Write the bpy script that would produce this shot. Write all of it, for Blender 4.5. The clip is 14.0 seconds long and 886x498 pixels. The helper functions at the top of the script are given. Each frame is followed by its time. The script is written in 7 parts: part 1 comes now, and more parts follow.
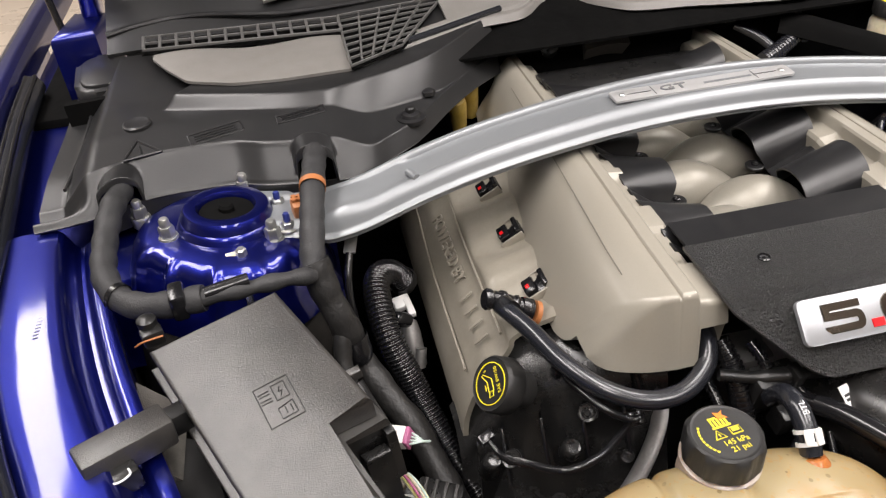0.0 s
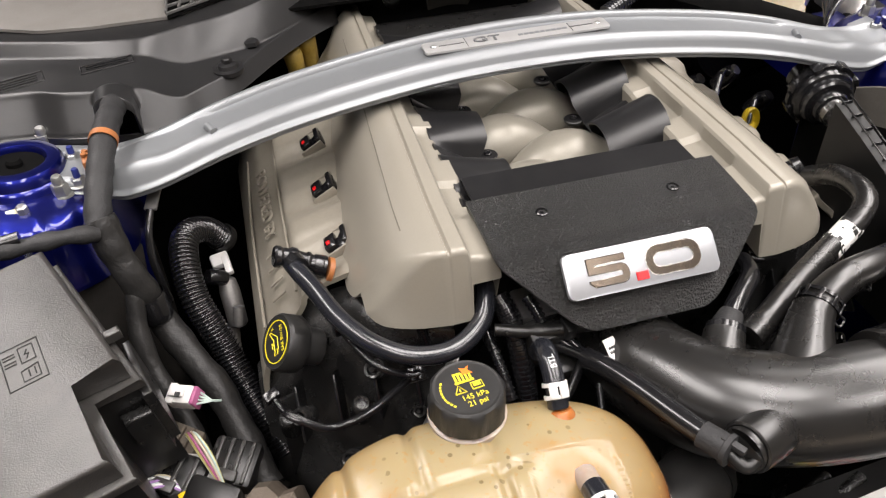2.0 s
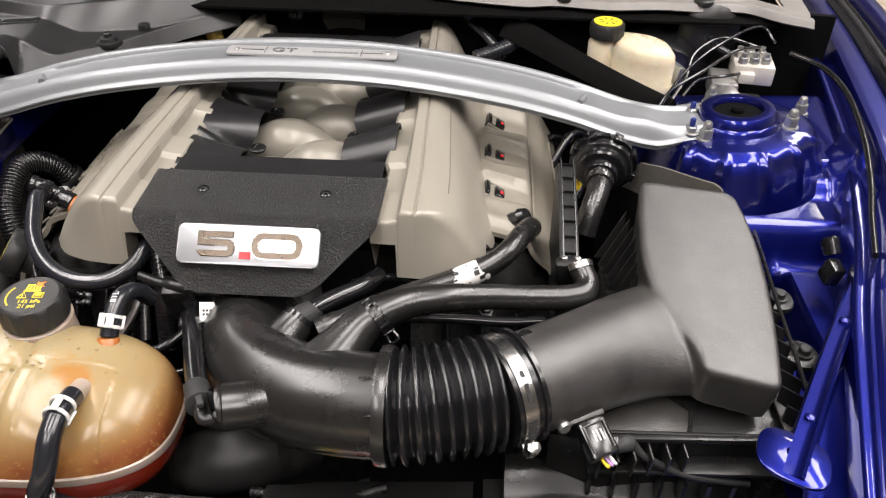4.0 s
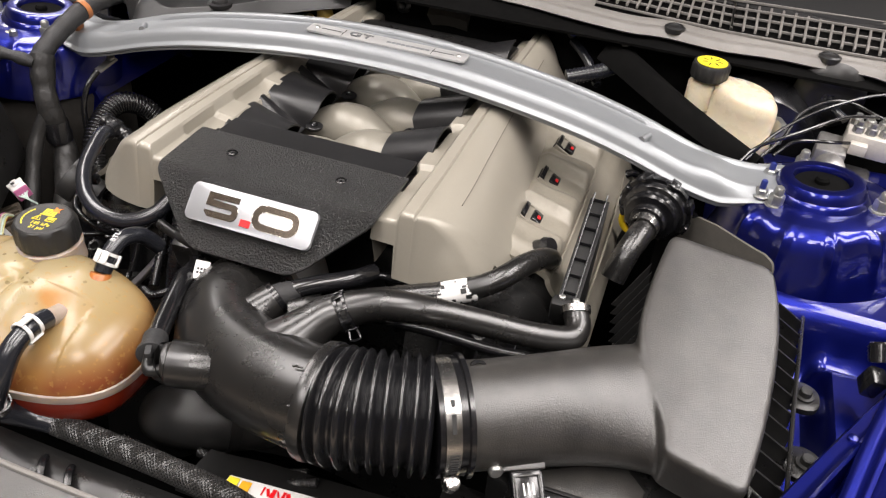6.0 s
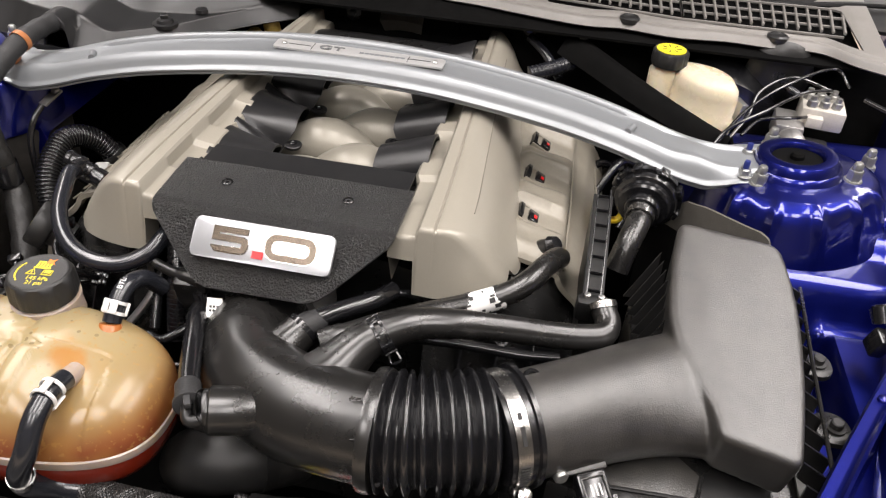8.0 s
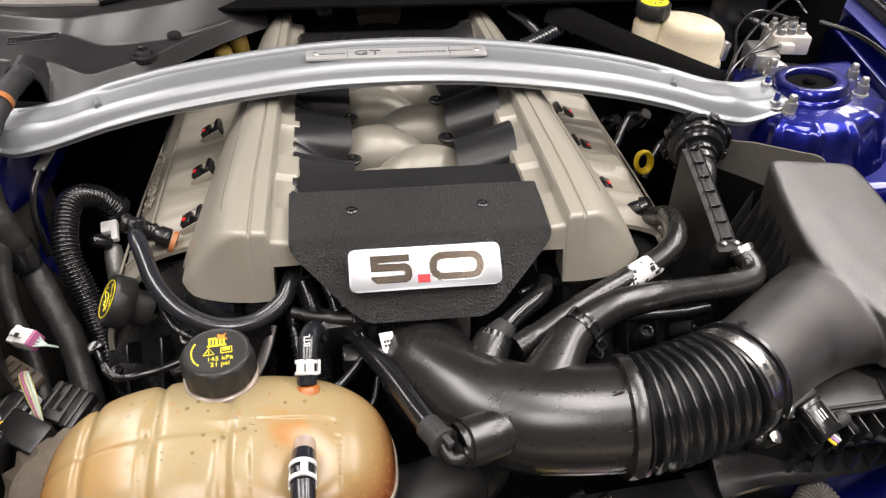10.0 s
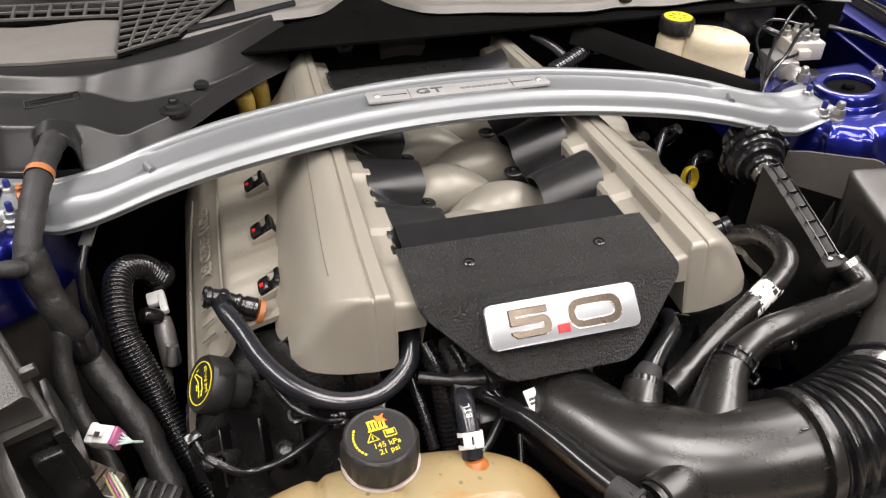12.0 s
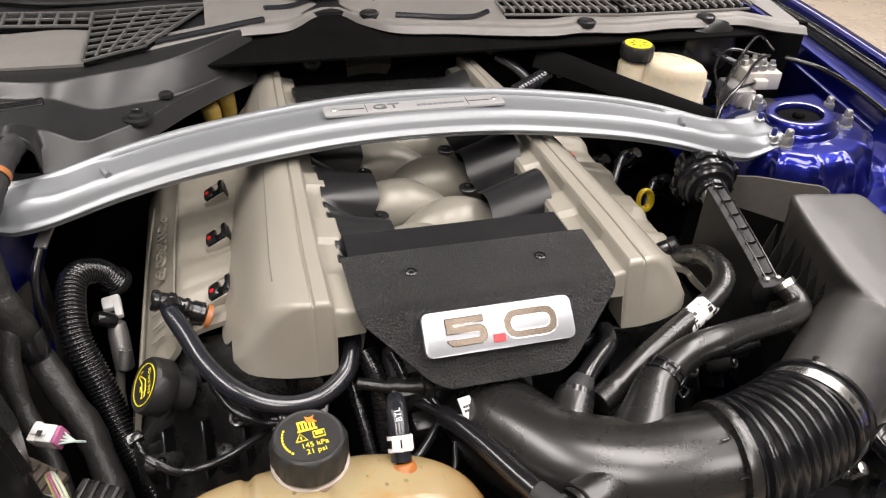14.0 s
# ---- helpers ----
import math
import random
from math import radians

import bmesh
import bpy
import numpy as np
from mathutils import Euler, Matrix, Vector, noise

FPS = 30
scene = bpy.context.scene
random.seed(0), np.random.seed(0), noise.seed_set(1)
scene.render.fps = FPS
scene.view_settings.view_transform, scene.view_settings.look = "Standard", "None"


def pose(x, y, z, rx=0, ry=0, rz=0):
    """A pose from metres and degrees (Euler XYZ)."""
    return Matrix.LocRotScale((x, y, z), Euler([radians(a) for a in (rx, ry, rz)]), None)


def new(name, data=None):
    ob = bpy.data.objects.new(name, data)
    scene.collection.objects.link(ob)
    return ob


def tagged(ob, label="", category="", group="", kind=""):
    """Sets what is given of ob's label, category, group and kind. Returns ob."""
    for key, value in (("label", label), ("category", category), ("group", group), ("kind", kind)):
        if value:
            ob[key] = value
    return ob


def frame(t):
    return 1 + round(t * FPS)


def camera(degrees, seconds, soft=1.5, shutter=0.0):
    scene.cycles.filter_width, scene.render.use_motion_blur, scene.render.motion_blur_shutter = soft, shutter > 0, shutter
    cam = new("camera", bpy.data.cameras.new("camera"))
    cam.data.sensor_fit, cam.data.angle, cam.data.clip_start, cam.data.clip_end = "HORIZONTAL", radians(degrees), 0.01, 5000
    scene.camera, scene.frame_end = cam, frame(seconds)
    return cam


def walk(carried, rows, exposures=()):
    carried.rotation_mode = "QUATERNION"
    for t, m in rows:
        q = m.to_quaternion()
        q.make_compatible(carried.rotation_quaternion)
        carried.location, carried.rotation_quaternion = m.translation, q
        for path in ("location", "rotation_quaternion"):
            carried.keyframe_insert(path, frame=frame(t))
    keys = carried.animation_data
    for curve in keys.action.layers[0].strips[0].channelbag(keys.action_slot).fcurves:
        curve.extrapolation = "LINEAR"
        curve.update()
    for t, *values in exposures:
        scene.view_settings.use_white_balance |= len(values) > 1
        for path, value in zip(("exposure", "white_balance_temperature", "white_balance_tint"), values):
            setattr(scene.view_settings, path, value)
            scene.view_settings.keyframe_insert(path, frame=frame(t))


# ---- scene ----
cam = camera(60.0, 14.0, soft=1.25)
METRES, EYE, TILT, LEAN, TURN = 1.66, 1.4174, -36.803, 3.743, -12.125
ROWS = [
    (0.0, 0.0, 0.0, 0.0, 0.0, 0.0, -0.0),
    (0.5, 0.0027, 0.0021, 0.0011, -1.51, -0.15, 1.52),
    (1.0, 0.0081, 0.0048, 0.0036, -3.74, -1.13, 3.47),
    (1.5, 0.0338, 0.0081, 0.0011, -4.56, -2.43, 2.11),
    (2.0, 0.0971, 0.0043, 0.0004, -3.72, -3.38, 0.28),
    (2.5, 0.1844, -0.0111, 0.0101, -1.79, -2.65, -0.27),
    (3.0, 0.272, -0.0389, -0.0087, 1.66, -1.42, -1.86),
    (3.5, 0.3609, -0.0474, -0.0076, 5.85, -0.95, -7.14),
    (6.0, 0.5082, 0.0058, 0.0379, 22.93, -5.2, -24.48),
    (6.5, 0.5087, 0.0058, 0.0402, 22.55, -4.96, -23.65),
    (7.0, 0.5059, 0.0039, 0.0412, 21.29, -4.47, -22.36),
    (9.5, 0.2852, -0.0447, -0.0187, 3.29, -0.7, -10.56),
    (10.0, 0.2421, -0.0343, -0.0083, 0.64, -1.59, -6.97),
    (10.5, 0.1852, -0.0184, -0.0081, -1.91, -1.62, -4.7),
    (11.0, 0.1348, -0.0099, -0.0047, -3.8, -1.24, -3.08),
    (11.5, 0.1156, -0.0067, -0.0021, -5.07, -0.82, -2.15),
    (12.0, 0.1219, -0.0028, 0.0033, -5.69, -0.11, -1.69),
    (12.5, 0.1246, -0.0064, 0.0042, -5.62, 0.51, -1.71),
    (13.0, 0.1255, -0.0124, 0.0009, -5.61, 1.03, -1.95),
    (13.5, 0.1278, -0.0162, -0.0011, -5.87, 1.43, -2.51),
    (14.0, 0.1483, -0.017, -0.0032, -6.47, 1.66, -3.16),
]
walk(cam, [(t, pose(-0.4509, -0.4989, EYE, TILT, LEAN, TURN) @ pose(METRES * x, METRES * y, METRES * z, 90 + pitch, roll, yaw)) for t, x, y, z, yaw, pitch, roll in ROWS])

# ---------------------------------------------------------------- light
world = bpy.data.worlds.new("workshop_air")
scene.world = world
world.use_nodes = True
world.node_tree.nodes["Background"].inputs[0].default_value = (0.80, 0.83, 0.88, 1)
world.node_tree.nodes["Background"].inputs[1].default_value = 0.02
scene.view_settings.exposure = 0.0
LAMP = 29.0   # watts of a ceiling light per metre


# ---------------------------------------------------------------- materials
def ramp(nt, fac, stops):
    n = nt.nodes.new("ShaderNodeValToRGB")
    while len(n.color_ramp.elements) < len(stops):
        n.color_ramp.elements.new(0.5)
    for e, (p, c) in zip(n.color_ramp.elements, stops):
        e.position, e.color = p, (*c, 1)
    nt.links.new(fac, n.inputs[0])
    return n.outputs[0]


def noise_tex(nt, scale, detail=4.0, rough=0.55, stretch=None):
    co = nt.nodes.new("ShaderNodeTexCoord").outputs["Object"]
    if stretch:
        mp = nt.nodes.new("ShaderNodeMapping")
        mp.inputs["Scale"].default_value = stretch
        nt.links.new(co, mp.inputs[0])
        co = mp.outputs[0]
    n = nt.nodes.new("ShaderNodeTexNoise")
    n.inputs["Scale"].default_value = scale
    n.inputs["Detail"].default_value = detail
    n.inputs["Roughness"].default_value = rough
    nt.links.new(co, n.inputs["Vector"])
    return n.outputs["Fac"]


def material(name, colour, rough=0.5, metal=0.0, vary=0.15, big=9.0, fine=260.0, bump=0.0, bump_scale=700.0, coat=0.0, coat_rough=0.04,
             rough_vary=0.12, dust=0.0, specular=0.5, stretch=None, flakes=0.0, sss=0.0, dust_colour=(0.30, 0.28, 0.25), depth=0.0008):
    """A painted, moulded or metal surface: slow and fine changes of tone, grain as relief, dust that lies on it in patches."""
    m = bpy.data.materials.new(name)
    m.use_nodes = True
    nt = m.node_tree
    p = nt.nodes["Principled BSDF"]
    lo = tuple(c * (1 - vary) for c in colour)
    hi = tuple(min(1.0, c * (1 + vary)) for c in colour)
    mix = nt.nodes.new("ShaderNodeMath")
    mix.operation = "MULTIPLY_ADD"
    nt.links.new(noise_tex(nt, big, 3.0), mix.inputs[0])
    mix.inputs[1].default_value = 0.6
    sc = nt.nodes.new("ShaderNodeMath")
    sc.operation = "MULTIPLY"
    nt.links.new(noise_tex(nt, fine, 5.0, 0.6, stretch), sc.inputs[0])
    sc.inputs[1].default_value = 0.4
    nt.links.new(sc.outputs[0], mix.inputs[2])
    col = ramp(nt, mix.outputs[0], [(0.3, lo), (0.7, hi)])
    if dust:
        d = ramp(nt, noise_tex(nt, 35.0, 6.0, 0.6), [(0.35, (0, 0, 0)), (0.85, (dust,) * 3)])
        mx = nt.nodes.new("ShaderNodeMixRGB")
        nt.links.new(d, mx.inputs[0])
        nt.links.new(col, mx.inputs[1])
        mx.inputs[2].default_value = (*dust_colour, 1)
        col = mx.outputs[0]
    nt.links.new(col, p.inputs["Base Color"])
    r = ramp(nt, noise_tex(nt, big * 2.3, 6.0, 0.65), [(0.3, (max(0.02, rough - rough_vary),) * 3), (0.75, (min(1, rough + rough_vary),) * 3)])
    nt.links.new(r, p.inputs["Roughness"])
    p.inputs["Metallic"].default_value = metal
    p.inputs["Specular IOR Level"].default_value = specular
    p.inputs["Coat Weight"].default_value = coat
    p.inputs["Coat Roughness"].default_value = coat_rough
    if sss:
        p.inputs["Subsurface Weight"].default_value = sss
        p.inputs["Subsurface Radius"].default_value = (0.02, 0.012, 0.005)
        p.inputs["Subsurface Scale"].default_value = 0.6
    if bump:
        b = nt.nodes.new("ShaderNodeBump")
        b.inputs["Strength"].default_value = bump
        b.inputs["Distance"].default_value = depth
        nt.links.new(noise_tex(nt, bump_scale, 3.0, 0.6, stretch), b.inputs["Height"])
        nt.links.new(b.outputs[0], p.inputs["Normal"])
    if flakes:
        b = nt.nodes.new("ShaderNodeBump")
        b.inputs["Strength"].default_value = flakes
        b.inputs["Distance"].default_value = 0.0002
        nt.links.new(noise_tex(nt, 2500.0, 1.0), b.inputs["Height"])
        nt.links.new(b.outputs[0], p.inputs["Normal"])
    return m


M = {
    "beige": material("warm_grey_painted_cover", (0.310, 0.287, 0.240), 0.34, 0.12, 0.05, 6, 500, 0.10, 1000, coat=0.12, rough_vary=0.04),
    "beige_cast": material("warm_grey_cast_runner", (0.255, 0.238, 0.200), 0.36, 0.2, 0.08, 14, 400, 0.10, 900, rough_vary=0.04),
    "beige_valve": material("warm_grey_valve_cover", (0.265, 0.243, 0.200), 0.40, 0.1, 0.12, 8, 250, 0.10, 700, dust=0.35, rough_vary=0.05, dust_colour=(0.15, 0.13, 0.10)),
    "grain": material("coarse_grained_black_plastic", (0.012, 0.012, 0.012), 0.34, 0, 0.7, 8, 420, 1.0, 420, specular=0.9, rough_vary=0.04, depth=0.0060),
    "shield": material("satin_black_plastic", (0.011, 0.011, 0.012), 0.33, 0, 0.25, 14, 300, 0.10, 700, dust=0.03, rough_vary=0.04, specular=0.5),
    "black": material("black_moulded_plastic", (0.010, 0.010, 0.010), 0.32, 0, 0.3, 12, 240, 0.15, 600, dust=0.12, rough_vary=0.08, dust_colour=(0.07, 0.065, 0.06)),
    "gloss": material("glossy_black_plastic", (0.008, 0.008, 0.009), 0.20, 0, 0.25, 12, 240, 0.03, 300, rough_vary=0.04, specular=0.75),
    "satin": material("satin_black_intake_plastic", (0.011, 0.0105, 0.010), 0.28, 0, 0.15, 9, 400, 0, 1200, rough_vary=0.02, specular=0.85),
    "box": material("fine_grained_dark_grey_plastic", (0.024, 0.0225, 0.021), 0.36, 0, 0.5, 5, 900, 0.5, 700, dust=0.10, specular=1.0, rough_vary=0.04, depth=0.0008),
    "cap": material("matte_black_cap_plastic", (0.015, 0.015, 0.015), 0.45, 0, 0.2, 20, 600, 0.2, 1500, dust=0.05, rough_vary=0.04),
    "rubber": material("blue_black_rubber_hose", (0.014, 0.015, 0.019), 0.22, 0, 0.15, 20, 300, 0.03, 500, rough_vary=0.04, specular=0.8),
    "tape": material("dark_grey_cloth_tape", (0.027, 0.027, 0.028), 0.55, 0, 0.35, 30, 500, 0.7, 500, dust=0.10, rough_vary=0.12, specular=0.35, dust_colour=(0.08, 0.075, 0.07)),
    "tape_dark": material("crumpled_black_tape", (0.017, 0.0165, 0.016), 0.42, 0, 0.35, 30, 300, 0.8, 75, dust=0.06, rough_vary=0.08, depth=0.0022, specular=0.35, dust_colour=(0.04, 0.036, 0.033)),
    "braid": material("black_braided_sleeve", (0.012, 0.012, 0.012), 0.26, 0, 0.6, 60, 900, 0.8, 900, rough_vary=0.06, specular=0.8, depth=0.0010),
    "braid_wire": material("dark_grey_woven_wire", (0.028, 0.027, 0.026), 0.35, 0, 0.3, 30, 300, specular=0.7),
    "cam_plastic": material("dusty_black_cam_cover", (0.018, 0.018, 0.018), 0.25, 0, 0.35, 18, 300, 0.2, 500, dust=0.2, rough_vary=0.08, specular=0.8, dust_colour=(0.07, 0.065, 0.06)),
    "plate_letter": material("raised_steel_letters", (0.24, 0.245, 0.25), 0.34, 0.6, 0.05, 20, 300),
    # near-black for dark parts, and for shade painted under grilles and heat shield
    "deep": material("near_black_parts_and_shade", (0.004, 0.004, 0.004), 0.80, 0, 0.4, 10, 120, 0.3, 200, dust=0.08, specular=0.04, dust_colour=(0.03, 0.027, 0.024)),
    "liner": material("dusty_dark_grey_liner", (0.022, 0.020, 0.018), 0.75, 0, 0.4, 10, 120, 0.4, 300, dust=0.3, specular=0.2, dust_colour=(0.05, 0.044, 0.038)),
    "cowl_mid": material("grey_grille_bars", (0.10, 0.098, 0.095), 0.45, 0, 0.15, 20, 400, 0.1, 600, dust=0.2, dust_colour=(0.08, 0.075, 0.07)),
    "cowl": material("weathered_black_cowl_plastic", (0.018, 0.018, 0.0185), 0.31, 0, 0.25, 7, 600, 0.08, 900, dust=0.05, rough_vary=0.03, specular=0.5, dust_colour=(0.06, 0.056, 0.052)),
    "cowl_grey": material("faded_grey_cowl_plastic", (0.20, 0.19, 0.177), 0.46, 0, 0.12, 8, 500, 0.2, 600, dust=0.35, rough_vary=0.05, dust_colour=(0.12, 0.11, 0.10)),
    "blue": material("deep_blue_metallic_paint", (0.005, 0.010, 0.175), 0.36, 0.9, 0.15, 5, 400, 0.05, 130, coat=1.0, coat_rough=0.07, rough_vary=0.04, dust=0.05, dust_colour=(0.06, 0.06, 0.18)),
    "brown": material("dusty_brown_casting", (0.13, 0.105, 0.08), 0.6, 0.2, 0.3, 30, 300, 0.5, 400, dust=0.4, dust_colour=(0.20, 0.17, 0.14)),
    "violet": material("violet_wire", (0.36, 0.20, 0.46), 0.4),
    "silver": material("silver_painted_metal", (0.265, 0.278, 0.290), 0.38, 0.4, 0.04, 6, 700, 0.03, 900, coat=0.15, coat_rough=0.12, rough_vary=0.03),
    "plate": material("pressed_bright_plate", (0.56, 0.555, 0.55), 0.36, 0.45, 0.04, 10, 300, 0.06, 800, rough_vary=0.03),
    "badge": material("brushed_silver_badge", (0.42, 0.43, 0.45), 0.36, 0.5, 0.03, 20, 400, 0.04, 900, rough_vary=0.03),
    "mirror": material("dark_chrome_numeral", (0.085, 0.068, 0.053), 0.26, 0.85, 0.1, 30, 300, rough_vary=0.03),
    "red": material("red_enamel", (0.72, 0.006, 0.010), 0.35, 0, 0.1),
    "zinc": material("zinc_plated_steel", (0.46, 0.46, 0.445), 0.34, 0.85, 0.15, 60, 500, 0.1, 900, rough_vary=0.06),
    "cast_light": material("pale_cast_block", (0.55, 0.52, 0.47), 0.5, 0.2, 0.15, 30, 400, 0.3, 500, dust=0.2, dust_colour=(0.25, 0.22, 0.19)),
    "steel": material("bright_clamp_steel", (0.50, 0.49, 0.475), 0.26, 1.0, 0.10, 40, 400, 0.03, 900, rough_vary=0.04),
    "alu": material("dull_cast_aluminium", (0.42, 0.41, 0.40), 0.42, 0.75, 0.2, 20, 300, 0.4, 500, dust=0.2, rough_vary=0.06, dust_colour=(0.14, 0.13, 0.12)),
    "tank_low": material("red_brown_filled_tank", (0.21, 0.020, 0.008), 0.18, 0, 0.2, 12, 60, sss=0.15, rough_vary=0.03),
    "tank_seam": material("milky_tank_seam", (0.36, 0.29, 0.24), 0.25, 0, 0.15, 30, 200, sss=0.3, rough_vary=0.04),
    "stain": material("orange_stained_plastic", (0.38, 0.13, 0.035), 0.25, 0, 0.3, 40, 300, sss=0.2),
    "cream": material("cream_translucent_plastic", (0.66, 0.58, 0.43), 0.28, 0, 0.06, 12, 200, sss=0.3, rough_vary=0.03),
    "yellow": material("yellow_print", (0.80, 0.68, 0.03), 0.5, 0, 0.08),
    "yellow_plastic": material("yellow_plastic_ring", (0.78, 0.55, 0.02), 0.35, 0, 0.1, rough_vary=0.05),
    "ochre": material("ochre_dusty_plug", (0.45, 0.31, 0.06), 0.45, 0, 0.25, 40, 300, dust=0.3),
    "orange_light": material("amber_print", (0.85, 0.42, 0.02), 0.5),
    "orange": material("orange_print", (0.85, 0.22, 0.02), 0.5),
    "copper": material("orange_brown_tape", (0.38, 0.14, 0.045), 0.45, 0, 0.2, 40, 400, 0.2, 600),
    "white": material("white_nylon", (0.74, 0.73, 0.71), 0.4, 0, 0.06, 30, 300, rough_vary=0.05),
    "pink": material("pink_seal", (0.42, 0.12, 0.25), 0.4),
    "wire": material("yellow_green_wire", (0.50, 0.47, 0.18), 0.4),
    "mint": material("pale_wire", (0.50, 0.60, 0.55), 0.4),
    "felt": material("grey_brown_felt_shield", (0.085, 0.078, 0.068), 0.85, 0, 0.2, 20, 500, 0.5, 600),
    "ink": material("black_print", (0.02, 0.02, 0.02), 0.5),
    "pale_print": material("pale_grey_print", (0.62, 0.63, 0.64), 0.5),
    "groove": material("dark_moulded_outline", (0.016, 0.016, 0.016), 0.6),
    "scored": material("scored_line_in_paint", (0.16, 0.145, 0.12), 0.6),
    "stud_blue": material("blue_thread_lock", (0.02, 0.03, 0.16), 0.35),
    "glass_black": material("dark_glossy_window_edge", (0.012, 0.012, 0.014), 0.08, 0, 0.1, rough_vary=0.02),
    "floor": material("pale_beige_floor_tile", (0.78, 0.66, 0.53), 0.30, 0, 0.08, 1.5, 60, 0.05, 90),
    "joint": material("grey_tile_joint", (0.30, 0.27, 0.23), 0.8, 0, 0.1, 5, 90),
    "dim": material("matte_black_moulding", (0.007, 0.007, 0.007), 0.48, 0, 0.3, 16, 300, 0.1, 700, dust=0.08, rough_vary=0.05, specular=0.35, dust_colour=(0.04, 0.037, 0.034)),
    "wall": material("unseen_wall_grey", (0.20, 0.195, 0.185), 0.7, 0, 0.05, 0.8, 50, 0.1, 120),
}


RESIDUE = (0.062, -0.004)   # beside the tank's middle


def tank_material():
    """Translucent tank plastic: red-brown where the coolant stands behind it, amber above, cream at the crown, speckled with residue."""
    m = bpy.data.materials.new("amber_translucent_tank")
    m.use_nodes = True
    nt = m.node_tree
    p = nt.nodes["Principled BSDF"]
    sep = nt.nodes.new("ShaderNodeSeparateXYZ")
    nt.links.new(nt.nodes.new("ShaderNodeTexCoord").outputs["Object"], sep.inputs[0])
    wob = nt.nodes.new("ShaderNodeMath")
    wob.operation = "MULTIPLY_ADD"
    nt.links.new(noise_tex(nt, 18.0, 3.0), wob.inputs[0])
    wob.inputs[1].default_value = 0.014
    nt.links.new(sep.outputs[2], wob.inputs[2])
    rng = nt.nodes.new("ShaderNodeMapRange")
    rng.inputs[1].default_value, rng.inputs[2].default_value = 0.057, 0.142
    nt.links.new(wob.outputs[0], rng.inputs[0])
    col = ramp(nt, rng.outputs[0], [(0.0, (0.15, 0.032, 0.012)), (0.20, (0.21, 0.062, 0.022)), (0.34, (0.25, 0.125, 0.045)), (0.52, (0.27, 0.182, 0.080)), (0.80, (0.31, 0.245, 0.132)), (1.0, (0.36, 0.305, 0.190))])
    spots = ramp(nt, noise_tex(nt, 170.0, 2.0), [(0.60, (0, 0, 0)), (0.68, (0.45,) * 3)])
    mx = nt.nodes.new("ShaderNodeMixRGB")
    nt.links.new(spots, mx.inputs[0])
    nt.links.new(col, mx.inputs[1])
    mx.inputs[2].default_value = (0.36, 0.20, 0.06, 1)
    pool = ramp(nt, noise_tex(nt, 11.0, 2.0), [(0.52, (0, 0, 0)), (0.60, (0.40,) * 3)])
    my = nt.nodes.new("ShaderNodeMixRGB")
    nt.links.new(pool, my.inputs[0])
    nt.links.new(mx.outputs[0], my.inputs[1])
    my.inputs[2].default_value = (0.33, 0.165, 0.040, 1)
    # brown residue left in the filler recess
    off = nt.nodes.new("ShaderNodeVectorMath")
    off.operation = "MULTIPLY_ADD"
    nt.links.new(nt.nodes.new("ShaderNodeTexCoord").outputs["Object"], off.inputs[0])
    off.inputs[1].default_value = (1 / 0.030, 1 / 0.019, 0.0)
    off.inputs[2].default_value = (-RESIDUE[0] / 0.030, -RESIDUE[1] / 0.019, 0.0)
    far = nt.nodes.new("ShaderNodeVectorMath")
    far.operation = "LENGTH"
    nt.links.new(off.outputs[0], far.inputs[0])
    edge = nt.nodes.new("ShaderNodeMath")
    edge.operation = "MULTIPLY_ADD"
    nt.links.new(noise_tex(nt, 60.0, 3.0), edge.inputs[0])
    edge.inputs[1].default_value = 0.6
    nt.links.new(far.outputs["Value"], edge.inputs[2])
    mz = nt.nodes.new("ShaderNodeMixRGB")
    nt.links.new(ramp(nt, edge.outputs[0], [(0.70, (0.85,) * 3), (1.0, (0, 0, 0))]), mz.inputs[0])
    # dark dried bubbles inside the crown
    cell = nt.nodes.new("ShaderNodeTexVoronoi")
    cell.inputs["Scale"].default_value = 125.0
    nt.links.new(nt.nodes.new("ShaderNodeTexCoord").outputs["Object"], cell.inputs["Vector"])
    size = nt.nodes.new("ShaderNodeSeparateColor")
    nt.links.new(cell.outputs["Color"], size.inputs[0])
    gap = nt.nodes.new("ShaderNodeMath")
    gap.operation = "MULTIPLY_ADD"
    nt.links.new(size.outputs[0], gap.inputs[0])
    gap.inputs[1].default_value = 0.45
    nt.links.new(cell.outputs["Distance"], gap.inputs[2])
    dots = nt.nodes.new("ShaderNodeMath")
    dots.operation = "MULTIPLY"
    nt.links.new(ramp(nt, gap.outputs[0], [(0.26, (0.70,) * 3), (0.33, (0, 0, 0))]), dots.inputs[0])
    nt.links.new(ramp(nt, rng.outputs[0], [(0.62, (0, 0, 0)), (0.82, (1, 1, 1))]), dots.inputs[1])
    mb = nt.nodes.new("ShaderNodeMixRGB")
    nt.links.new(dots.outputs[0], mb.inputs[0])
    nt.links.new(my.outputs[0], mb.inputs[1])
    mb.inputs[2].default_value = (0.13, 0.095, 0.045, 1)
    nt.links.new(mb.outputs[0], mz.inputs[1])
    mz.inputs[2].default_value = (0.33, 0.150, 0.030, 1)
    nt.links.new(mz.outputs[0], p.inputs["Base Color"])
    p.inputs["Roughness"].default_value = 0.24
    p.inputs["Subsurface Weight"].default_value = 0.10
    p.inputs["Subsurface Radius"].default_value = (0.02, 0.010, 0.004)
    p.inputs["Subsurface Scale"].default_value = 0.5
    return m


M["amber"] = tank_material()


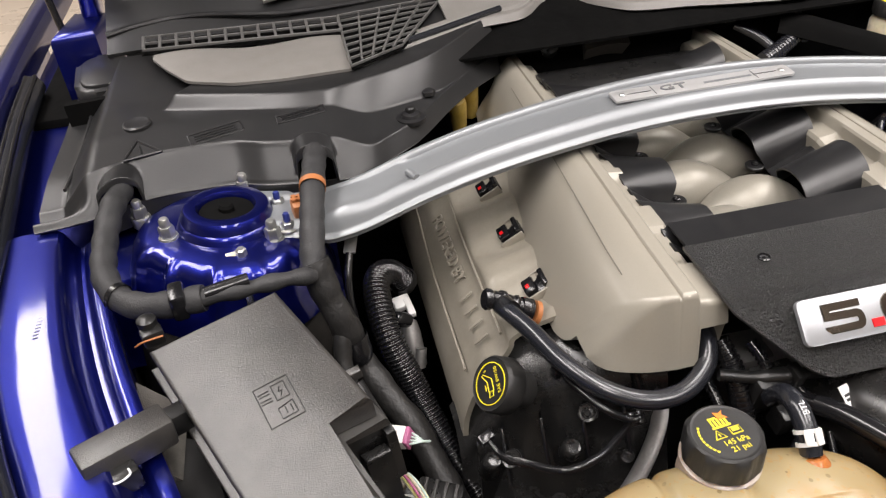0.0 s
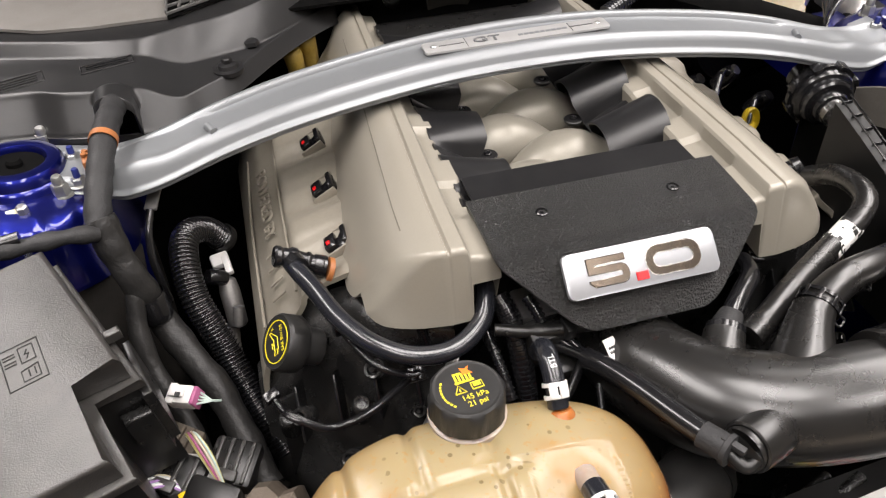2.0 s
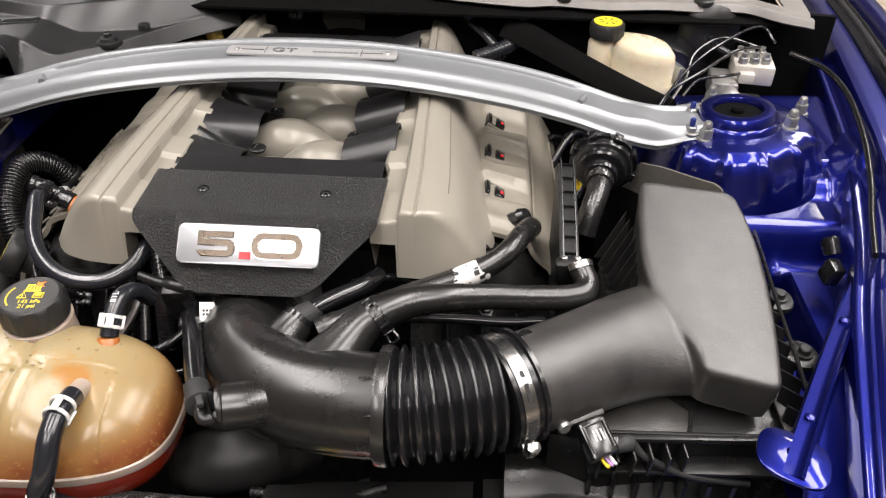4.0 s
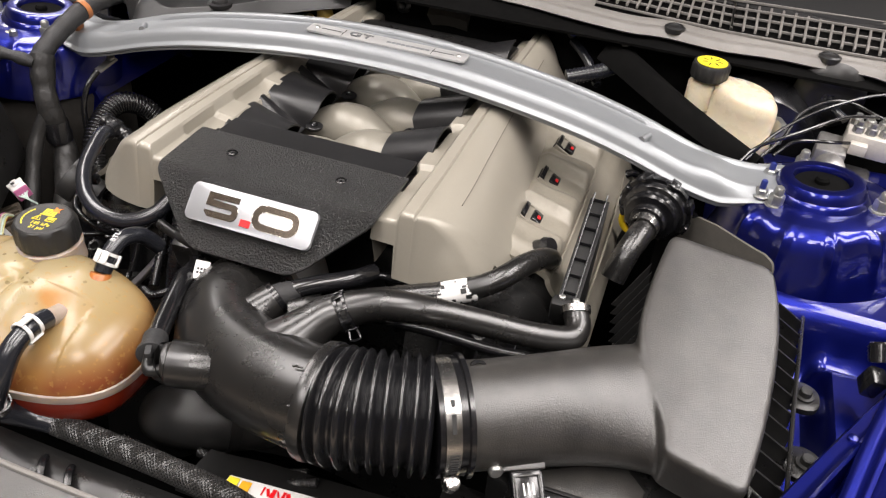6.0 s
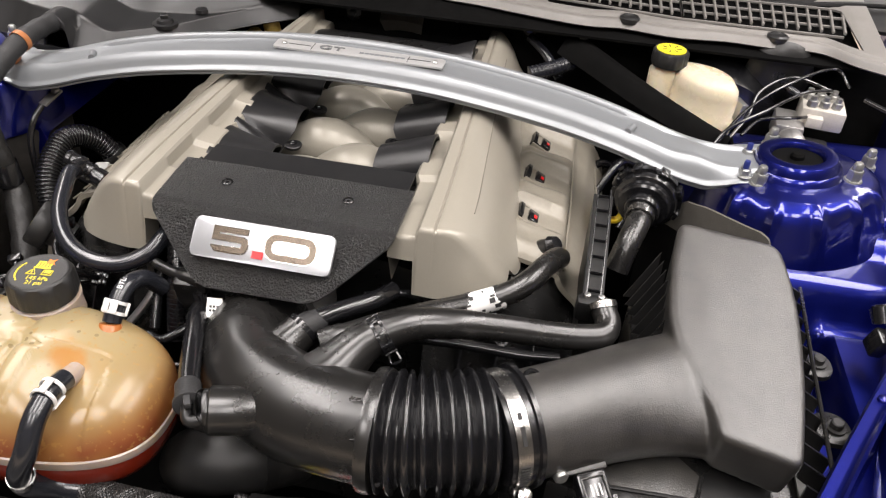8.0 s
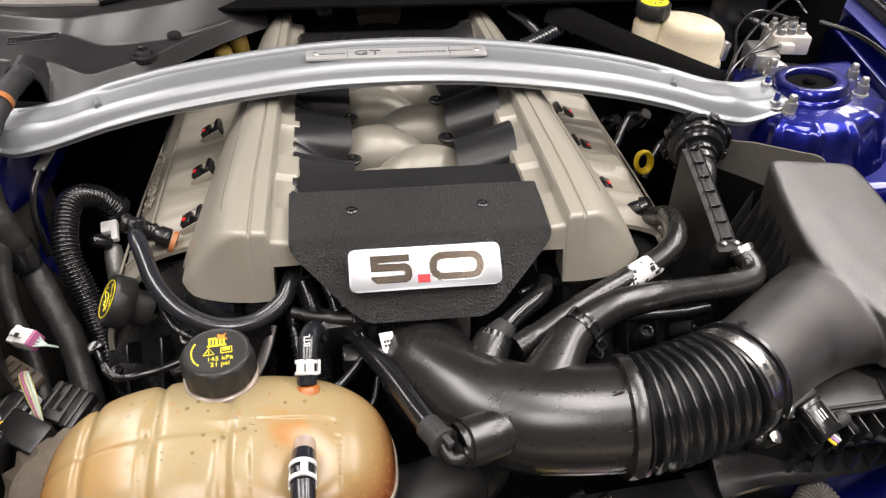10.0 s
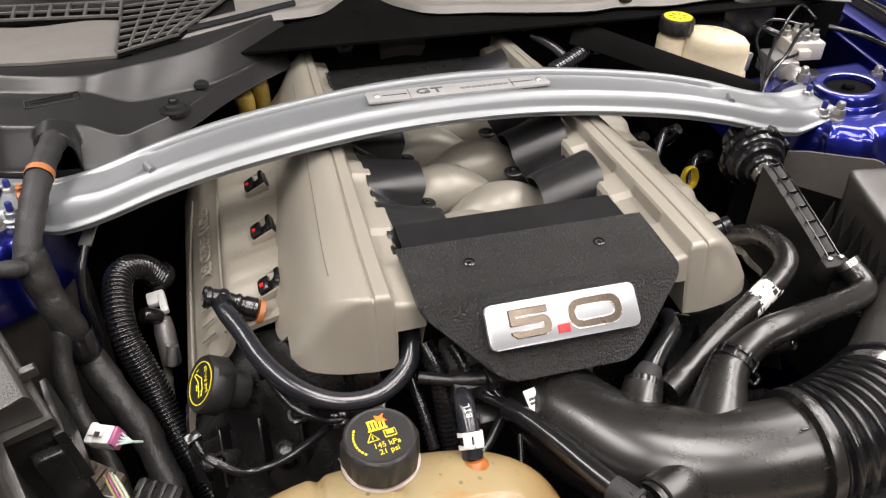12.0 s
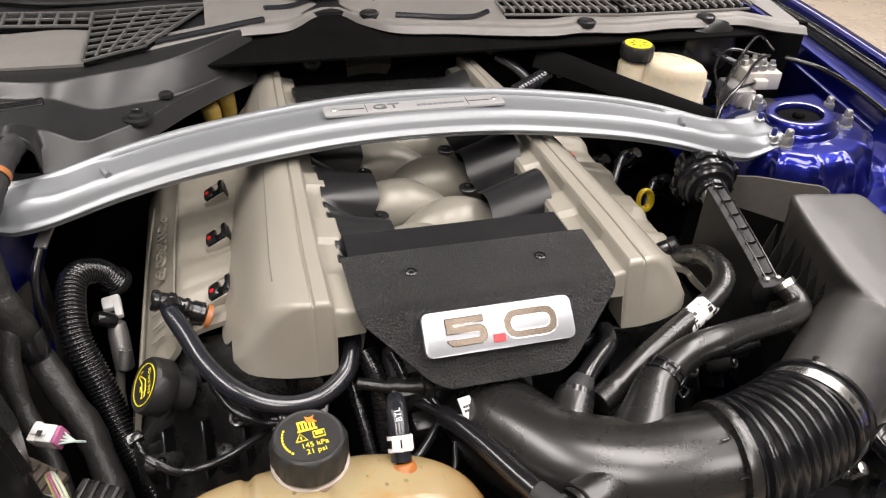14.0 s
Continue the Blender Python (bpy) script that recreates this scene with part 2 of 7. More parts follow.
# ---------------------------------------------------------------- building helpers
BASE = {}


def thing(name, at, label, category, group="", kind=""):
    ob = new(name)
    ob.location = at
    ob.empty_display_size = 0.02
    BASE[ob.name] = Vector(at)
    return tagged(ob, label, category, group, kind)


def mesh_of(bm, mat, base, name, angle=38):
    bmesh.ops.recalc_face_normals(bm, faces=bm.faces)
    if base.length > 0:
        bmesh.ops.translate(bm, verts=bm.verts, vec=-base)
    me = bpy.data.meshes.new(name)
    bm.to_mesh(me)
    bm.free()
    me.materials.append(M[mat])
    me.shade_smooth()
    me.set_sharp_from_angle(angle=radians(angle))
    return me


def part(name, bm, mat, parent, label="", angle=38):
    """One mesh under a thing or under a part; bm is in world metres."""
    base = BASE[parent.name]
    ob = new(name, mesh_of(bm, mat, base, name, angle))
    ob.parent = parent
    BASE[ob.name] = base
    return tagged(ob, label)


def solid(name, bm, mat, label, category, group="", kind="", angle=38):
    """A thing that is one mesh."""
    xs = [v.co for v in bm.verts]
    at = Vector((sum(v.x for v in xs) / len(xs), sum(v.y for v in xs) / len(xs), min(v.z for v in xs)))
    ob = new(name, mesh_of(bm, mat, at, name, angle))
    ob.location = at
    BASE[ob.name] = at
    return tagged(ob, label, category, group, kind)


def joined(*bms):
    out = bmesh.new()
    for b in bms:
        me = bpy.data.meshes.new("tmp")
        b.to_mesh(me)
        b.free()
        out.from_mesh(me)
        bpy.data.meshes.remove(me)
    return out


def turned(bm, m):
    bm.transform(m)
    return bm


def frame_to(at, z, x=(1, 0, 0)):
    """A pose at a place with its z along z and its x near x."""
    z = Vector(z).normalized()
    y = z.cross(Vector(x)).normalized()
    x = y.cross(z)
    m = Matrix((x, y, z)).transposed().to_4x4()
    m.translation = at
    return m


def box(size, m=None, bevel=0.003, seg=2):
    bm = bmesh.new()
    bmesh.ops.create_cube(bm, size=1)
    bmesh.ops.scale(bm, vec=size, verts=bm.verts)
    if bevel:
        bmesh.ops.bevel(bm, geom=bm.edges[:], offset=min(bevel, 0.45 * min(size)), segments=seg, profile=0.5, affect="EDGES")
    if m is not None:
        bm.transform(m)
    return bm


def box_at(x0, x1, y0, y1, z0, z1, bevel=0.003, seg=2):
    return box((x1 - x0, y1 - y0, z1 - z0), Matrix.Translation(((x0 + x1) / 2, (y0 + y1) / 2, (z0 + z1) / 2)), bevel, seg)


def loft(rings, closed=True, caps=True):
    bm = bmesh.new()
    vs = [[bm.verts.new(p) for p in r] for r in rings]
    n = len(rings[0])
    for a, b in zip(vs, vs[1:]):
        for i in range(n if closed else n - 1):
            j = (i + 1) % n
            bm.faces.new((a[i], a[j], b[j], b[i]))
    if caps and closed:
        bm.faces.new(vs[0][::-1])
        bm.faces.new(vs[-1])
    return bm


def glide(pts, steps=6):
    """A smooth line through points (Catmull-Rom)."""
    P = [Vector(p) for p in pts]
    if len(P) == 2:
        return [P[0].lerp(P[1], i / steps) for i in range(steps + 1)]
    P = [2 * P[0] - P[1]] + P + [2 * P[-1] - P[-2]]
    out = []
    for i in range(1, len(P) - 2):
        for k in range(steps):
            t = k / steps
            a, b, c, d = P[i - 1:i + 3]
            out.append(0.5 * ((2 * b) + (c - a) * t + (2 * a - 5 * b + 4 * c - d) * t * t + (3 * b - a - 3 * c + d) * t ** 3))
    return out + [P[-2]]


def tube(pts, r, seg=14, steps=6, squash=1.0, smooth=True, caps=True):
    """A round hose along points; r is a radius or a function of 0..1 along it."""
    line = glide(pts, steps) if smooth else [Vector(p) for p in pts]
    rf = r if callable(r) else (lambda s: r)
    total = sum((b - a).length for a, b in zip(line, line[1:]))
    side, run, rings = None, 0.0, []
    for i, p in enumerate(line):
        d = (line[min(i + 1, len(line) - 1)] - line[max(i - 1, 0)]).normalized()
        if side is None:
            side = d.orthogonal().normalized()
        side = (side - d * side.dot(d)).normalized()
        up = d.cross(side)
        if i:
            run += (p - line[i - 1]).length
        q = rf(run / total)
        rings.append([p + q * (math.cos(a) * side + squash * math.sin(a) * up) for a in (2 * math.pi * k / seg for k in range(seg))])
    return loft(rings, caps=caps)


def corrugated(pts, r, pitch, depth, seg=16, r_end=None, soft=False):
    """A ribbed hose: square-cut ridges along points."""
    line = glide(pts, 40)
    lens = [0.0]
    for a, b in zip(line, line[1:]):
        lens.append(lens[-1] + (b - a).length)
    n = int(lens[-1] / pitch)
    at, k = [], 0
    for i in range(n):
        for f, q in (((0.0, 0.0), (0.10, 0.12), (0.22, 0.55), (0.34, 0.88), (0.46, 1.0), (0.58, 0.94), (0.70, 0.72), (0.82, 0.35), (0.92, 0.08)) if soft else ((0.0, 0), (0.12, 1), (0.55, 1), (0.67, 0))):
            s = (i + f) * pitch
            while lens[k + 1] < s:
                k += 1
            u = (s - lens[k]) / max(1e-9, lens[k + 1] - lens[k])
            at.append((line[k].lerp(line[k + 1], u), q, s / lens[-1]))
    side, rings = None, []
    for i, (p, q, s) in enumerate(at):
        d = (at[min(i + 3, len(at) - 1)][0] - at[max(i - 3, 0)][0]).normalized()
        if side is None:
            side = d.orthogonal().normalized()
        side = (side - d * side.dot(d)).normalized()
        up = d.cross(side)
        rr = (r + ((r_end or r) - r) * s) - (1 - q) * depth
        rings.append([p + rr * (math.cos(a) * side + math.sin(a) * up) for a in (2 * math.pi * j / seg for j in range(seg))])
    return loft(rings)


def lathe(profile, m, seg=32, closed_ends=True, wave=None):
    """Turns (radius, height) pairs round the z of m; wave(angle, i) scales a radius."""
    bm = bmesh.new()
    rings = []
    for i, (r, h) in enumerate(profile):
        rings.append([bm.verts.new(m @ Vector((r * (wave(2 * math.pi * k / seg, i) if wave else 1) * math.cos(2 * math.pi * k / seg),
                                                r * (wave(2 * math.pi * k / seg, i) if wave else 1) * math.sin(2 * math.pi * k / seg), h))) for k in range(seg)])
    for a, b in zip(rings, rings[1:]):
        for i in range(seg):
            j = (i + 1) % seg
            bm.faces.new((a[i], a[j], b[j], b[i]))
    if closed_ends:
        bm.faces.new(rings[0][::-1])
        bm.faces.new(rings[-1])
    return bm


def slab(f, nu, nv, thick, down=None):
    """A curved sheet f(u, v), u and v in 0..1, given thickness along its normals (or along down)."""
    bm = bmesh.new()
    P = [[Vector(f(i / nu, j / nv)) for j in range(nv + 1)] for i in range(nu + 1)]
    top = [[bm.verts.new(p) for p in r] for r in P]
    low = []
    for i in range(nu + 1):
        row = []
        for j in range(nv + 1):
            if down is not None:
                n = Vector(down)
            else:
                du = P[min(i + 1, nu)][j] - P[max(i - 1, 0)][j]
                dv = P[i][min(j + 1, nv)] - P[i][max(j - 1, 0)]
                n = -du.cross(dv)
                n = n.normalized() if n.length > 1e-12 else Vector((0, 0, -1))
                if n.z > 0:
                    n = -n
            row.append(bm.verts.new(P[i][j] + n * thick))
        low.append(row)
    for i in range(nu):
        for j in range(nv):
            bm.faces.new((top[i][j], top[i + 1][j], top[i + 1][j + 1], top[i][j + 1]))
            bm.faces.new((low[i][j], low[i][j + 1], low[i + 1][j + 1], low[i + 1][j]))
    for i in range(nu):
        bm.faces.new((top[i][0], low[i][0], low[i + 1][0], top[i + 1][0]))
        bm.faces.new((top[i][nv], top[i + 1][nv], low[i + 1][nv], low[i][nv]))
    for j in range(nv):
        bm.faces.new((top[0][j], top[0][j + 1], low[0][j + 1], low[0][j]))
        bm.faces.new((top[nu][j], low[nu][j], low[nu][j + 1], top[nu][j + 1]))
    return bm


def prism(poly, z0, z1, m=None, bevel=0.0, seg=2, top=None):
    """An upright block over a plan; top(x, y) gives the upper face's height where it is not flat."""
    bm = bmesh.new()
    a = [bm.verts.new((x, y, z0)) for x, y in poly]
    b = [bm.verts.new((x, y, top(x, y) if top else z1)) for x, y in poly]
    n = len(poly)
    bm.faces.new(a[::-1])
    f = bm.faces.new(b)
    for i in range(n):
        j = (i + 1) % n
        bm.faces.new((a[i], a[j], b[j], b[i]))
    if bevel:
        bmesh.ops.bevel(bm, geom=list(f.edges), offset=bevel, segments=seg, profile=0.5, affect="EDGES")
    if m is not None:
        bm.transform(m)
    return bm


def rounded(w, h, r, n=5):
    """The plan of a rectangle with round corners."""
    out = []
    for cx, cy, a0 in ((w / 2 - r, h / 2 - r, 0), (-w / 2 + r, h / 2 - r, 90), (-w / 2 + r, -h / 2 + r, 180), (w / 2 - r, -h / 2 + r, 270)):
        out += [(cx + r * math.cos(radians(a0 + 90 * k / n)), cy + r * math.sin(radians(a0 + 90 * k / n))) for k in range(n + 1)]
    return out


def words(text, size, m, depth=0.0006):
    cu = bpy.data.curves.new("words", "FONT")
    cu.body, cu.size, cu.extrude, cu.align_x, cu.align_y = text, size, depth / 2, "CENTER", "CENTER"
    ob = new("words", cu)
    me = bpy.data.meshes.new_from_object(ob.evaluated_get(bpy.context.evaluated_depsgraph_get()))
    bm = bmesh.new()
    bm.from_mesh(me)
    bpy.data.objects.remove(ob)
    bpy.data.curves.remove(cu)
    bpy.data.meshes.remove(me)
    bm.transform(m)
    return bm


def ring_flat(r0, r1, m, depth=0.0006, seg=40):
    return lathe([(r0, 0), (r1, 0), (r1, depth), (r0, depth), (r0, 0)], m, seg, closed_ends=False)


def hex_bolt(at, axis=(0, 0, 1), r=0.007, h=0.006, washer=0.010, stud=0.0, parent=None, mat="zinc", tip=None):
    m = frame_to(at, axis)
    body = lathe([(washer, 0), (washer, 0.0015), (r * 1.05, 0.0022), (r * 1.05, 0.0022)], m, 20)
    nut = lathe([(r, 0.0016), (r, h), (r * 0.85, h + 0.0012)], m, 6)
    bms = [body, nut]
    if stud and not tip:
        bms.append(lathe([(r * 0.55, h), (r * 0.55, h + stud), (r * 0.42, h + stud + 0.0015)], m, 12))
    b = joined(*bms)
    if tip and stud:
        t = lathe([(r * 0.5, h), (r * 0.5, h + stud), (r * 0.4, h + stud + 0.0015)], m, 12)
        return b, t
    return b

# ---------------------------------------------------------------- the room
def room():
    ground = solid("floor", box_at(-5, 5, -5, 5, -0.1, -0.004, 0), "joint", "pale beige tiled workshop floor", "floor", kind="structure")
    data = mesh_of(box((0.621, 0.621, 0.006), None, 0.0012, 1), "floor", Vector((0, 0, 0)), "tile")
    for i in range(16):
        for j in range(16):
            t = new("tile", data)
            t.parent = ground
            t.location = Vector((-5 + 0.625 * (i + 0.5), -5 + 0.625 * (j + 0.5), -0.003)) - BASE[ground.name]
    # walls and ceiling stay unseen; their dark grey keeps bounced light low
    for name, b in (("wall_north", (-5.1, 5.1, 5, 5.1, 0, 3.4)), ("wall_south", (-5.1, 5.1, -5.1, -5, 0, 3.4)),
                    ("wall_east", (5, 5.1, -5, 5, 0, 3.4)), ("wall_west", (-5.1, -5, -5, 5, 0, 3.4))):
        solid(name, box_at(*b, 0), "wall", "unseen workshop wall, dark grey to limit bounced light", "wall", kind="structure")
    solid("ceiling", box_at(-5.1, 5.1, -5.1, 5.1, 3.4, 3.5, 0), "wall", "unseen workshop ceiling, dark grey to limit bounced light", "ceiling", kind="structure")
    # all unseen; x -3.9 is added to brighten the floor, x 2.7 the lid
    for x, y, half in ((-1.6, 0.3, 1.5), (0.0, -0.5, 0.7), (1.45, 0.3, 1.5), (2.7, 0.3, 1.5), (-0.8, -2.2, 0.7), (0.9, -2.2, 0.7), (-2.2, 2.5, 0.7), (2.9, 3.4, 0.7), (-3.9, 3.9, 0.7)):
        t = thing("ceiling_light", (x, y, 3.4), "long white ceiling light, unseen, with an area lamp below it", "ceiling light", "ceiling lights")
        part("frame", box_at(x - 0.32, x + 0.32, y - half - 0.02, y + half + 0.02, 3.36, 3.40, 0.004), "white", t)
        part("diffuser", box_at(x - 0.30, x + 0.30, y - half, y + half, 3.35, 3.362, 0.002), "white", t)
        data = bpy.data.lights.new("ceiling_lamp", "AREA")
        data.shape, data.size, data.size_y, data.energy, data.color = "RECTANGLE", 0.60, 2 * half, LAMP * 2 * half, (1.0, 0.942, 0.922)
        new("ceiling_lamp", data).matrix_world = Matrix.Translation((x, y, 3.347))


room()


# ---------------------------------------------------------------- body of the car
def lerp(a, b, t):
    return a + (b - a) * t


def table(keys, x):
    """Straight lines between (x, value) keys."""
    if x <= keys[0][0]:
        return keys[0][1]
    for (x0, a), (x1, b) in zip(keys, keys[1:]):
        if x <= x1:
            return lerp(a, b, (x - x0) / (x1 - x0))
    return keys[-1][1]


def soft_table(keys, x):
    if x <= keys[0][0]:
        return keys[0][1]
    for (x0, a), (x1, b) in zip(keys, keys[1:]):
        if x <= x1:
            t = (x - x0) / (x1 - x0)
            return lerp(a, b, t * t * (3 - 2 * t))
    return keys[-1][1]


def smooth_table(keys, x):
    """A smooth line through (x, value) keys."""
    if x <= keys[0][0]:
        return keys[0][1]
    for i in range(len(keys) - 1):
        (x0, a), (x1, b) = keys[i], keys[i + 1]
        if x <= x1:
            m0 = (b - keys[max(i - 1, 0)][1]) / (x1 - keys[max(i - 1, 0)][0])
            m1 = (keys[min(i + 2, len(keys) - 1)][1] - a) / (keys[min(i + 2, len(keys) - 1)][0] - x0)
            h, t = x1 - x0, (x - x0) / (x1 - x0)
            return (2 * t ** 3 - 3 * t * t + 1) * a + (t ** 3 - 2 * t * t + t) * h * m0 + (3 * t * t - 2 * t ** 3) * b + (t ** 3 - t * t) * h * m1
    return keys[-1][1]


def ease(x):
    x = max(0.0, min(1.0, x))
    return x * x * (3 - 2 * x)


car = thing("car_body", (0, 0.2, 0), "deep blue metallic car body round an open engine bay", "car")
RAIL_IN = [(-0.34, 0.530), (-0.10, 0.605), (0.016, 0.648), (0.135, 0.686), (0.262, 0.718), (0.70, 0.79)]   # inner edge of the fender ledge
RAIL_OUT = [(-0.34, 0.605), (-0.07, 0.714), (0.05, 0.763), (0.13, 0.782), (0.24, 0.795), (0.70, 0.845), (1.25, 0.850)]


def rail_out(side, y):
    """Outer edge of the fender ledge; the passenger side's is wider."""
    return smooth_table(RAIL_OUT, y) + (0.018 if side < 0 else 0.0)


def ledge(side):
    """Fender ledge with a rolled inner edge, falling to the inner wing."""
    prof = [(1.0, -0.012), (0.97, -0.002), (0.92, 0.0015), (0.78, 0.003), (0.52, 0.003), (0.40, 0.002), (0.355, -0.002), (0.315, -0.011), (0.28, -0.021), (0.235, -0.0265), (0.19, -0.026), (0.15, -0.0225), (0.11, -0.0205), (0.03, -0.0205), (0.0, -0.022), (-0.01, -0.03), (0.0, -0.07), (0.02, -0.11)]

    def f(u, v):
        y = lerp(-0.34, 0.30 if side < 0 else 0.78, u)
        k = v * (len(prof) - 1)
        i = min(int(k), len(prof) - 2)
        a, z = (lerp(prof[i][c], prof[i + 1][c], k - i) for c in (0, 1))
        xi, xo = smooth_table(RAIL_IN, y), rail_out(side, y)
        return (side * lerp(xi, xo, a), y, 0.932 + z + 0.02 * max(0, y - 0.1))
    return slab(f, 60, (len(prof) - 1) * 3, 0.003, down=(0.0, 0, -0.003 / 0.003))


def outer_fender(side):
    prof = [(0.0, -0.02), (0.001, 0.008), (0.006, 0.018), (0.016, 0.022), (0.035, 0.018), (0.06, 0.0), (0.08, -0.04), (0.095, -0.12), (0.09, -0.9)]

    def f(u, v):
        y = lerp(-0.34, 1.25, u)
        k = v * (len(prof) - 1)
        i = min(int(k), len(prof) - 2)
        a, z = (lerp(prof[i][c], prof[i + 1][c], k - i) for c in (0, 1))
        return (side * (rail_out(side, y) + 0.031 + a), y, 0.932 + z + 0.02 * max(0, y - 0.1))
    return slab(f, 30, (len(prof) - 1) * 3, 0.003, down=(0, 0, -1))


def strut_tower(side):
    m = Matrix.Translation((side * 0.568, 0.258, 0.956)) @ pose(0, 0, 0, -3, -5 * side, 0)
    prof = [(0.0305, -0.06), (0.0305, -0.008), (0.0310, 0.001), (0.0330, 0.0045), (0.0400, 0.0055), (0.0460, 0.0042), (0.0495, -0.0005), (0.0512, -0.0075), (0.0530, -0.0088), (0.0545, -0.0120), (0.0565, -0.0160),
            (0.085, -0.0180), (0.094, -0.0215), (0.100, -0.030), (0.106, -0.046), (0.112, -0.066), (0.122, -0.088), (0.123, -0.094)]

    def wave(a, i):
        # three swaged lobes where the studs stand, pressed dimples lower down
        k = 0.0 if i < 11 else min(1.0, (i - 10) / 3)
        return 1 + 0.045 * k * math.cos(3 * (a - (0.9 if side < 0 else 2.25))) + sum(0.085 * (0.5, 1.0, 0.7, 0.35)[i - 12] * math.exp(-((a - radians(g if side < 0 else (180 - g) % 360)) / 0.055) ** 2) for g in (205, 232, 262, 290, 318) if 12 <= i <= 15)
    return lathe(prof, m, 180, closed_ends=False, wave=wave)


for s, nm in ((-1, "left"), (1, "right")):
    part("fender_ledge", ledge(s), "blue", car)
    part("fender", outer_fender(s), "blue", car)
    part("strut_tower", strut_tower(s), "blue", car)
    top = Matrix.Translation((s * 0.568, 0.258, 0.956)) @ pose(0, 0, 0, -3, -5 * s, 0)
    part("strut_mount", joined(lathe([(0.0280, -0.002), (0.0301, -0.002), (0.0301, -0.055), (0.0300, -0.036), (0.022, -0.030), (0.014, -0.034), (0.0085, -0.034), (0.0085, 0.002), (0.0060, 0.005)], top, 28)), "deep", car, "black rubber strut mount with a steel stud")
    part("strut_rod", lathe([(0.0085, -0.034), (0.0085, -0.004), (0.0068, 0.003), (0.0040, 0.0045)], top, 20), "gloss", car, "glossy black strut rod end")
    part("strut_nut", lathe([(0.0150, -0.034), (0.0150, -0.024), (0.0135, -0.0225), (0.0090, -0.0225)], top, 6), "zinc", car, "zinc nut on the strut rod")
    # shelf round the tower, rolled down to the engine side
    part("wheel_arch", slab(lambda u, v, s=s: (s * lerp(0.455, 0.74, u), lerp(0.195, 0.46, v), table([(0, 0.845), (0.04, 0.872), (0.09, 0.886), (0.25, 0.897), (1, 0.905)], u) - 0.10 * ease((0.12 - v) / 0.12) - 0.02 * ease((v - 0.85) / 0.15)), 40, 30, 0.004), "blue", car)
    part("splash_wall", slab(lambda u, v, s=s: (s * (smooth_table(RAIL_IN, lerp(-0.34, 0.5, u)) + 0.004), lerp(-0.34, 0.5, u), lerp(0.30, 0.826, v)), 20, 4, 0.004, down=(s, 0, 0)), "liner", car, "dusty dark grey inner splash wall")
    # left tower takes the liner's dark grey, right tower the body blue
    part("lower_tower", lathe([(0.110, -0.088), (0.118, -0.100), (0.124, -0.17), (0.134, -0.30), (0.14, -0.65)], top, 40, closed_ends=False), "liner" if s < 0 else "blue", car, "lower strut tower, liner grey at left, blue at right")
    if s < 0:
        part("gutter", slab(lambda u, v, s=s: (s * lerp(0.735, rail_out(s, lerp(0.285, 1.0, v)) + 0.03, u), lerp(0.285, 1.0, v), 0.905 + 0.012 * v), 4, 12, 0.004), "blue", car, "deep blue gutter beside the cowl")
        part("hinge_plate", joined(prism([(-0.815, 0.690), (-0.752, 0.700), (-0.735, 0.780), (-0.800, 0.800)], 0.93, 1.03, None, 0.012, 3), box((0.030, 0.060, 0.20), pose(-0.755, 0.770, 1.08, 24, 10, 0), 0.008, 3)), "blue", car, "blue bonnet hinge")
        part("gas_strut", tube([(-0.800, 0.735, 0.975), (-0.812, 0.745, 1.08), (-0.830, 0.76, 1.30)], 0.0055, 12, 4), "gloss", car, "black gas strut beside the hinge")
        for k in range(7):
            part("stamped_mark", box((0.0050, 0.0012, 0.0006), pose(-0.752, 0.115 + 0.0050 * k, 0.9358, 0, 0, 12), 0), "silver", car)
part("firewall", slab(lambda u, v: (lerp(-0.78, 0.78, u), 0.562 + 0.006 * math.sin(9 * u) - 0.03 * (2 * u - 1) ** 2, lerp(0.25, 0.988, v)), 40, 8, 0.01, down=(0, 0.01 / 0.01, 0)), "deep", car, "near-black firewall")
part("bay_floor", box_at(-0.70, 0.70, -0.45, 0.62, 0.28, 0.32, 0.01), "deep", car, "near-black underside of the engine bay")
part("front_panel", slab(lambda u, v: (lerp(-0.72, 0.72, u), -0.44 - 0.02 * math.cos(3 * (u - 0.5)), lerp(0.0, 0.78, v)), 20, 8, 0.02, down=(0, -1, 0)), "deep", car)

# the raised bonnet, hinged at the cowl
part("bonnet", slab(lambda u, v: (lerp(-0.76, 0.76, u) * (1 - 0.10 * v ** 2), 0.78 - 1.10 * v * math.cos(radians(76)) + 0.02 * math.sin(math.pi * v), 1.14 + 1.10 * v * math.sin(radians(74))), 12, 12, 0.03), "shield", car, "raised bonnet with a black underside")

# ---------------------------------------------------------------- engine cover
SHELL_SEC = [  # x outwards and z over the shell: low inner ledge, flat strip, scored seam, rounded flank
    (0.119, 0.926), (0.119, 0.949), (0.1225, 0.9535), (0.1380, 0.9555), (0.1462, 0.9570), (0.1476, 0.9585), (0.1492, 0.9660), (0.1515, 0.9685), (0.1640, 0.9690), (0.1652, 0.9680),
    (0.1660, 0.9662), (0.1674, 0.9662), (0.1682, 0.9682), (0.1740, 0.9686), (0.1830, 0.9668), (0.1930, 0.9620), (0.205, 0.953), (0.2180, 0.939), (0.2300, 0.921), (0.2400, 0.903), (0.2475, 0.887), (0.2550, 0.868)]


def shell_point(x, z, y):
    """The shell narrows and sinks a little towards the firewall."""
    q = max(0.0, (y - 0.05) / 0.5)
    return Vector((0.126 + (x - 0.126) * (1 - 0.34 * q), y, z - 0.014 * q ** 2))


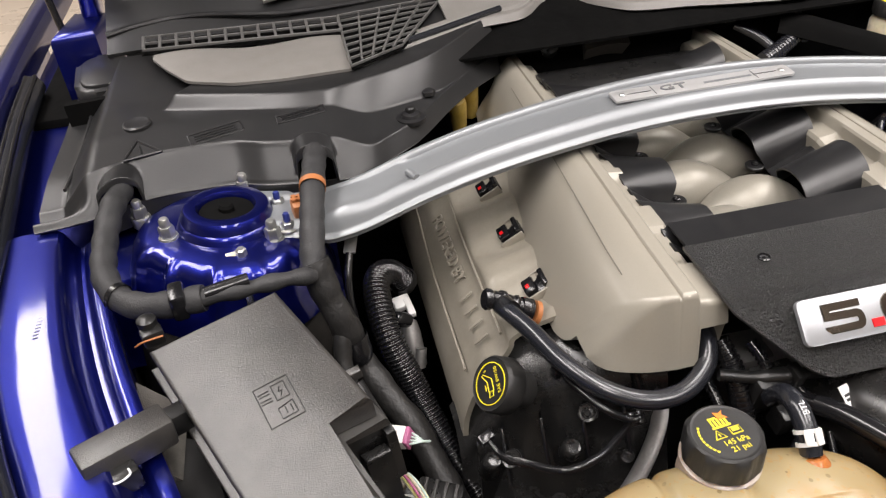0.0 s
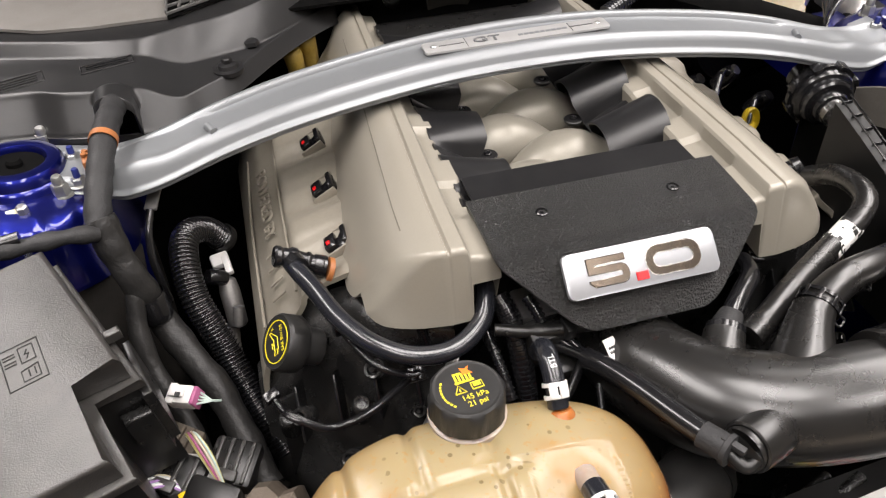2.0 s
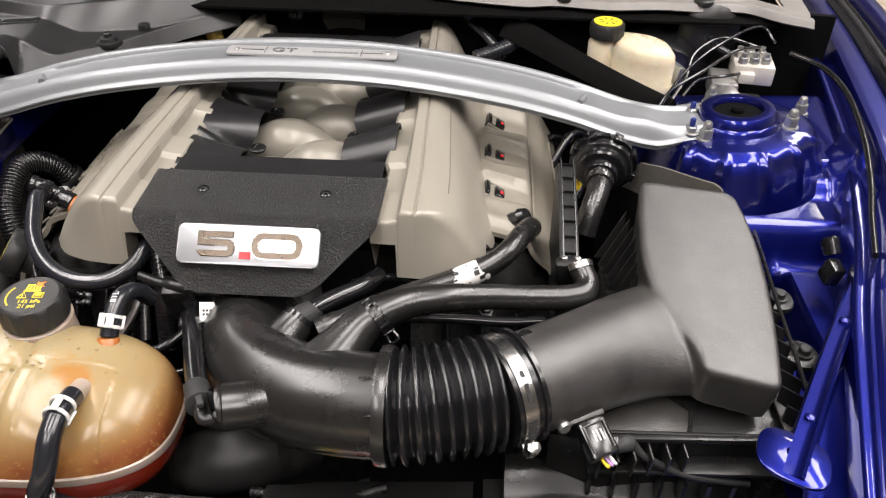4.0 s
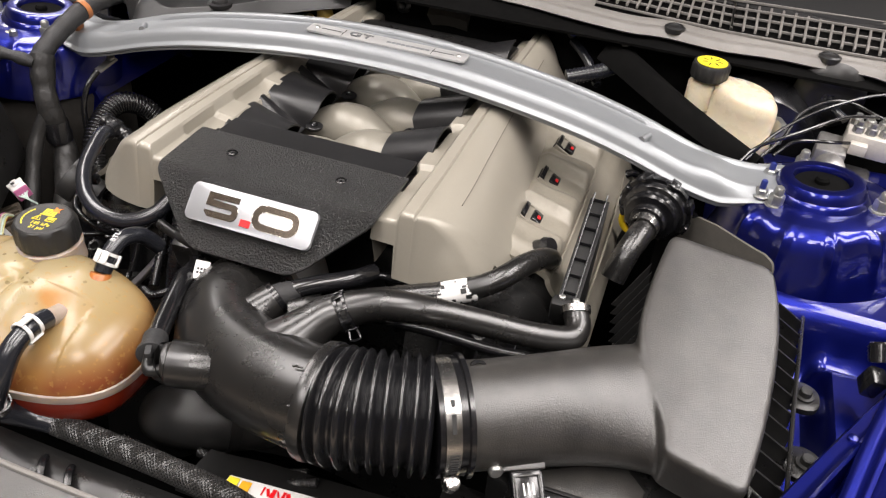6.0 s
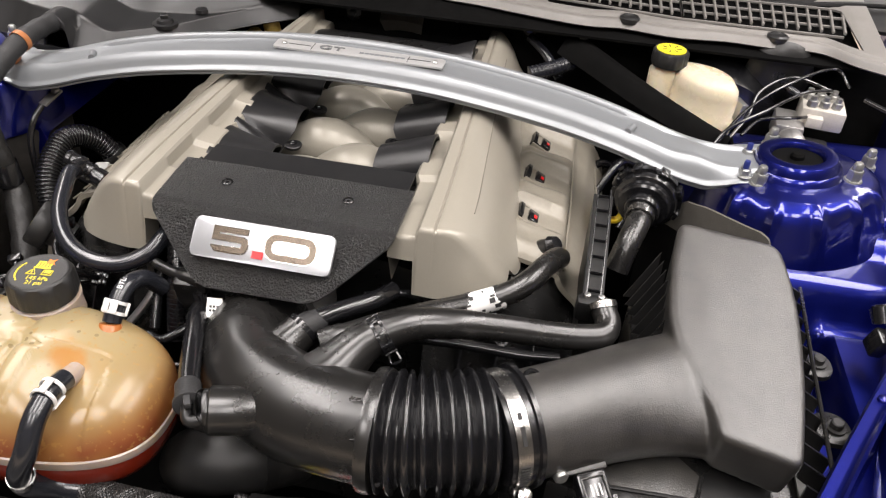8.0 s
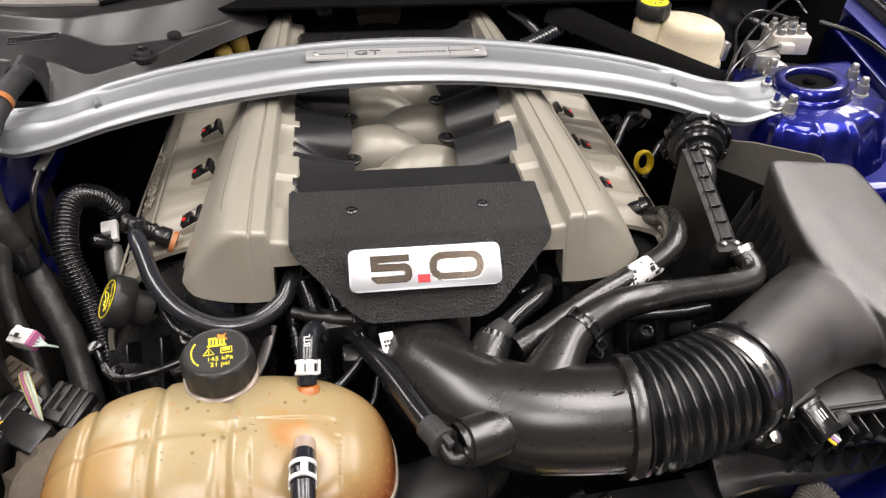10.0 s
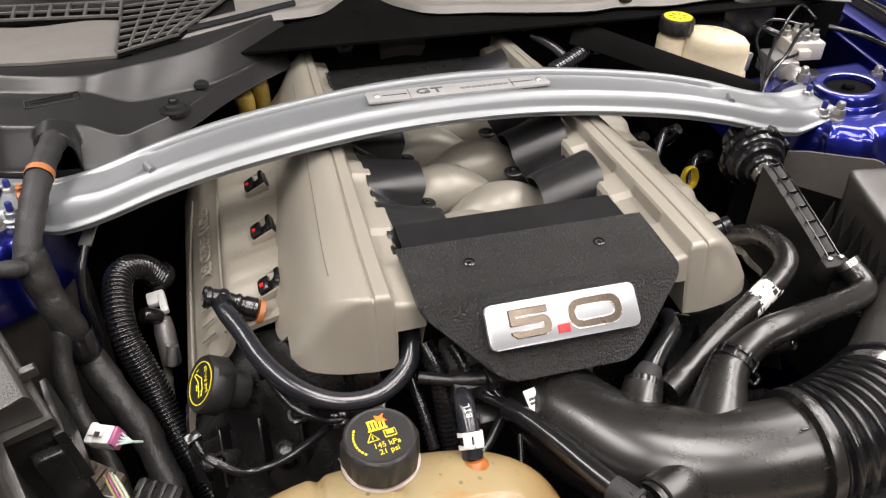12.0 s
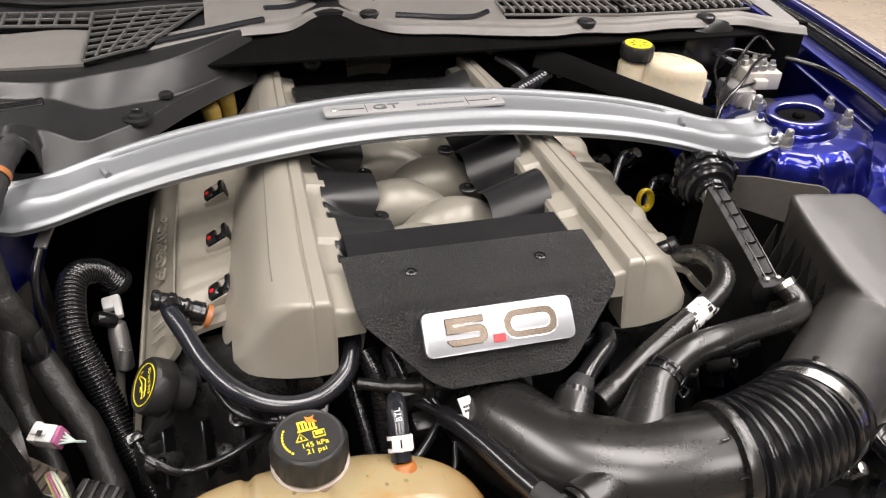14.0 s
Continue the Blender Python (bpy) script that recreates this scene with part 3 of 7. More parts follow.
def shell_section(cut):
    """The section with its flank trimmed at the height cut."""
    head, tail = SHELL_SEC[:13], SHELL_SEC[12:]
    xs = [(z, x) for x, z in tail][::-1]
    flat = [(0.1740, 0.9686), (0.1830, 0.9668)]
    out = head + flat
    z0 = 0.9668
    for k in range(1, 8):
        z = lerp(z0, cut, (k / 7) ** 1.25)
        out.append((table(xs[:-2], z), z))
    return out


def shell(side):
    """One side of the cover: a long hollow ridge with a boxy front, closed behind by a sloping face."""
    n = len(SHELL_SEC)
    rows = [[] for _ in range(8 + 90)]
    front = shell_section(0.897)
    for i, (x, z) in enumerate(front):
        y0 = -0.036 + 0.18 * max(0.0, x - 0.169) + 0.024 * (1 - math.sqrt(max(0.0, 1 - (max(0.0, x - 0.222) / 0.0250) ** 2)))
        r = 0.006 + 0.022 * ease((x - 0.178) / 0.05)
        low = 0.930 if x < 0.1465 else min(table([(0.147, 0.893), (0.212, 0.890)], x) + 0.007 * (1 - math.sqrt(max(0.0, 1 - (max(0.0, x - 0.228) / 0.0165) ** 2))), z - 0.002)
        h = z - low
        rr = min(r, h * 0.5)
        col = [(-0.013 * t * min(1, h / 0.07), lerp(z - rr, low, t)) for t in (1.0, 0.66, 0.33, 0.0)]
        col += [(r * (1 - math.cos(a)), z - rr * (1 - math.sin(a))) for a in (radians(25), radians(48), radians(70))]
        for k, (dy, zz) in enumerate(col):
            rows[k].append(Vector((side * x, y0 + dy, zz)))
        yend = 0.560 - 0.045 * ease((x - 0.15) / 0.1)
        for k in range(90):
            y = lerp(y0 + r, yend, (k / 89) ** 1.3)
            q = min(1.0, (y - y0 - r) / 0.055)
            xx, zz = shell_section(0.871 + 0.026 * (1 - math.sqrt(max(0.0, 1 - (1 - q) ** 2))))[i]
            if i <= 5:
                q = ease((math.sin((y - 0.030) * 2 * math.pi / 0.105) + 0.45) / 0.25) * ease((y - 0.02) / 0.01)
                zz -= 0.006 * q * (1 if i >= 1 else 0)
                xx += 0.004 * q * (1 if i <= 3 else 0.2)
            p = shell_point(xx, zz, y)
            rows[7 + k].append(Vector((side * p.x, p.y, p.z)))
        x, z = SHELL_SEC[i]
        p = shell_point(x, z, yend)
        rows[97].append(Vector((side * p.x, yend + 0.016, lerp(p.z, 0.90, 0.6))))
    bm = bmesh.new()
    top = [[bm.verts.new(p) for p in r] for r in rows]
    n = len(SHELL_SEC)
    for a, b in zip(top, top[1:]):
        for i in range(n - 1):
            bm.faces.new((a[i], a[i + 1], b[i + 1], b[i]))
    # return flanges inward along the outer edge and the front's foot give the shell its thickness
    for line, d in (([r[-1] for r in top], Vector((-side * 0.012, 0, -0.002))), ([v for v in top[0]], Vector((0, 0.03, 0.002))), ([r[0] for r in top], Vector((side * 0.004, 0, -0.03)))):
        low = [bm.verts.new(v.co + d) for v in line]
        for i in range(len(line) - 1):
            bm.faces.new((line[i], line[i + 1], low[i + 1], low[i]))
    return bm


cover = thing("engine_cover", (0, 0.2, 0.90), "warm grey engine cover with a black grained front panel", "engine cover")
for s in (-1, 1):
    sh = part("side_shell", shell(s), "beige", cover, "warm grey painted side shell", angle=32)
    # thin score line on the flank
    pts = [shell_point(0.1985, 0.9585, lerp(0.020, 0.46, k / 12)) for k in range(13)]
    part("score_line", tube([(s * p.x, p.y, p.z) for p in pts], 0.0006, 5, 2), "scored", sh)

Y_REAR = 0.037


def front_panel(u, v):
    s = v * 0.165            # way along the sheet, from its rear edge over the bend to its foot
    flat, arc = 0.076, 0.018
    if s < flat:
        y, z = Y_REAR - s, 0.9625 + 0.0015 * math.cos(s / flat * 1.5)
    else:
        a = min(1.0, (s - flat) / arc)
        ang = radians(43) * a
        y = Y_REAR - flat - arc * (math.sin(ang) / radians(43))
        z = 0.9626 - arc * (1 - math.cos(ang)) / radians(43)
        rest = max(0.0, s - flat - arc)
        y -= rest * math.cos(radians(43))
        z -= rest * math.sin(radians(43))
    half = table([(0, 0.1300), (0.084, 0.1285), (0.092, 0.1265), (0.098, 0.123), (0.152, 0.074), (0.158, 0.067), (0.162, 0.060), (0.165, 0.052)], s)
    return (lerp(-half, half, u), y, z)


fp = part("front_panel", slab(front_panel, 40, 60, 0.004), "grain", cover, "black coarse-grained front panel", angle=50)
for sx in (-0.067, 0.067):
    m = Matrix.Translation((sx, 0.0, 0.9628))
    part("screw", joined(lathe([(0.0062, -0.002), (0.0062, 0.0018), (0.0050, 0.0026), (0.0040, 0.0006), (0.0022, 0.0004), (0.0018, 0.0010)], m, 20)), "gloss", fp, "black recessed screw")

# badge on the slope
SLOPE = radians(43)
BADGE = frame_to((0.0, -0.0735, 0.9445), (0, -math.sin(SLOPE), math.cos(SLOPE)))
badge = part("badge", prism(rounded(0.146, 0.041, 0.006), -0.002, 0.0032, BADGE, 0.0012), "badge", cover, "silver engine badge with dark chrome numerals")


def stroke(poly, h0=0.0033, h1=0.0046):
    return prism(poly, h0, h1, BADGE, 0.0004, 1)


def oblong_ring(cx, w, h, t, r, h1=0.0046):
    outer = rounded(w, h, r, 6)
    inner = rounded(w - 2 * t, h - 2 * t, r - t * 0.8, 6)
    bm = bmesh.new()
    rows = []
    for pts, z in ((outer, 0.0033), (outer, h1), (inner, h1), (inner, 0.0033)):
        rows.append([bm.verts.new(BADGE @ Vector((cx + x, y, z))) for x, y in pts])
    rows.append(rows[0])
    for a, b in zip(rows, rows[1:]):
        for i in range(len(outer)):
            j = (i + 1) % len(outer)
            bm.faces.new((a[i], a[j], b[j], b[i]))
    return bm


def five(x0, x1, y0, y1, t, h1=0.0046):
    ym = (y0 + y1) / 2 + 0.0015
    top = [(x0, y1), (x1 - 0.002, y1), (x1 - 0.002, y1 - t), (x0 + t, y1 - t), (x0 + t, ym + t / 2), (x1 - 0.006, ym + t / 2), (x1 - 0.002, ym + t / 2 - 0.002), (x1, ym - 0.003),
           (x1, y0 + 0.006), (x1 - 0.002, y0 + 0.002), (x1 - 0.006, y0), (x0 + 0.005, y0), (x0, y0 + t * 0.7), (x0, y0 + t), (x1 - 0.007, y0 + t), (x1 - t, y0 + t + 0.002),
           (x1 - t, ym - t / 2 - 0.002), (x1 - 0.007, ym - t / 2), (x0, ym - t / 2)]
    return stroke(top, 0.0033, h1)


part("numeral", five(-0.052, -0.0135, -0.0130, 0.0130, 0.0062), "mirror", badge, "dark chrome numeral five")
part("numeral", oblong_ring(0.030, 0.052, 0.0265, 0.0064, 0.0115), "mirror", badge, "dark chrome numeral zero")
part("numeral_edge", five(-0.0524, -0.0131, -0.0134, 0.0134, 0.0068, 0.0040), "steel", badge, "bright bevelled edge")
part("numeral_edge", oblong_ring(0.030, 0.0538, 0.0283, 0.0082, 0.0124, 0.0040), "steel", badge, "bright bevelled edge")
part("decimal_point", stroke([(-0.008, -0.0145), (0.0035, -0.0145), (0.0035, -0.0070), (-0.008, -0.0070)]), "red", badge, "red decimal point")

# black shields beside the runners
L_CREST, R_CREST = (0.112, 0.217, 0.322, 0.427), (0.150, 0.255, 0.360, 0.465)


def shield(side):
    """Half pipes over the runner ends, joined by low webs."""
    crest = L_CREST if side < 0 else R_CREST
    r = 0.040

    def f(u, v):
        y = lerp(0.050, 0.475, v)
        d = min(abs(y - c) for c in crest)
        hump = math.sqrt(max(0.0, 1 - (d / r) ** 2)) if d < r else 0.0
        x = lerp(0.1285, lerp(0.074, 0.060, min(1, hump * 1.5)), u)
        z = lerp(0.938 if side > 0 else 0.944, 0.908, u) + hump * lerp(0.030 if side > 0 else 0.009, 0.036, u) + 0.006 * ease((d - r) / 0.01) * (1 - u)
        return (side * x, y, z)
    return slab(f, 12, 170, 0.0025)


for s in (-1, 1):
    sh = part("runner_shield", shield(s), "shield", cover, "black moulded shield over the runner ends", angle=50)
    for c in ((0.180, 0.285) if s < 0 else (0.118, 0.223, 0.328)):
        at = (s * 0.0615, c, 0.9125)
        part("lug", lathe([(0.010, -0.003), (0.0115, -0.001), (0.0115, 0.0012), (0.0105, 0.002), (0.005, 0.002)], Matrix.Translation(at), 20), "shield", sh)
        part("bolt", lathe([(0.0045, 0.0), (0.0045, 0.0038), (0.003, 0.0045), (0.002, 0.0030)], Matrix.Translation(at), 12), "gloss", sh)
part("front_lip", slab(lambda u, v: (lerp(-0.120, 0.120, u), *((lerp(0.030, 0.090, v / 0.5), 0.9555 - 0.004 * v) if v < 0.5 else (0.090 + 0.012 * (v - 0.5), lerp(0.9535, 0.86, (v - 0.5) * 2)))), 12, 16, 0.003), "shield", cover, angle=40)
part("rear_bridge", slab(lambda u, v: (lerp(-0.128, 0.128, u), lerp(0.405, 0.525, v), 0.935 + 0.012 * math.sin(math.pi * v) - 0.03 * max(0, 0.35 - v) * (1 - (2 * u - 1) ** 2)), 24, 12, 0.006), "black", cover, "black rear bridge of the cover")

# intake manifold below
manifold = thing("intake_manifold", (0, 0.2, 0.80), "warm grey intake manifold with curved runners", "intake manifold")


def runner(side, y):
    """A bent finger that comes out from under its shield, arches over and dives, narrowing, past the middle."""
    pts = [(side * 0.090, y, 0.839), (side * 0.064, y, 0.877), (side * 0.034, y, 0.892), (0, y - 0.003, 0.886), (-side * 0.032, y - 0.010, 0.866), (-side * 0.058, y - 0.018, 0.835)]
    return tube(pts, lambda s: soft_table([(0, 0.0370), (0.45, 0.0360), (0.75, 0.0270), (1, 0.0150)], s), 28, 5, 1.0)


for y in L_CREST:
    part("runner", runner(-1, y + 0.013), "beige_cast", manifold)
for y in R_CREST:
    part("runner", runner(1, y + 0.024), "beige_cast", manifold)
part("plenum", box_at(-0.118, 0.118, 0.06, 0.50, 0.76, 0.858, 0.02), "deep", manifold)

# ---------------------------------------------------------------- valve covers and block
for s, lab in ((-1, "warm grey valve cover with raised lettering"), (1, "warm grey valve cover beside the air intake")):
    vc = thing("valve_cover", (s * 0.32, 0.24, 0.76), lab, "valve cover", "valve covers")

    def vcf(u, v, s=s):
        y = lerp(0.060, 0.455, v)
        x = soft_table([(0, 0.215), (0.5, 0.300), (1, 0.357)], u)
        z = table([(0, 0.898), (0.15, 0.886), (0.55, 0.860), (0.72, 0.840), (0.85, 0.805), (1, 0.755)], u)
        y -= 0.03 * max(0, u - 0.3) * (1 - v)
        hump = (0.003 if s < 0 else 0.013) * ease((math.cos((y - (0.172 if s < 0 else 0.1975)) * 2 * math.pi / (0.104 if s < 0 else 0.095)) + 0.35) / 0.7) * ease((u - 0.10) / 0.08) * ease((0.56 - u) / 0.16)
        scallop = -hump + 0.009 * max(0.0, math.sin((y - 0.075) * 2 * math.pi / 0.104)) ** 0.7 * max(0, 1 - abs(u - 0.24) / 0.3) if u < 0.55 else 0
        return (s * x, y, z - scallop)
    part("cover", slab(vcf, 40, 60, 0.006), "beige_valve", vc, angle=70)
    for x, z in ((0.303, 0.8610), (0.343, 0.8175)):
        part("rib", tube([(s * (x - 0.006), 0.40, z + 0.001), (s * x, 0.25, z), (s * x, 0.075, z)], 0.0016, 8, 5), "beige_valve", vc)
for s in (-1, 1):
    for y in ((0.120, 0.224, 0.328) if s < 0 else (0.150, 0.245, 0.340)):
        m = pose(s * 0.2460, y, 0.8740, 0, 30 * s, 0)
        coil = thing("ignition_coil", (s * 0.254, y, 0.866), "black ignition coil connector with a red lock", "ignition coil", "ignition coils")
        for q in (-0.0165, 0.0165):
            part("well_wall", box((0.030, 0.003, 0.016), m @ Matrix.Translation((s * 0.002, q, 0.002)), 0.001), "beige_valve", coil, "warm grey side of the coil well")
        part("housing", joined(box((0.028, 0.026, 0.014), m, 0.002), box((0.014, 0.022, 0.010), m @ Matrix.Translation((s * 0.008, 0, 0.008)), 0.002), box((0.006, 0.026, 0.018), m @ Matrix.Translation((-s * 0.010, 0, 0.004)), 0.001)), "gloss", coil)
        part("lock", box((0.0045, 0.0055, 0.002), m @ Matrix.Translation((s * 0.0095, -0.002, 0.0132)), 0.0006), "red", coil, "red connector lock")
part_block = thing("engine_block", (0, 0.2, 0.32), "near-black engine block with a black front cover", "engine")
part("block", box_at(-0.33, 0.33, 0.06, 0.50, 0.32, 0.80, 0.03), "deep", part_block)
part("timing_cover", slab(lambda u, v: (lerp(-0.345, 0.345, u), lerp(0.075, -0.02, v) - 0.02 * math.cos(6 * u), soft_table([(0, 0.86), (0.3, 0.85), (1, 0.45)], v) - 0.10 * abs(2 * u - 1) ** 2), 30, 20, 0.01), "black", part_block, "black front timing cover")

# ---------------------------------------------------------------- strut brace
BR = [(-0.522, 0.248, 0.9510, 0.0330), (-0.47, 0.243, 0.9505, 0.0350), (-0.42, 0.240, 0.960, 0.0355), (-0.34, 0.248, 0.982, 0.036), (-0.25, 0.257, 0.9985, 0.0365), (-0.12, 0.266, 1.0125, 0.037), (0, 0.269, 1.0165, 0.0375)]
BR = BR + [(-x, y, z, w) for x, y, z, w in BR[-2::-1]]
brace = thing("strut_brace", (0, 0.25, 0.94), "curved silver strut tower brace bolted across the bay", "strut brace")


def brace_body():
    line = glide([(x, y, z) for x, y, z, w in BR], 8)
    top = [(1.0, -0.022), (1.03, -0.012), (0.99, -0.003), (0.92, 0.0), (0.80, 0.0), (0.73, -0.002), (0.69, -0.0065), (0.62, -0.0075), (0.30, -0.0070), (-0.20, -0.0075), (-0.42, -0.0080), (-0.47, -0.0045), (-0.54, -0.0035), (-0.68, -0.0050), (-0.80, -0.0085), (-0.88, -0.0135), (-0.93, -0.0185), (-0.98, -0.0215), (-1.06, -0.0225), (-1.10, -0.0245), (-1.08, -0.0270), (-0.98, -0.0270)]
    rings = []
    for k, p in enumerate(line):
        x = p.x
        w = table([(a[0], a[3]) for a in BR], x)
        deep = min(1.0, max(0.62, (0.560 - abs(x)) / 0.10))
        flat = ease((abs(x) - 0.355) / 0.02)
        bulge = 0.006 * math.exp(-((abs(x) - 0.440) / 0.022) ** 2)
        sec = [(a, lerp(z, -0.003, flat * 0.8) + bulge * (1 - a * a) if -0.012 < z and abs(a) < 0.75 else z) for a, z in top]
        ring = [p + Vector((0, a * w, z * (deep if z < -0.012 else 1))) for a, z in sec]
        ring += [p + Vector((0, a * w * 0.93, (z - 0.005) * (deep if z < -0.012 else 1))) for a, z in sec[::-1]]
        rings.append(ring)
    return loft(rings)


part("bar", brace_body(), "silver", brace, "brushed silver curved bar", angle=50)
for s in (-1, 1):
    part("emboss", tube([(s * 0.355, 0.224, 0.9745), (s * 0.362, 0.240, 0.9745)], 0.0045, 10, 4), "silver", brace)
    part("foot", prism([(s * 0.470, 0.215), (s * 0.524, 0.215), (s * 0.528, 0.228), (s * 0.512, 0.245), (s * 0.512, 0.275), (s * 0.545, 0.300), (s * 0.540, 0.318), (s * 0.50, 0.305), (s * 0.470, 0.270)][::s], 0.930, 0.9375, None, 0.001), "silver", brace)
    for (x, y, z, st) in ((0.503, 0.222, 0.939, 0.010), (0.512, 0.268, 0.942, 0.008)):
        b, t = hex_bolt((s * x, y, z), (0, 0, 1), 0.0075, 0.009, 0.011, st, tip=True)
        nut = part("nut", b, "zinc", brace, "zinc flanged nut")
        part("stud_tip", t, "stud_blue", nut)
plate = part("name_plate", prism(rounded(0.226, 0.026, 0.004), 0, 0.0028, pose(0.002, 0.2690, 1.0088, 0.5, 0, 0), 0.0006), "plate", brace, "bright pressed name plate with raised letters")
PL = pose(0.002, 0.2690, 1.0117, 0.5, 0, 0)
for x in (-0.101, 0.101):
    part("rivet", lathe([(0.0038, 0), (0.0038, 0.0008), (0.0024, 0.002)], PL @ Matrix.Translation((x, 0, 0)), 16), "zinc", plate)
    part("line", box((0.030, 0.0011, 0.0008), PL @ Matrix.Translation((x * 0.79, 0, 0)), 0), "groove", plate)
part("letters", words("GT", 0.017, PL @ Matrix.Translation((-0.037, 0, 0.0002)) @ Matrix.Diagonal((1.5, 1, 1, 1)), 0.0018), "plate_letter", plate)
for k in range(9):
    part("small_print", box((0.0058, 0.0042, 0.0008), PL @ Matrix.Translation((0.004 + 0.0068 * k, -0.001, 0)), 0), "silver", plate)
for a, b2 in ((-0.062, 0.0006), (0.066, 0.0006)):
    part("divider", box((0.0007, 0.021, 0.0006), PL @ Matrix.Translation((a, 0, 0)), 0), "groove", plate)
for s in (-1, 1):
    for (x, y, z) in ((0.520, 0.212, 0.936), (0.632, 0.235, 0.946), (0.552, 0.330, 0.932), (0.676, 0.320, 0.925)):
        n = thing("tower_nut", (s * x, y, z - 0.012), "tall zinc nut on the strut tower", "nut", "strut tower nuts")
        part("nut", lathe([(0.0115, -0.010), (0.0115, 0.0), (0.0105, 0.002)], Matrix.Translation((s * x, y, z)), 20), "zinc", n)
        part("hexagon", lathe([(0.0090, 0.001), (0.0090, 0.013), (0.0080, 0.015)], Matrix.Translation((s * x, y, z)), 6), "zinc", n)
        part("stud", lathe([(0.0058, 0.014), (0.0058, 0.022), (0.0042, 0.0245)], Matrix.Translation((s * x, y, z)), 14), "zinc", n)

# ---------------------------------------------------------------- coolant tank
TANK_C, TANK_A, TANK_B, SEAM_Z = (-0.189, -0.221), 0.147, 0.079, 0.845
tank = thing("coolant_tank", (TANK_C[0], TANK_C[1], 0.79), "amber translucent coolant expansion tank, part filled", "coolant tank")


def tank_plan(a):
    """The plan of the tank: a long oval, squarer at the back."""
    c, s = math.cos(a), math.sin(a)
    e = 2 / 2.7
    return (TANK_A * math.copysign(abs(c) ** e, c), TANK_B * math.copysign(abs(s) ** e, s))


def tank_upper(k0, k1):
    rings, n = [], 360
    H = 0.066
    for k in range(k0, k1):
        t = k / 60 * math.pi / 2 * 0.985
        rr, hh = math.cos(t) ** 0.72, math.sin(t) ** 0.92
        ring = []
        for i in range(n):
            a = 2 * math.pi * i / n
            x, y = tank_plan(a)
            x, y = x * rr, y * rr
            z = SEAM_Z + H * hh
            # grooves run front to back over the top and down the front
            for gx in (-0.105, -0.050, 0.010):
                g = 0.0042 * math.exp(-((x - gx) / 0.0045) ** 2) * ease(hh / 0.15)
                z -= g * hh
                y -= g * (1 if y > 0 else -1) * min(1.0, abs(y) / 0.03) * (1 - 0.6 * hh)
            z -= 0.003 * math.exp(-((y + 0.012) / 0.005) ** 2) * (1 if x < 0.03 else 0) * hh
            y += 0.015 * hh           # the dome sits towards the back
            if 0.03 < x < 0.10 and y < 0.01:
                z -= 0.010 * math.exp(-((x - 0.065) / 0.03) ** 2) * math.exp(-((y + 0.03) / 0.03) ** 2)
            ring.append(Vector((TANK_C[0] + x, TANK_C[1] + y, z)))
        rings.append(ring)
    return loft(rings)


def tank_lower():
    rings, n = [], 96
    for k in range(0, 13):
        t = k / 12 * math.pi / 2 * 0.97
        rr, hh = math.cos(t) ** 0.38, math.sin(t)
        rings.append([Vector((TANK_C[0] + tank_plan(2 * math.pi * i / n)[0] * rr, TANK_C[1] + tank_plan(2 * math.pi * i / n)[1] * rr, SEAM_Z - 0.005 - 0.06 * hh)) for i in range(n)])
    return loft(rings)


part("upper_shell", tank_upper(0, 61), "amber", tank, "amber translucent upper half, darker where coolant stands", angle=60)
part("lower_shell", tank_lower(), "tank_low", tank, "red-brown lower half full of coolant", angle=60)
part("seam", loft([[Vector((TANK_C[0] + tank_plan(2 * math.pi * i / 96)[0] * k, TANK_C[1] + tank_plan(2 * math.pi * i / 96)[1] * k, SEAM_Z + z)) for i in range(96)] for k, z in ((0.96, -0.007), (1.010, -0.0065), (1.016, -0.002), (1.011, 0.002), (0.97, 0.004))]), "tank_seam", tank, "milky moulded seam")
CAP = Matrix.Translation((-0.188, -0.160, 0.904))
part("neck", lathe([(0.032, -0.016), (0.0305, 0.002), (0.0318, 0.003), (0.0318, 0.007), (0.028, 0.009)], CAP, 40), "tank_seam", tank)
cap = part("cap", lathe([(0.0300, 0.010), (0.0305, 0.012), (0.0300, 0.030), (0.0285, 0.0345), (0.0265, 0.0360), (0.0255, 0.0355), (0.024, 0.0355)], CAP, 72, wave=lambda a, i: 1 + (0.035 * math.copysign(min(1, abs(3 * math.cos(8 * a))), math.cos(8 * a)) if i in (1, 2) else 0)), "cap", tank, "black ribbed pressure cap with yellow print")
CT = CAP @ Matrix.Translation((0, 0, 0.0356)) @ pose(0, 0, 0, 0, 0, 6)
part("print", joined(words("145 kPa", 0.0068, CT @ Matrix.Translation((0.003, -0.0095, 0)), 0.0004), words("21 psi", 0.0068, CT @ Matrix.Translation((0.003, -0.0160, 0)), 0.0004)), "yellow", cap, "yellow pressure figures")
part("print", joined(*[box((0.0018, 0.0075, 0.0004), CT @ Matrix.Translation((-0.0055 + 0.003 * k, 0.0105, 0)), 0) for k in range(5)], box((0.016, 0.0018, 0.0004), CT @ Matrix.Translation((0.0005, 0.0060, 0)), 0), box((0.007, 0.0016, 0.0004), CT @ Matrix.Translation((-0.003, 0.0150, 0)), 0)), "yellow", cap)
part("print", joined(prism([(0.002, 0.013), (0.010, 0.012), (0.007, 0.016), (0.009, 0.020), (0.005, 0.018), (0.001, 0.020)], 0, 0.0004, CT)), "orange", cap)
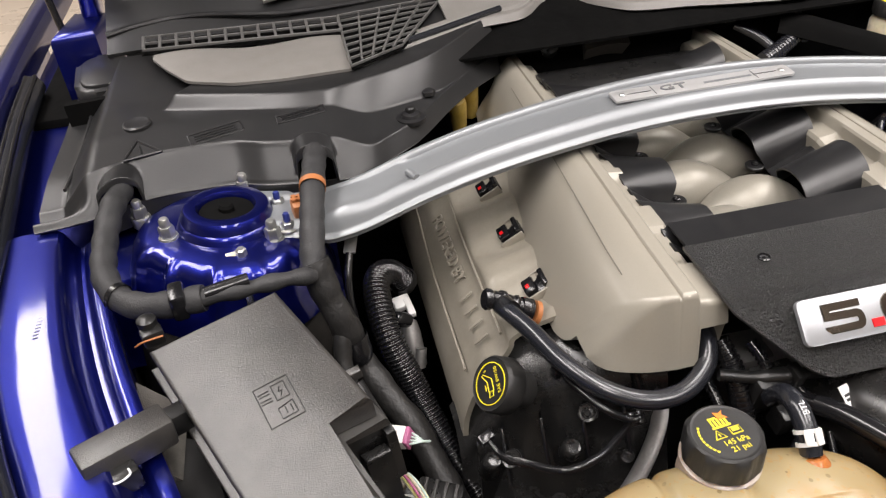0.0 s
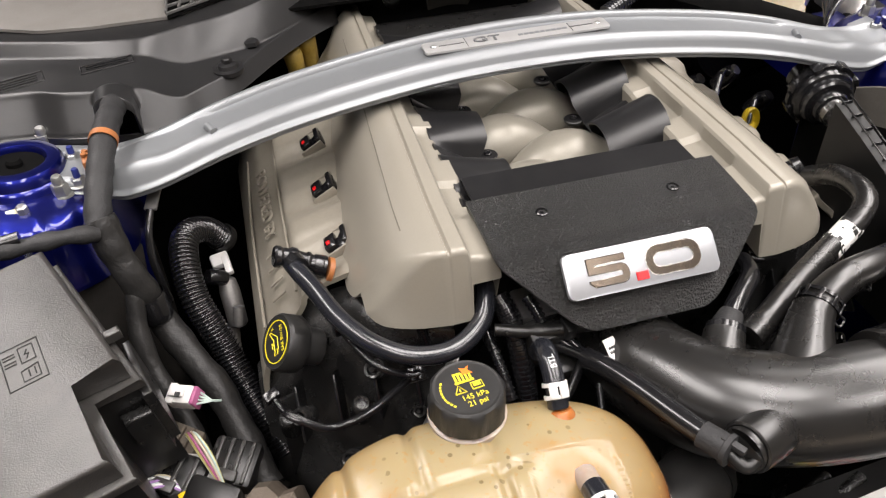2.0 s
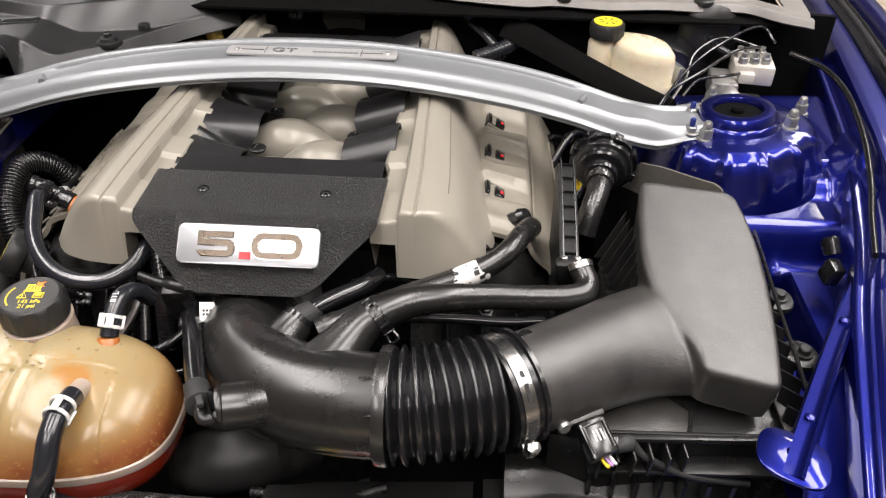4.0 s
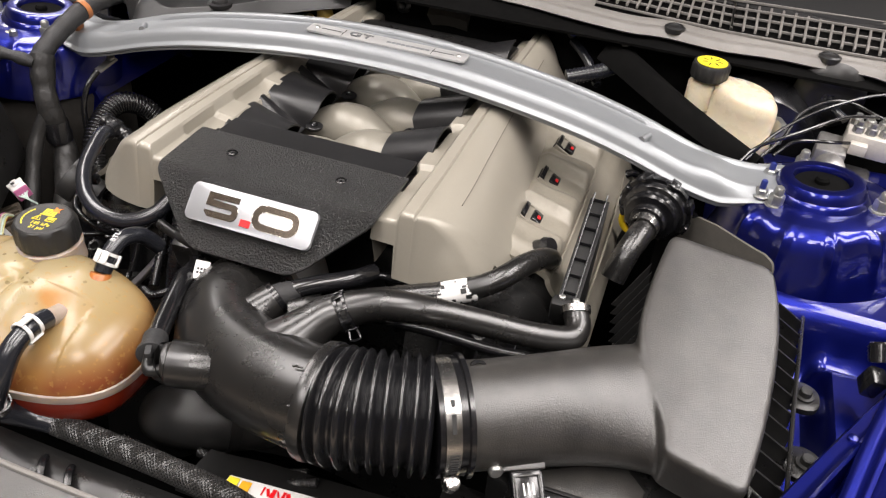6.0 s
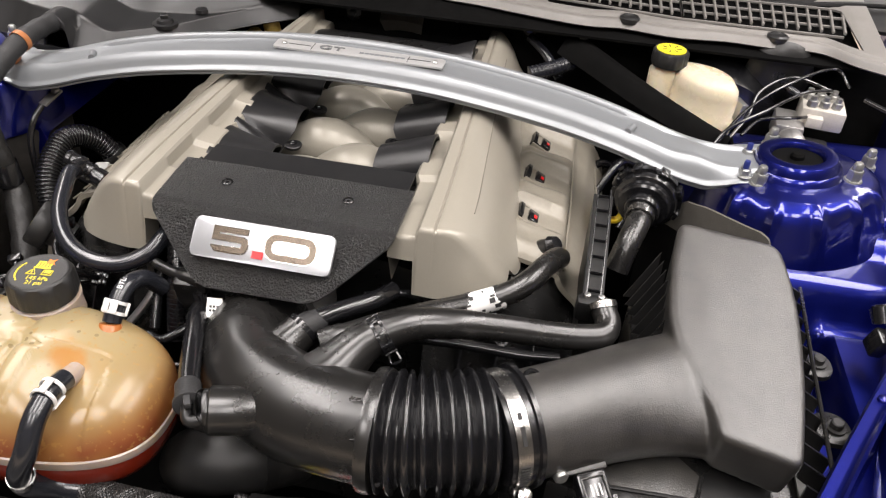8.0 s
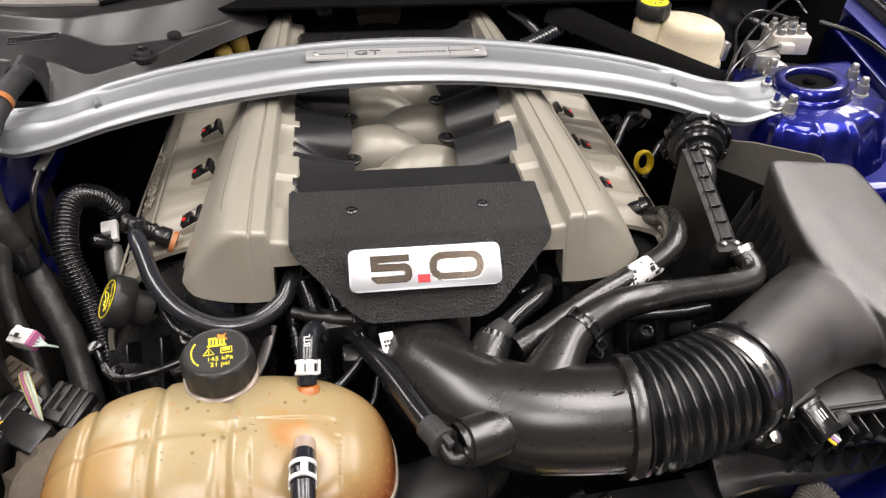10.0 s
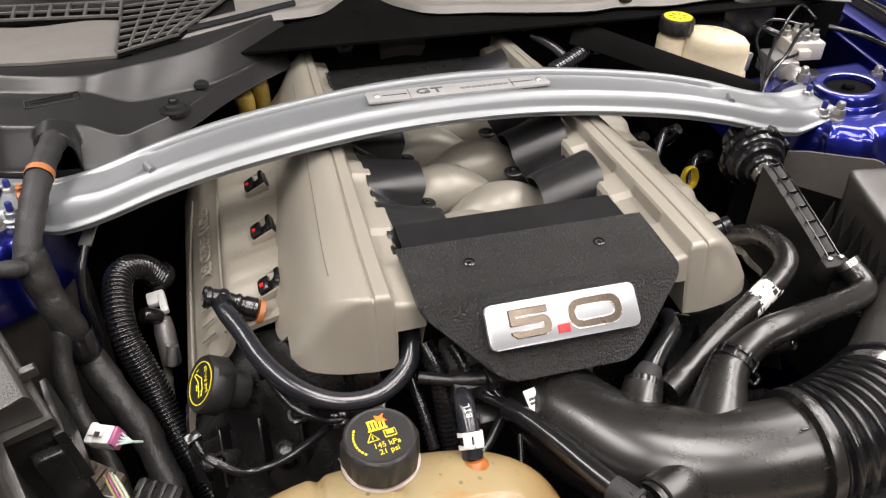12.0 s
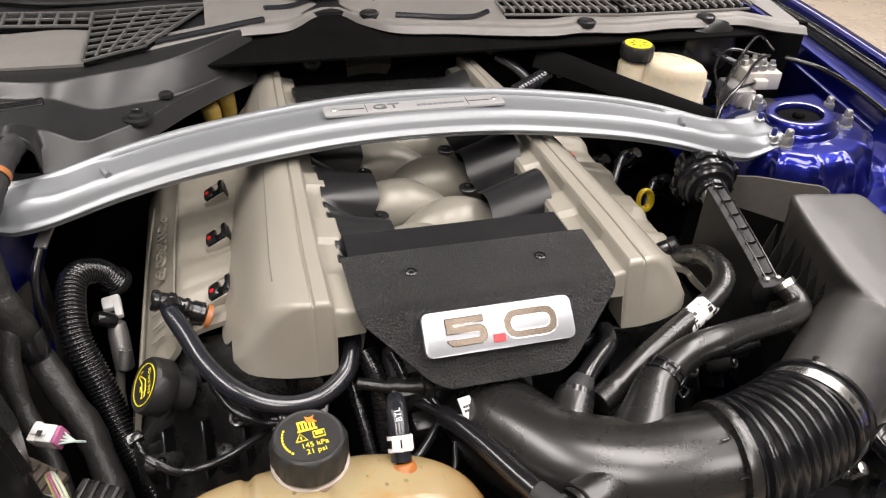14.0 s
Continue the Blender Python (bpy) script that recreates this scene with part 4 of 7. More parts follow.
part("print", joined(tube([CT @ Vector(q) for q in ((-0.0105, -0.004, 0), (-0.0015, -0.004, 0), (-0.006, 0.0038, 0), (-0.0105, -0.004, 0))], 0.0006, 5, 1, smooth=False), box((0.0010, 0.0030, 0.0004), CT @ Matrix.Translation((-0.006, -0.0010, 0.0002)), 0), tube([CT @ Vector(q) for q in ((0.004, -0.0035, 0), (0.013, -0.0035, 0), (0.013, 0.003, 0), (0.004, 0.003, 0), (0.004, -0.0035, 0))], 0.0006, 5, 1, smooth=False), box((0.006, 0.0034, 0.0004), CT @ Matrix.Translation((0.0085, 0.0005, 0.0002)), 0)), "yellow", cap)
part("print", joined(*[box((0.0016, 0.0022, 0.0004), CT @ pose(0, 0, 0, 0, 0, 150 + 9 * k) @ Matrix.Translation((0.0205, 0, 0)), 0) for k in range(9)]), "yellow", cap)


# ---------------------------------------------------------------- air intake
intake = thing("air_intake_tube", (0.10, -0.18, 0.80), "satin black air intake elbow with ribbed bellows", "air intake tube")
AX = [(-0.004, -0.055, 0.838), (-0.006, -0.095, 0.850), (0.004, -0.140, 0.861), (0.032, -0.182, 0.869), (0.075, -0.207, 0.875), (0.120, -0.219, 0.882), (0.160, -0.225, 0.888)]
part("elbow", tube(AX, lambda s: 0.0465 + 0.002 * math.sin(math.pi * s), 40, 10), "satin", intake, angle=60)
part("elbow_seam", tube([(x + 0.0, y - 0.041, z - 0.024) for x, y, z in AX[3:]], 0.0013, 6, 8), "satin", intake)
BEL = [(0.160, -0.225, 0.888), (0.190, -0.223, 0.890), (0.225, -0.214, 0.891), (0.258, -0.203, 0.890)]
part("bellows", corrugated(BEL, 0.0540, 0.0108, 0.0080, 56, soft=True), "gloss", intake, "black ribbed rubber bellows", angle=60)
part("collar", lathe([(0.047, -0.006), (0.0535, -0.005), (0.0545, 0.0), (0.0535, 0.006), (0.047, 0.007)], frame_to((0.158, -0.2255, 0.888), (1, -0.03, 0.03)), 48), "satin", intake)
CL = frame_to((0.262, -0.2015, 0.890), (0.86, 0.50, -0.02), (0, 0, 1))
part("cuff", lathe([(0.046, -0.012), (0.0515, -0.011), (0.0515, 0.013), (0.0545, 0.014), (0.0545, 0.018), (0.046, 0.019)], CL, 48), "gloss", intake)
clamp = part("clamp", lathe([(0.0517, -0.0065), (0.0529, -0.0065), (0.0529, 0.0065), (0.0517, 0.0065)], CL, 64, closed_ends=False), "steel", intake, "bright worm-drive hose clamp")
SC = CL @ pose(0, 0, 0, 0, 0, 118)
part("worm_screw", joined(lathe([(0.0065, -0.011), (0.0065, 0.006), (0.005, 0.007)], SC @ Matrix.Translation((0.0585, -0.008, 0)) @ pose(0, 0, 0, 90, 0, 0), 8), box((0.010, 0.016, 0.012), SC @ Matrix.Translation((0.056, 0.004, 0)), 0.002)), "steel", clamp)
for k in range(9):
    part("slot", box((0.0008, 0.0011, 0.008), CL @ pose(0, 0, 0, 0, 0, 78 + 3.2 * k) @ Matrix.Translation((0.0531, 0, 0)), 0), "groove", clamp)
for k, l in ((30, 0.006), (48, 0.016)):
    part("slot", box((0.0008, l, 0.0035), CL @ pose(0, 0, 0, 0, 0, k) @ Matrix.Translation((0.0531, 0, 0)), 0), "groove", clamp)
part("tab_ring", turned(lathe([(0.0055, 0), (0.0085, 0), (0.0085, 0.003), (0.0055, 0.003), (0.0055, 0)], Matrix(), 24, closed_ends=False), frame_to((0.281, -0.172, 0.928), (0.5, -0.6, 0.7))), "gloss", intake)
# spigots
part("spigot", tube([(0.090, -0.208, 0.880), (0.062, -0.222, 0.884), (0.036, -0.235, 0.890), (0.0145, -0.2425, 0.8925), (0.012, -0.2434, 0.893), (0.0108, -0.2438, 0.893)], lambda s: 0.0215 if s < 0.955 else lerp(0.0215, 0.0175, (s - 0.955) / 0.045), 32, 6), "satin", intake, "short capped spigot")
part("spigot", tube([(0.098, -0.190, 0.893), (0.120, -0.160, 0.912), (0.133, -0.147, 0.918)], lambda s: 0.0185 + 0.014 * (1 - s) ** 1.6, 32, 8), "satin", intake)
part("spigot", tube([(0.034, -0.172, 0.880), (0.048, -0.149, 0.891), (0.058, -0.134, 0.898)], lambda s: 0.0180 + 0.011 * (1 - s) ** 1.6, 32, 8), "satin", intake)
for (x, y, z) in ((0.142, -0.236, 0.934), (0.150, -0.262, 0.915)):
    part("tick", box((0.010, 0.0016, 0.0016), pose(x, y, z, 0, 0, 4), 0.0004), "satin", intake)

throttle = thing("throttle_body", (-0.01, -0.05, 0.78), "dark cast throttle body below the cover panel", "throttle body")
part("housing", joined(lathe([(0.055, -0.02), (0.058, 0.0), (0.058, 0.03), (0.05, 0.035)], frame_to((-0.004, -0.040, 0.838), (0, 1, 0)), 36), box_at(-0.095, -0.045, -0.035, 0.01, 0.80, 0.865, 0.006)), "alu", throttle)

# ---------------------------------------------------------------- air box
airbox = thing("air_filter_box", (0.47, -0.06, 0.76), "black grained plastic air filter box with a ribbed rim", "air filter box")
LID = [(0.413, 0.068, 0.012), (0.519, 0.064, 0.014), (0.5295, 0.010, 0.2), (0.5315, -0.050, 0.2), (0.5270, -0.120, 0.2), (0.5165, -0.190, 0.010), (0.447, -0.178, 0.006), (0.441, -0.152, 0.03), (0.422, -0.118, 0.04), (0.402, -0.070, 0.05), (0.404, 0.0, 0.1)]


def lid_loop():
    """The lid's outline with each corner rounded by its own radius."""
    out, n = [], len(LID)
    for i in range(n):
        p, a, b = (Vector(LID[k % n][:2]) for k in (i, i - 1, i + 1))
        r = LID[i][2]
        da, db = a - p, b - p
        ka, kb = min(r, da.length * 0.45), min(r, db.length * 0.45)
        s, e = p + da.normalized() * ka, p + db.normalized() * kb
        for k in range(7):
            t = k / 6
            out.append((1 - t) ** 2 * s + 2 * t * (1 - t) * p + t * t * e)
    return out


def lid_top(x, y):
    return 0.957 + (y - 0.06) * 0.20 - 0.10 * max(0, x - 0.42) * 0.8


def lid():
    bm = bmesh.new()
    loop = lid_loop()
    rows = []
    cx, cy = 0.468, -0.06
    for inset, dz in ((0.007, -0.105), (0.002, -0.020), (0.0, -0.0050), (0.0012, -0.0016), (0.0042, 0.0)):
        row = []
        for p in loop:
            d = Vector((p.x - cx, p.y - cy, 0))
            q = d * (1 - inset / max(0.04, d.length))
            x, y = cx + q.x, cy + q.y
            rise = 0.052 * min(1.0, max(0.0, (-0.095 - p.y) / 0.055)) if dz < -0.1 else 0.0   # shallower front wall
            row.append(bm.verts.new((x, y, lid_top(x, y) + dz + rise)))
        rows.append(row)
    for a, b in zip(rows, rows[1:]):
        for i in range(len(loop)):
            j = (i + 1) % len(loop)
            bm.faces.new((a[i], a[j], b[j], b[i]))
    mid = [bm.verts.new((lerp(v.co.x, cx, 0.55), lerp(v.co.y, cy, 0.55), lid_top(lerp(v.co.x, cx, 0.55), lerp(v.co.y, cy, 0.55)) + 0.002)) for v in rows[-1]]
    for i in range(len(loop)):
        j = (i + 1) % len(loop)
        bm.faces.new((rows[-1][i], rows[-1][j], mid[j], mid[i]))
    bm.faces.new(mid)
    bm.faces.new(rows[0][::-1])
    return bm




def duct():
    """A round duct that widens sideways into the lid."""
    line = glide([(0.262, -0.2015, 0.890), (0.300, -0.178, 0.886), (0.345, -0.146, 0.880), (0.392, -0.112, 0.875), (0.440, -0.080, 0.868)], 8)
    rings = []
    for i, p in enumerate(line):
        t = i / (len(line) - 1)
        d = (line[min(i + 1, len(line) - 1)] - line[max(i - 1, 0)]).normalized()
        side = d.cross(Vector((0, 0, 1))).normalized()
        up = side.cross(d)
        a, b = lerp(0.0475, 0.052, t) + 0.002 * t, lerp(0.0475, 0.051, t)
        e = 1.0
        flare = 0.050 * max(0.0, (t - 0.30) / 0.70) ** 2.2
        rings.append([p + (a + (flare if math.cos(q) > 0 else 0.0) * math.cos(q) ** 2) * math.copysign(abs(math.cos(q)) ** e, math.cos(q)) * side + b * math.copysign(abs(math.sin(q)) ** e, math.sin(q)) * up for q in (2 * math.pi * k / 48 for k in range(48))])
    return loft(rings)


# lid and duct are one moulding with soft fillets
lid_ob = part("lid", joined(lid(), duct()), "box", airbox, "dark grey fine-grained lid with its duct", angle=60)
fuse_up = lid_ob.modifiers.new("remesh", "REMESH")
fuse_up.mode, fuse_up.voxel_size, fuse_up.use_smooth_shade = "VOXEL", 0.0022, True
soften = lid_ob.modifiers.new("smooth", "SMOOTH")
soften.factor, soften.iterations = 0.5, 14


def tray():
    out = []
    out.append(prism([(0.385, 0.075), (0.545, 0.075), (0.556, 0.02), (0.558, -0.08), (0.545, -0.185), (0.36, -0.215), (0.31, -0.205), (0.36, -0.12), (0.385, -0.06)][::-1], 0.70, 0.838, None, 0.004))
    return joined(*out)


part("tray", tray(), "black", airbox, "black lower tray")
RIM = [(0.573, 0.105), (0.5675, 0.03), (0.562, -0.046), (0.557, -0.131), (0.552, -0.20)]
part("rim", tube([(x, y, 0.868) for x, y in RIM], 0.0022, 8, 6), "satin", airbox)
for k in range(13):
    y = lerp(0.098, -0.195, k / 12)
    xr = soft_table([(-0.20, 0.552), (-0.131, 0.557), (-0.046, 0.562), (0.03, 0.5675), (0.105, 0.573)], y)
    z = 0.866
    part("fin", prism([(-0.030, 0.010), (-0.006, -0.008), (0, -0.008), (0, 0.012), (-0.030, 0.030)][::-1], -0.0011, 0.0011, frame_to((xr, y, z - 0.012), (0, -1, 0), (1, 0, 0))), "black", airbox)
part("rim_web", slab(lambda u, v: (lerp(0.530, soft_table([(-0.20, 0.552), (-0.131, 0.557), (-0.046, 0.562), (0.03, 0.5675), (0.105, 0.573)], lerp(0.105, -0.20, v)), u), lerp(0.105, -0.20, v), 0.848), 2, 20, 0.003), "box", airbox)
for k in range(8):                                   # stiffening fins on the engine side
    y = lerp(0.045, -0.060, k / 7)
    part("fin", prism([(0.0, 0.0), (0.030, 0.0), (0.030, 0.060), (0.006, 0.012)], -0.001, 0.001, frame_to((0.372 + 0.002 * k, y, 0.862), (0, -1, 0.2), (1, 0, 0))), "black", airbox)
for k in range(9):                                   # fins along the front
    x = lerp(0.352, 0.535, k / 8)
    part("fin", prism([(0.0, 0.012), (0.016, 0.012), (0.016, 0.040), (0.0, 0.040)], -0.0022, 0.0022, frame_to((x, -0.206, 0.806), (1, 0, 0), (0, -1, 0)), 0.0006, 1), "black", airbox)
part("rim_shelf", box((0.200, 0.026, 0.005), pose(0.446, -0.214, 0.817, 0, 0, 2), 0.0015), "black", airbox)
part("rim_wall", box((0.200, 0.004, 0.034), pose(0.446, -0.204, 0.832, 0, 0, 2), 0.001), "dim", airbox)
part("front_rim", box((0.215, 0.006, 0.006), pose(0.445, -0.212, 0.850, 0, 0, 3), 0.001), "black", airbox)
for y in (0.002, -0.088):
    ear = part("mounting_ear", prism(rounded(0.036, 0.040, 0.015), 0.842, 0.848, Matrix.Translation((0.576, y, 0.0)), 0.001), "black", airbox)
    part("bolt", lathe([(0.0095, 0.0), (0.0095, 0.0025), (0.0062, 0.003), (0.0062, 0.009), (0.005, 0.010)], Matrix.Translation((0.579, y, 0.848)), 18), "cap", ear)
part("tray_flange", prism([(0.350, -0.190), (0.420, -0.150), (0.446, -0.176), (0.436, -0.206), (0.356, -0.216)][::-1], 0.840, 0.846, None, 0.0012), "box", airbox, "grey flange of the lower tray")
part("flange_rim", tube([(0.356, -0.216, 0.847), (0.400, -0.212, 0.847), (0.436, -0.206, 0.847), (0.446, -0.176, 0.847)], 0.0018, 8, 5), "black", airbox)
for k in range(6):
    part("fin", box((0.0022, 0.026, 0.030), pose(0.352 + 0.016 * k, -0.226 + 0.002 * k, 0.832, 8, 0, 8), 0.0006, 1), "black", airbox)
maf = thing("air_flow_sensor", (0.333, -0.232, 0.85), "black air flow sensor with steel screw and coloured wires", "sensor")
MF = pose(0.333, -0.206, 0.866, 25, 0, 28)
part("plate", joined(box((0.046, 0.010, 0.006), MF @ Matrix.Translation((0.001, -0.002, 0.004)), 0.0015), box((0.026, 0.016, 0.010), MF @ Matrix.Translation((0.008, 0.010, 0.004)), 0.002), box((0.0015, 0.016, 0.014), MF @ Matrix.Translation((0.002, 0.010, 0.004)), 0.0004)), "box", maf)
part("screw_boss", lathe([(0.0062, 0.0), (0.0058, 0.022), (0.0045, 0.023)], MF @ pose(-0.020, -0.002, 0.004, -90, 0, 0), 20), "box", maf)
part("screw", lathe([(0.0066, 0), (0.0066, 0.006), (0.005, 0.008)], MF @ pose(-0.020, -0.002, 0.004, 60, 0, 0), 14), "zinc", maf)
plug = part("plug", joined(box((0.028, 0.036, 0.016), MF @ Matrix.Translation((0.005, -0.026, 0.004)), 0.003), box((0.010, 0.008, 0.006), MF @ Matrix.Translation((0.019, -0.034, 0.006)), 0.0015)), "gloss", maf)
part("plug_rim", tube([MF @ Vector(p) for p in ((-0.006, -0.038, 0.0125), (-0.006, -0.013, 0.0125), (0.015, -0.013, 0.0125), (0.015, -0.038, 0.0125))], 0.0013, 8, 1), "box", plug)
for k in range(3):
    part("small_print", box((0.0014, 0.010, 0.0006), MF @ Matrix.Translation((0.001 + 0.004 * k, -0.024, 0.0122)), 0), "white", plug)
for k, m in enumerate(("yellow_plastic", "violet", "white")):
    part("wire", tube([MF @ Vector((0.001 + 0.004 * k, -0.043, 0.004)), MF @ Vector((0.004 + 0.004 * k, -0.052, 0.004)), (0.360, -0.232, 0.848 + 0.001 * k), (0.366, -0.229, 0.851)], 0.0014, 8, 5), m, maf)
part("taped_lead", tube([(0.358, -0.233, 0.847), (0.366, -0.229, 0.851), (0.376, -0.224, 0.853), (0.384, -0.221, 0.847), (0.400, -0.224, 0.834), (0.440, -0.226, 0.815), (0.500, -0.222, 0.803)], lambda s: 0.0036 + 0.0045 * math.exp(-((s - 0.14) / 0.08) ** 2), 14, 6), "tape", maf, "grey taped wire lead")

SHIELD_TOP = [(0, 0.868), (0.26, 0.893), (0.31, 0.902), (0.36, 0.903), (0.48, 0.909), (0.90, 0.922), (0.97, 0.920), (1, 0.912)]


def shield_line(u, z):
    return (lerp(0.404, 0.527, u), lerp(0.231, 0.119, u) + 0.006 * math.sin(5 * u), z)


heat = thing("heat_shield", (0.465, 0.175, 0.80), "grey-brown felt heat shield behind the air filter box", "heat shield")
part("felt_panel", slab(lambda u, v: shield_line(u, lerp(0.856, table(SHIELD_TOP, u), v)), 40, 6, 0.0035, down=(0.6, 0.75, 0)), "felt", heat, "grey-brown felt upper panel")
# lower half lies in shade, which its near-black colour paints in
part("shaded_lower_half", slab(lambda u, v: shield_line(u, lerp(0.72, 0.8555, v)), 40, 4, 0.0035, down=(0.6, 0.75, 0)), "deep", heat, "lower half of the shield, its shade painted near-black")

# ---------------------------------------------------------------- cowl
FRONT = [(-0.790, 0.290), (-0.729, 0.299), (-0.700, 0.312), (-0.663, 0.326), (-0.617, 0.330), (-0.557, 0.327), (-0.517, 0.312), (-0.438, 0.298), (-0.40, 0.305), (-0.37, 0.328), (-0.325, 0.365), (-0.27, 0.435), (-0.22, 0.490), (-0.17, 0.530)]
RIDGE = [(-0.657, 0.467), (-0.564, 0.436), (-0.479, 0.410), (-0.422, 0.402), (-0.378, 0.405), (-0.330, 0.422), (-0.288, 0.445), (-0.25, 0.478), (-0.17, 0.56)]


def crisp(q):
    """A ramp from 0 to 1 whose ends are only a little rounded."""
    q = max(0.0, min(1.0, q))
    return q if 0.1 < q < 0.9 else (0.5 * q * q / 0.1 + 0.05 * (q / 0.1) if q <= 0.1 else 1 - (0.5 * (1 - q) ** 2 / 0.1 + 0.5 * (1 - q)))


def cowl_z(x, y):
    d = y - smooth_table(FRONT, x)
    right = ease((x + 0.44) / 0.06)
    z = 0.944 + lerp(0.040, 0.022, right) * crisp(d / lerp(0.036, 0.018, right)) + 0.008 * ease((d - 0.02) / 0.09)
    z += (1.007 - z) * crisp((y - smooth_table(RIDGE, x)) / lerp(0.017, 0.034, ease((x + 0.44) / 0.07))) * ease((x + 0.654 - 0.9 * max(0.0, y - 0.453)) / 0.010)
    z -= 0.032 * ease((-0.716 - x) / 0.045) * ease((d - 0.005) / 0.02)
    z -= 0.004 * ease((-0.752 - x) / 0.004) * ease((d - 0.02) / 0.02)
    for xc, zc in ((-0.462, 0.972), (-0.690, 0.960)):       # half-round hoods where the harnesses pass
        w = 0.023 + 0.004 * ease(d / 0.05)
        if abs(x - xc) < w and d < 0.075:
            z = max(z, lerp(0.944, zc + 0.023 * math.sqrt(1 - ((x - xc) / w) ** 2) - 0.030 * ease((d - 0.03) / 0.045), ease((d + 0.004) / 0.006)))
    return z + 0.03 * max(0, y - 0.50)


cowl = thing("cowl_cover", (-0.5, 0.45, 0.95), "weathered black plastic cowl cover with embossed warning sign", "cowl cover")
part("cover", slab(lambda u, v: ((lambda x: (x, lerp(smooth_table(FRONT, x), 0.66, v ** 1.4), cowl_z(x, lerp(smooth_table(FRONT, x), 0.66, v ** 1.4))))(lerp(-0.785, -0.175, u))), 230, 150, 0.003), "cowl", cowl, angle=55)
part("front_skirt", slab(lambda u, v: ((lambda x: (x, smooth_table(FRONT, x) + 0.001, lerp(0.9445, 0.915, v)))(lerp(-0.72, -0.36, u))), 50, 3, 0.003, down=(0, 1, 0)), "cowl", cowl)


def on_cowl(x, y, turn=0.0, lift=0.0006):
    n = Vector((-(cowl_z(x + 0.004, y) - cowl_z(x - 0.004, y)) / 0.008, -(cowl_z(x, y + 0.004) - cowl_z(x, y - 0.004)) / 0.008, 1))
    return frame_to((x, y, cowl_z(x, y) + lift), n, (math.cos(radians(turn)), math.sin(radians(turn)), 0))


# embossed triangle, panels of small print, round plug
tri = [(-0.022, -0.014), (0.022, -0.014), (0.0, 0.022)]
C0 = on_cowl(-0.664, 0.372, 14)
part("warning_sign", joined(*[tube([C0 @ Vector((*tri[i], 0)), C0 @ Vector((*tri[(i + 1) % 3], 0))], 0.0016, 6, 2) for i in range(3)], tube([C0 @ Vector((0, -0.008, 0)), C0 @ Vector((0, 0.008, 0))], 0.0016, 6, 2)), "shield", cowl, "embossed warning triangle")
for (cx, cy, w, h, tr) in ((-0.575, 0.385, 0.066, 0.022, 14), (-0.470, 0.392, 0.060, 0.016, 10)):
    C = on_cowl(cx, cy, tr)
    q = [(-w / 2, -h / 2), (w / 2, -h / 2), (w / 2, h / 2), (-w / 2, h / 2)]
    part("small_print", joined(*[tube([C @ Vector((*q[i], 0)), C @ Vector((*q[(i + 1) % 4], 0))], 0.0011, 5, 2) for i in range(4)], *[box((w * 0.8, 0.0022, 0.0012), C @ Matrix.Translation((0, k * 0.005, 0)), 0) for k in (-1, 0, 1)]), "shield", cowl)
part("plug", lathe([(0.018, -0.004), (0.018, 0.002), (0.0155, 0.0035), (0.012, 0.0030)], Matrix.Translation((-0.672, 0.430, 0.9925)), 28), "cowl", cowl)
vent = part("battery_vent", prism(rounded(0.078, 0.125, 0.030, 6), 0.93, 0.992, pose(-0.746, 0.680, 0, 3, 0, 6), 0.010, 4), "cowl", cowl, "black rounded vent box")
part("vent_lid", prism(rounded(0.060, 0.100, 0.024, 6), 0.991, 0.9965, pose(-0.746, 0.680, 0, 3, 0, 6), 0.003, 3), "cowl", vent)
for k in range(3):
    part("step", tube([(-0.782 + 0.012 * k, 0.335 + 0.01 * k, 0.934 + 0.012 * k), (-0.776 + 0.012 * k, 0.45, 0.938 + 0.012 * k), (-0.772 + 0.010 * k, 0.58, 0.945 + 0.012 * k)], 0.0022, 8, 6), "cowl", cowl)
bolt = part("bolt", lathe([(0.019, -0.003), (0.019, 0.002), (0.013, 0.003), (0.0115, 0.0075), (0.0085, 0.009)], Matrix.Translation((-0.333, 0.385, cowl_z(-0.333, 0.385))), 24), "shield", cowl, "black flanged cowl bolt")
part("bolt_head", lathe([(0.0065, 0.008), (0.0065, 0.014), (0.005, 0.0155)], Matrix.Translation((-0.333, 0.385, cowl_z(-0.333, 0.385))), 6), "shield", bolt)
part("bolt", lathe([(0.011, -0.002), (0.010, 0.003), (0.005, 0.005)], Matrix.Translation((-0.300, 0.440, cowl_z(-0.300, 0.440) + 0.001)), 6), "shield", cowl)

panel = thing("cowl_grille", (0.1, 0.6, 1.0), "faded grey cowl grille below the windscreen", "cowl grille")
LIGHT = [(-0.660, 0.585), (-0.640, 0.545), (-0.610, 0.497), (-0.55, 0.470), (-0.49, 0.462), (-0.395, 0.462)]
part("left_plate", slab(lambda u, v: ((lambda x: (x, lerp(table(LIGHT, x), 0.600 - 0.098 * (x + 0.66), v), 1.0115 + 0.03 * (lerp(table(LIGHT, x), 0.600 - 0.098 * (x + 0.66), v) - 0.46) + 0.003 * math.sin(9 * u) * v))(lerp(-0.660, -0.395, u))), 40, 10, 0.004), "cowl_grey", panel)
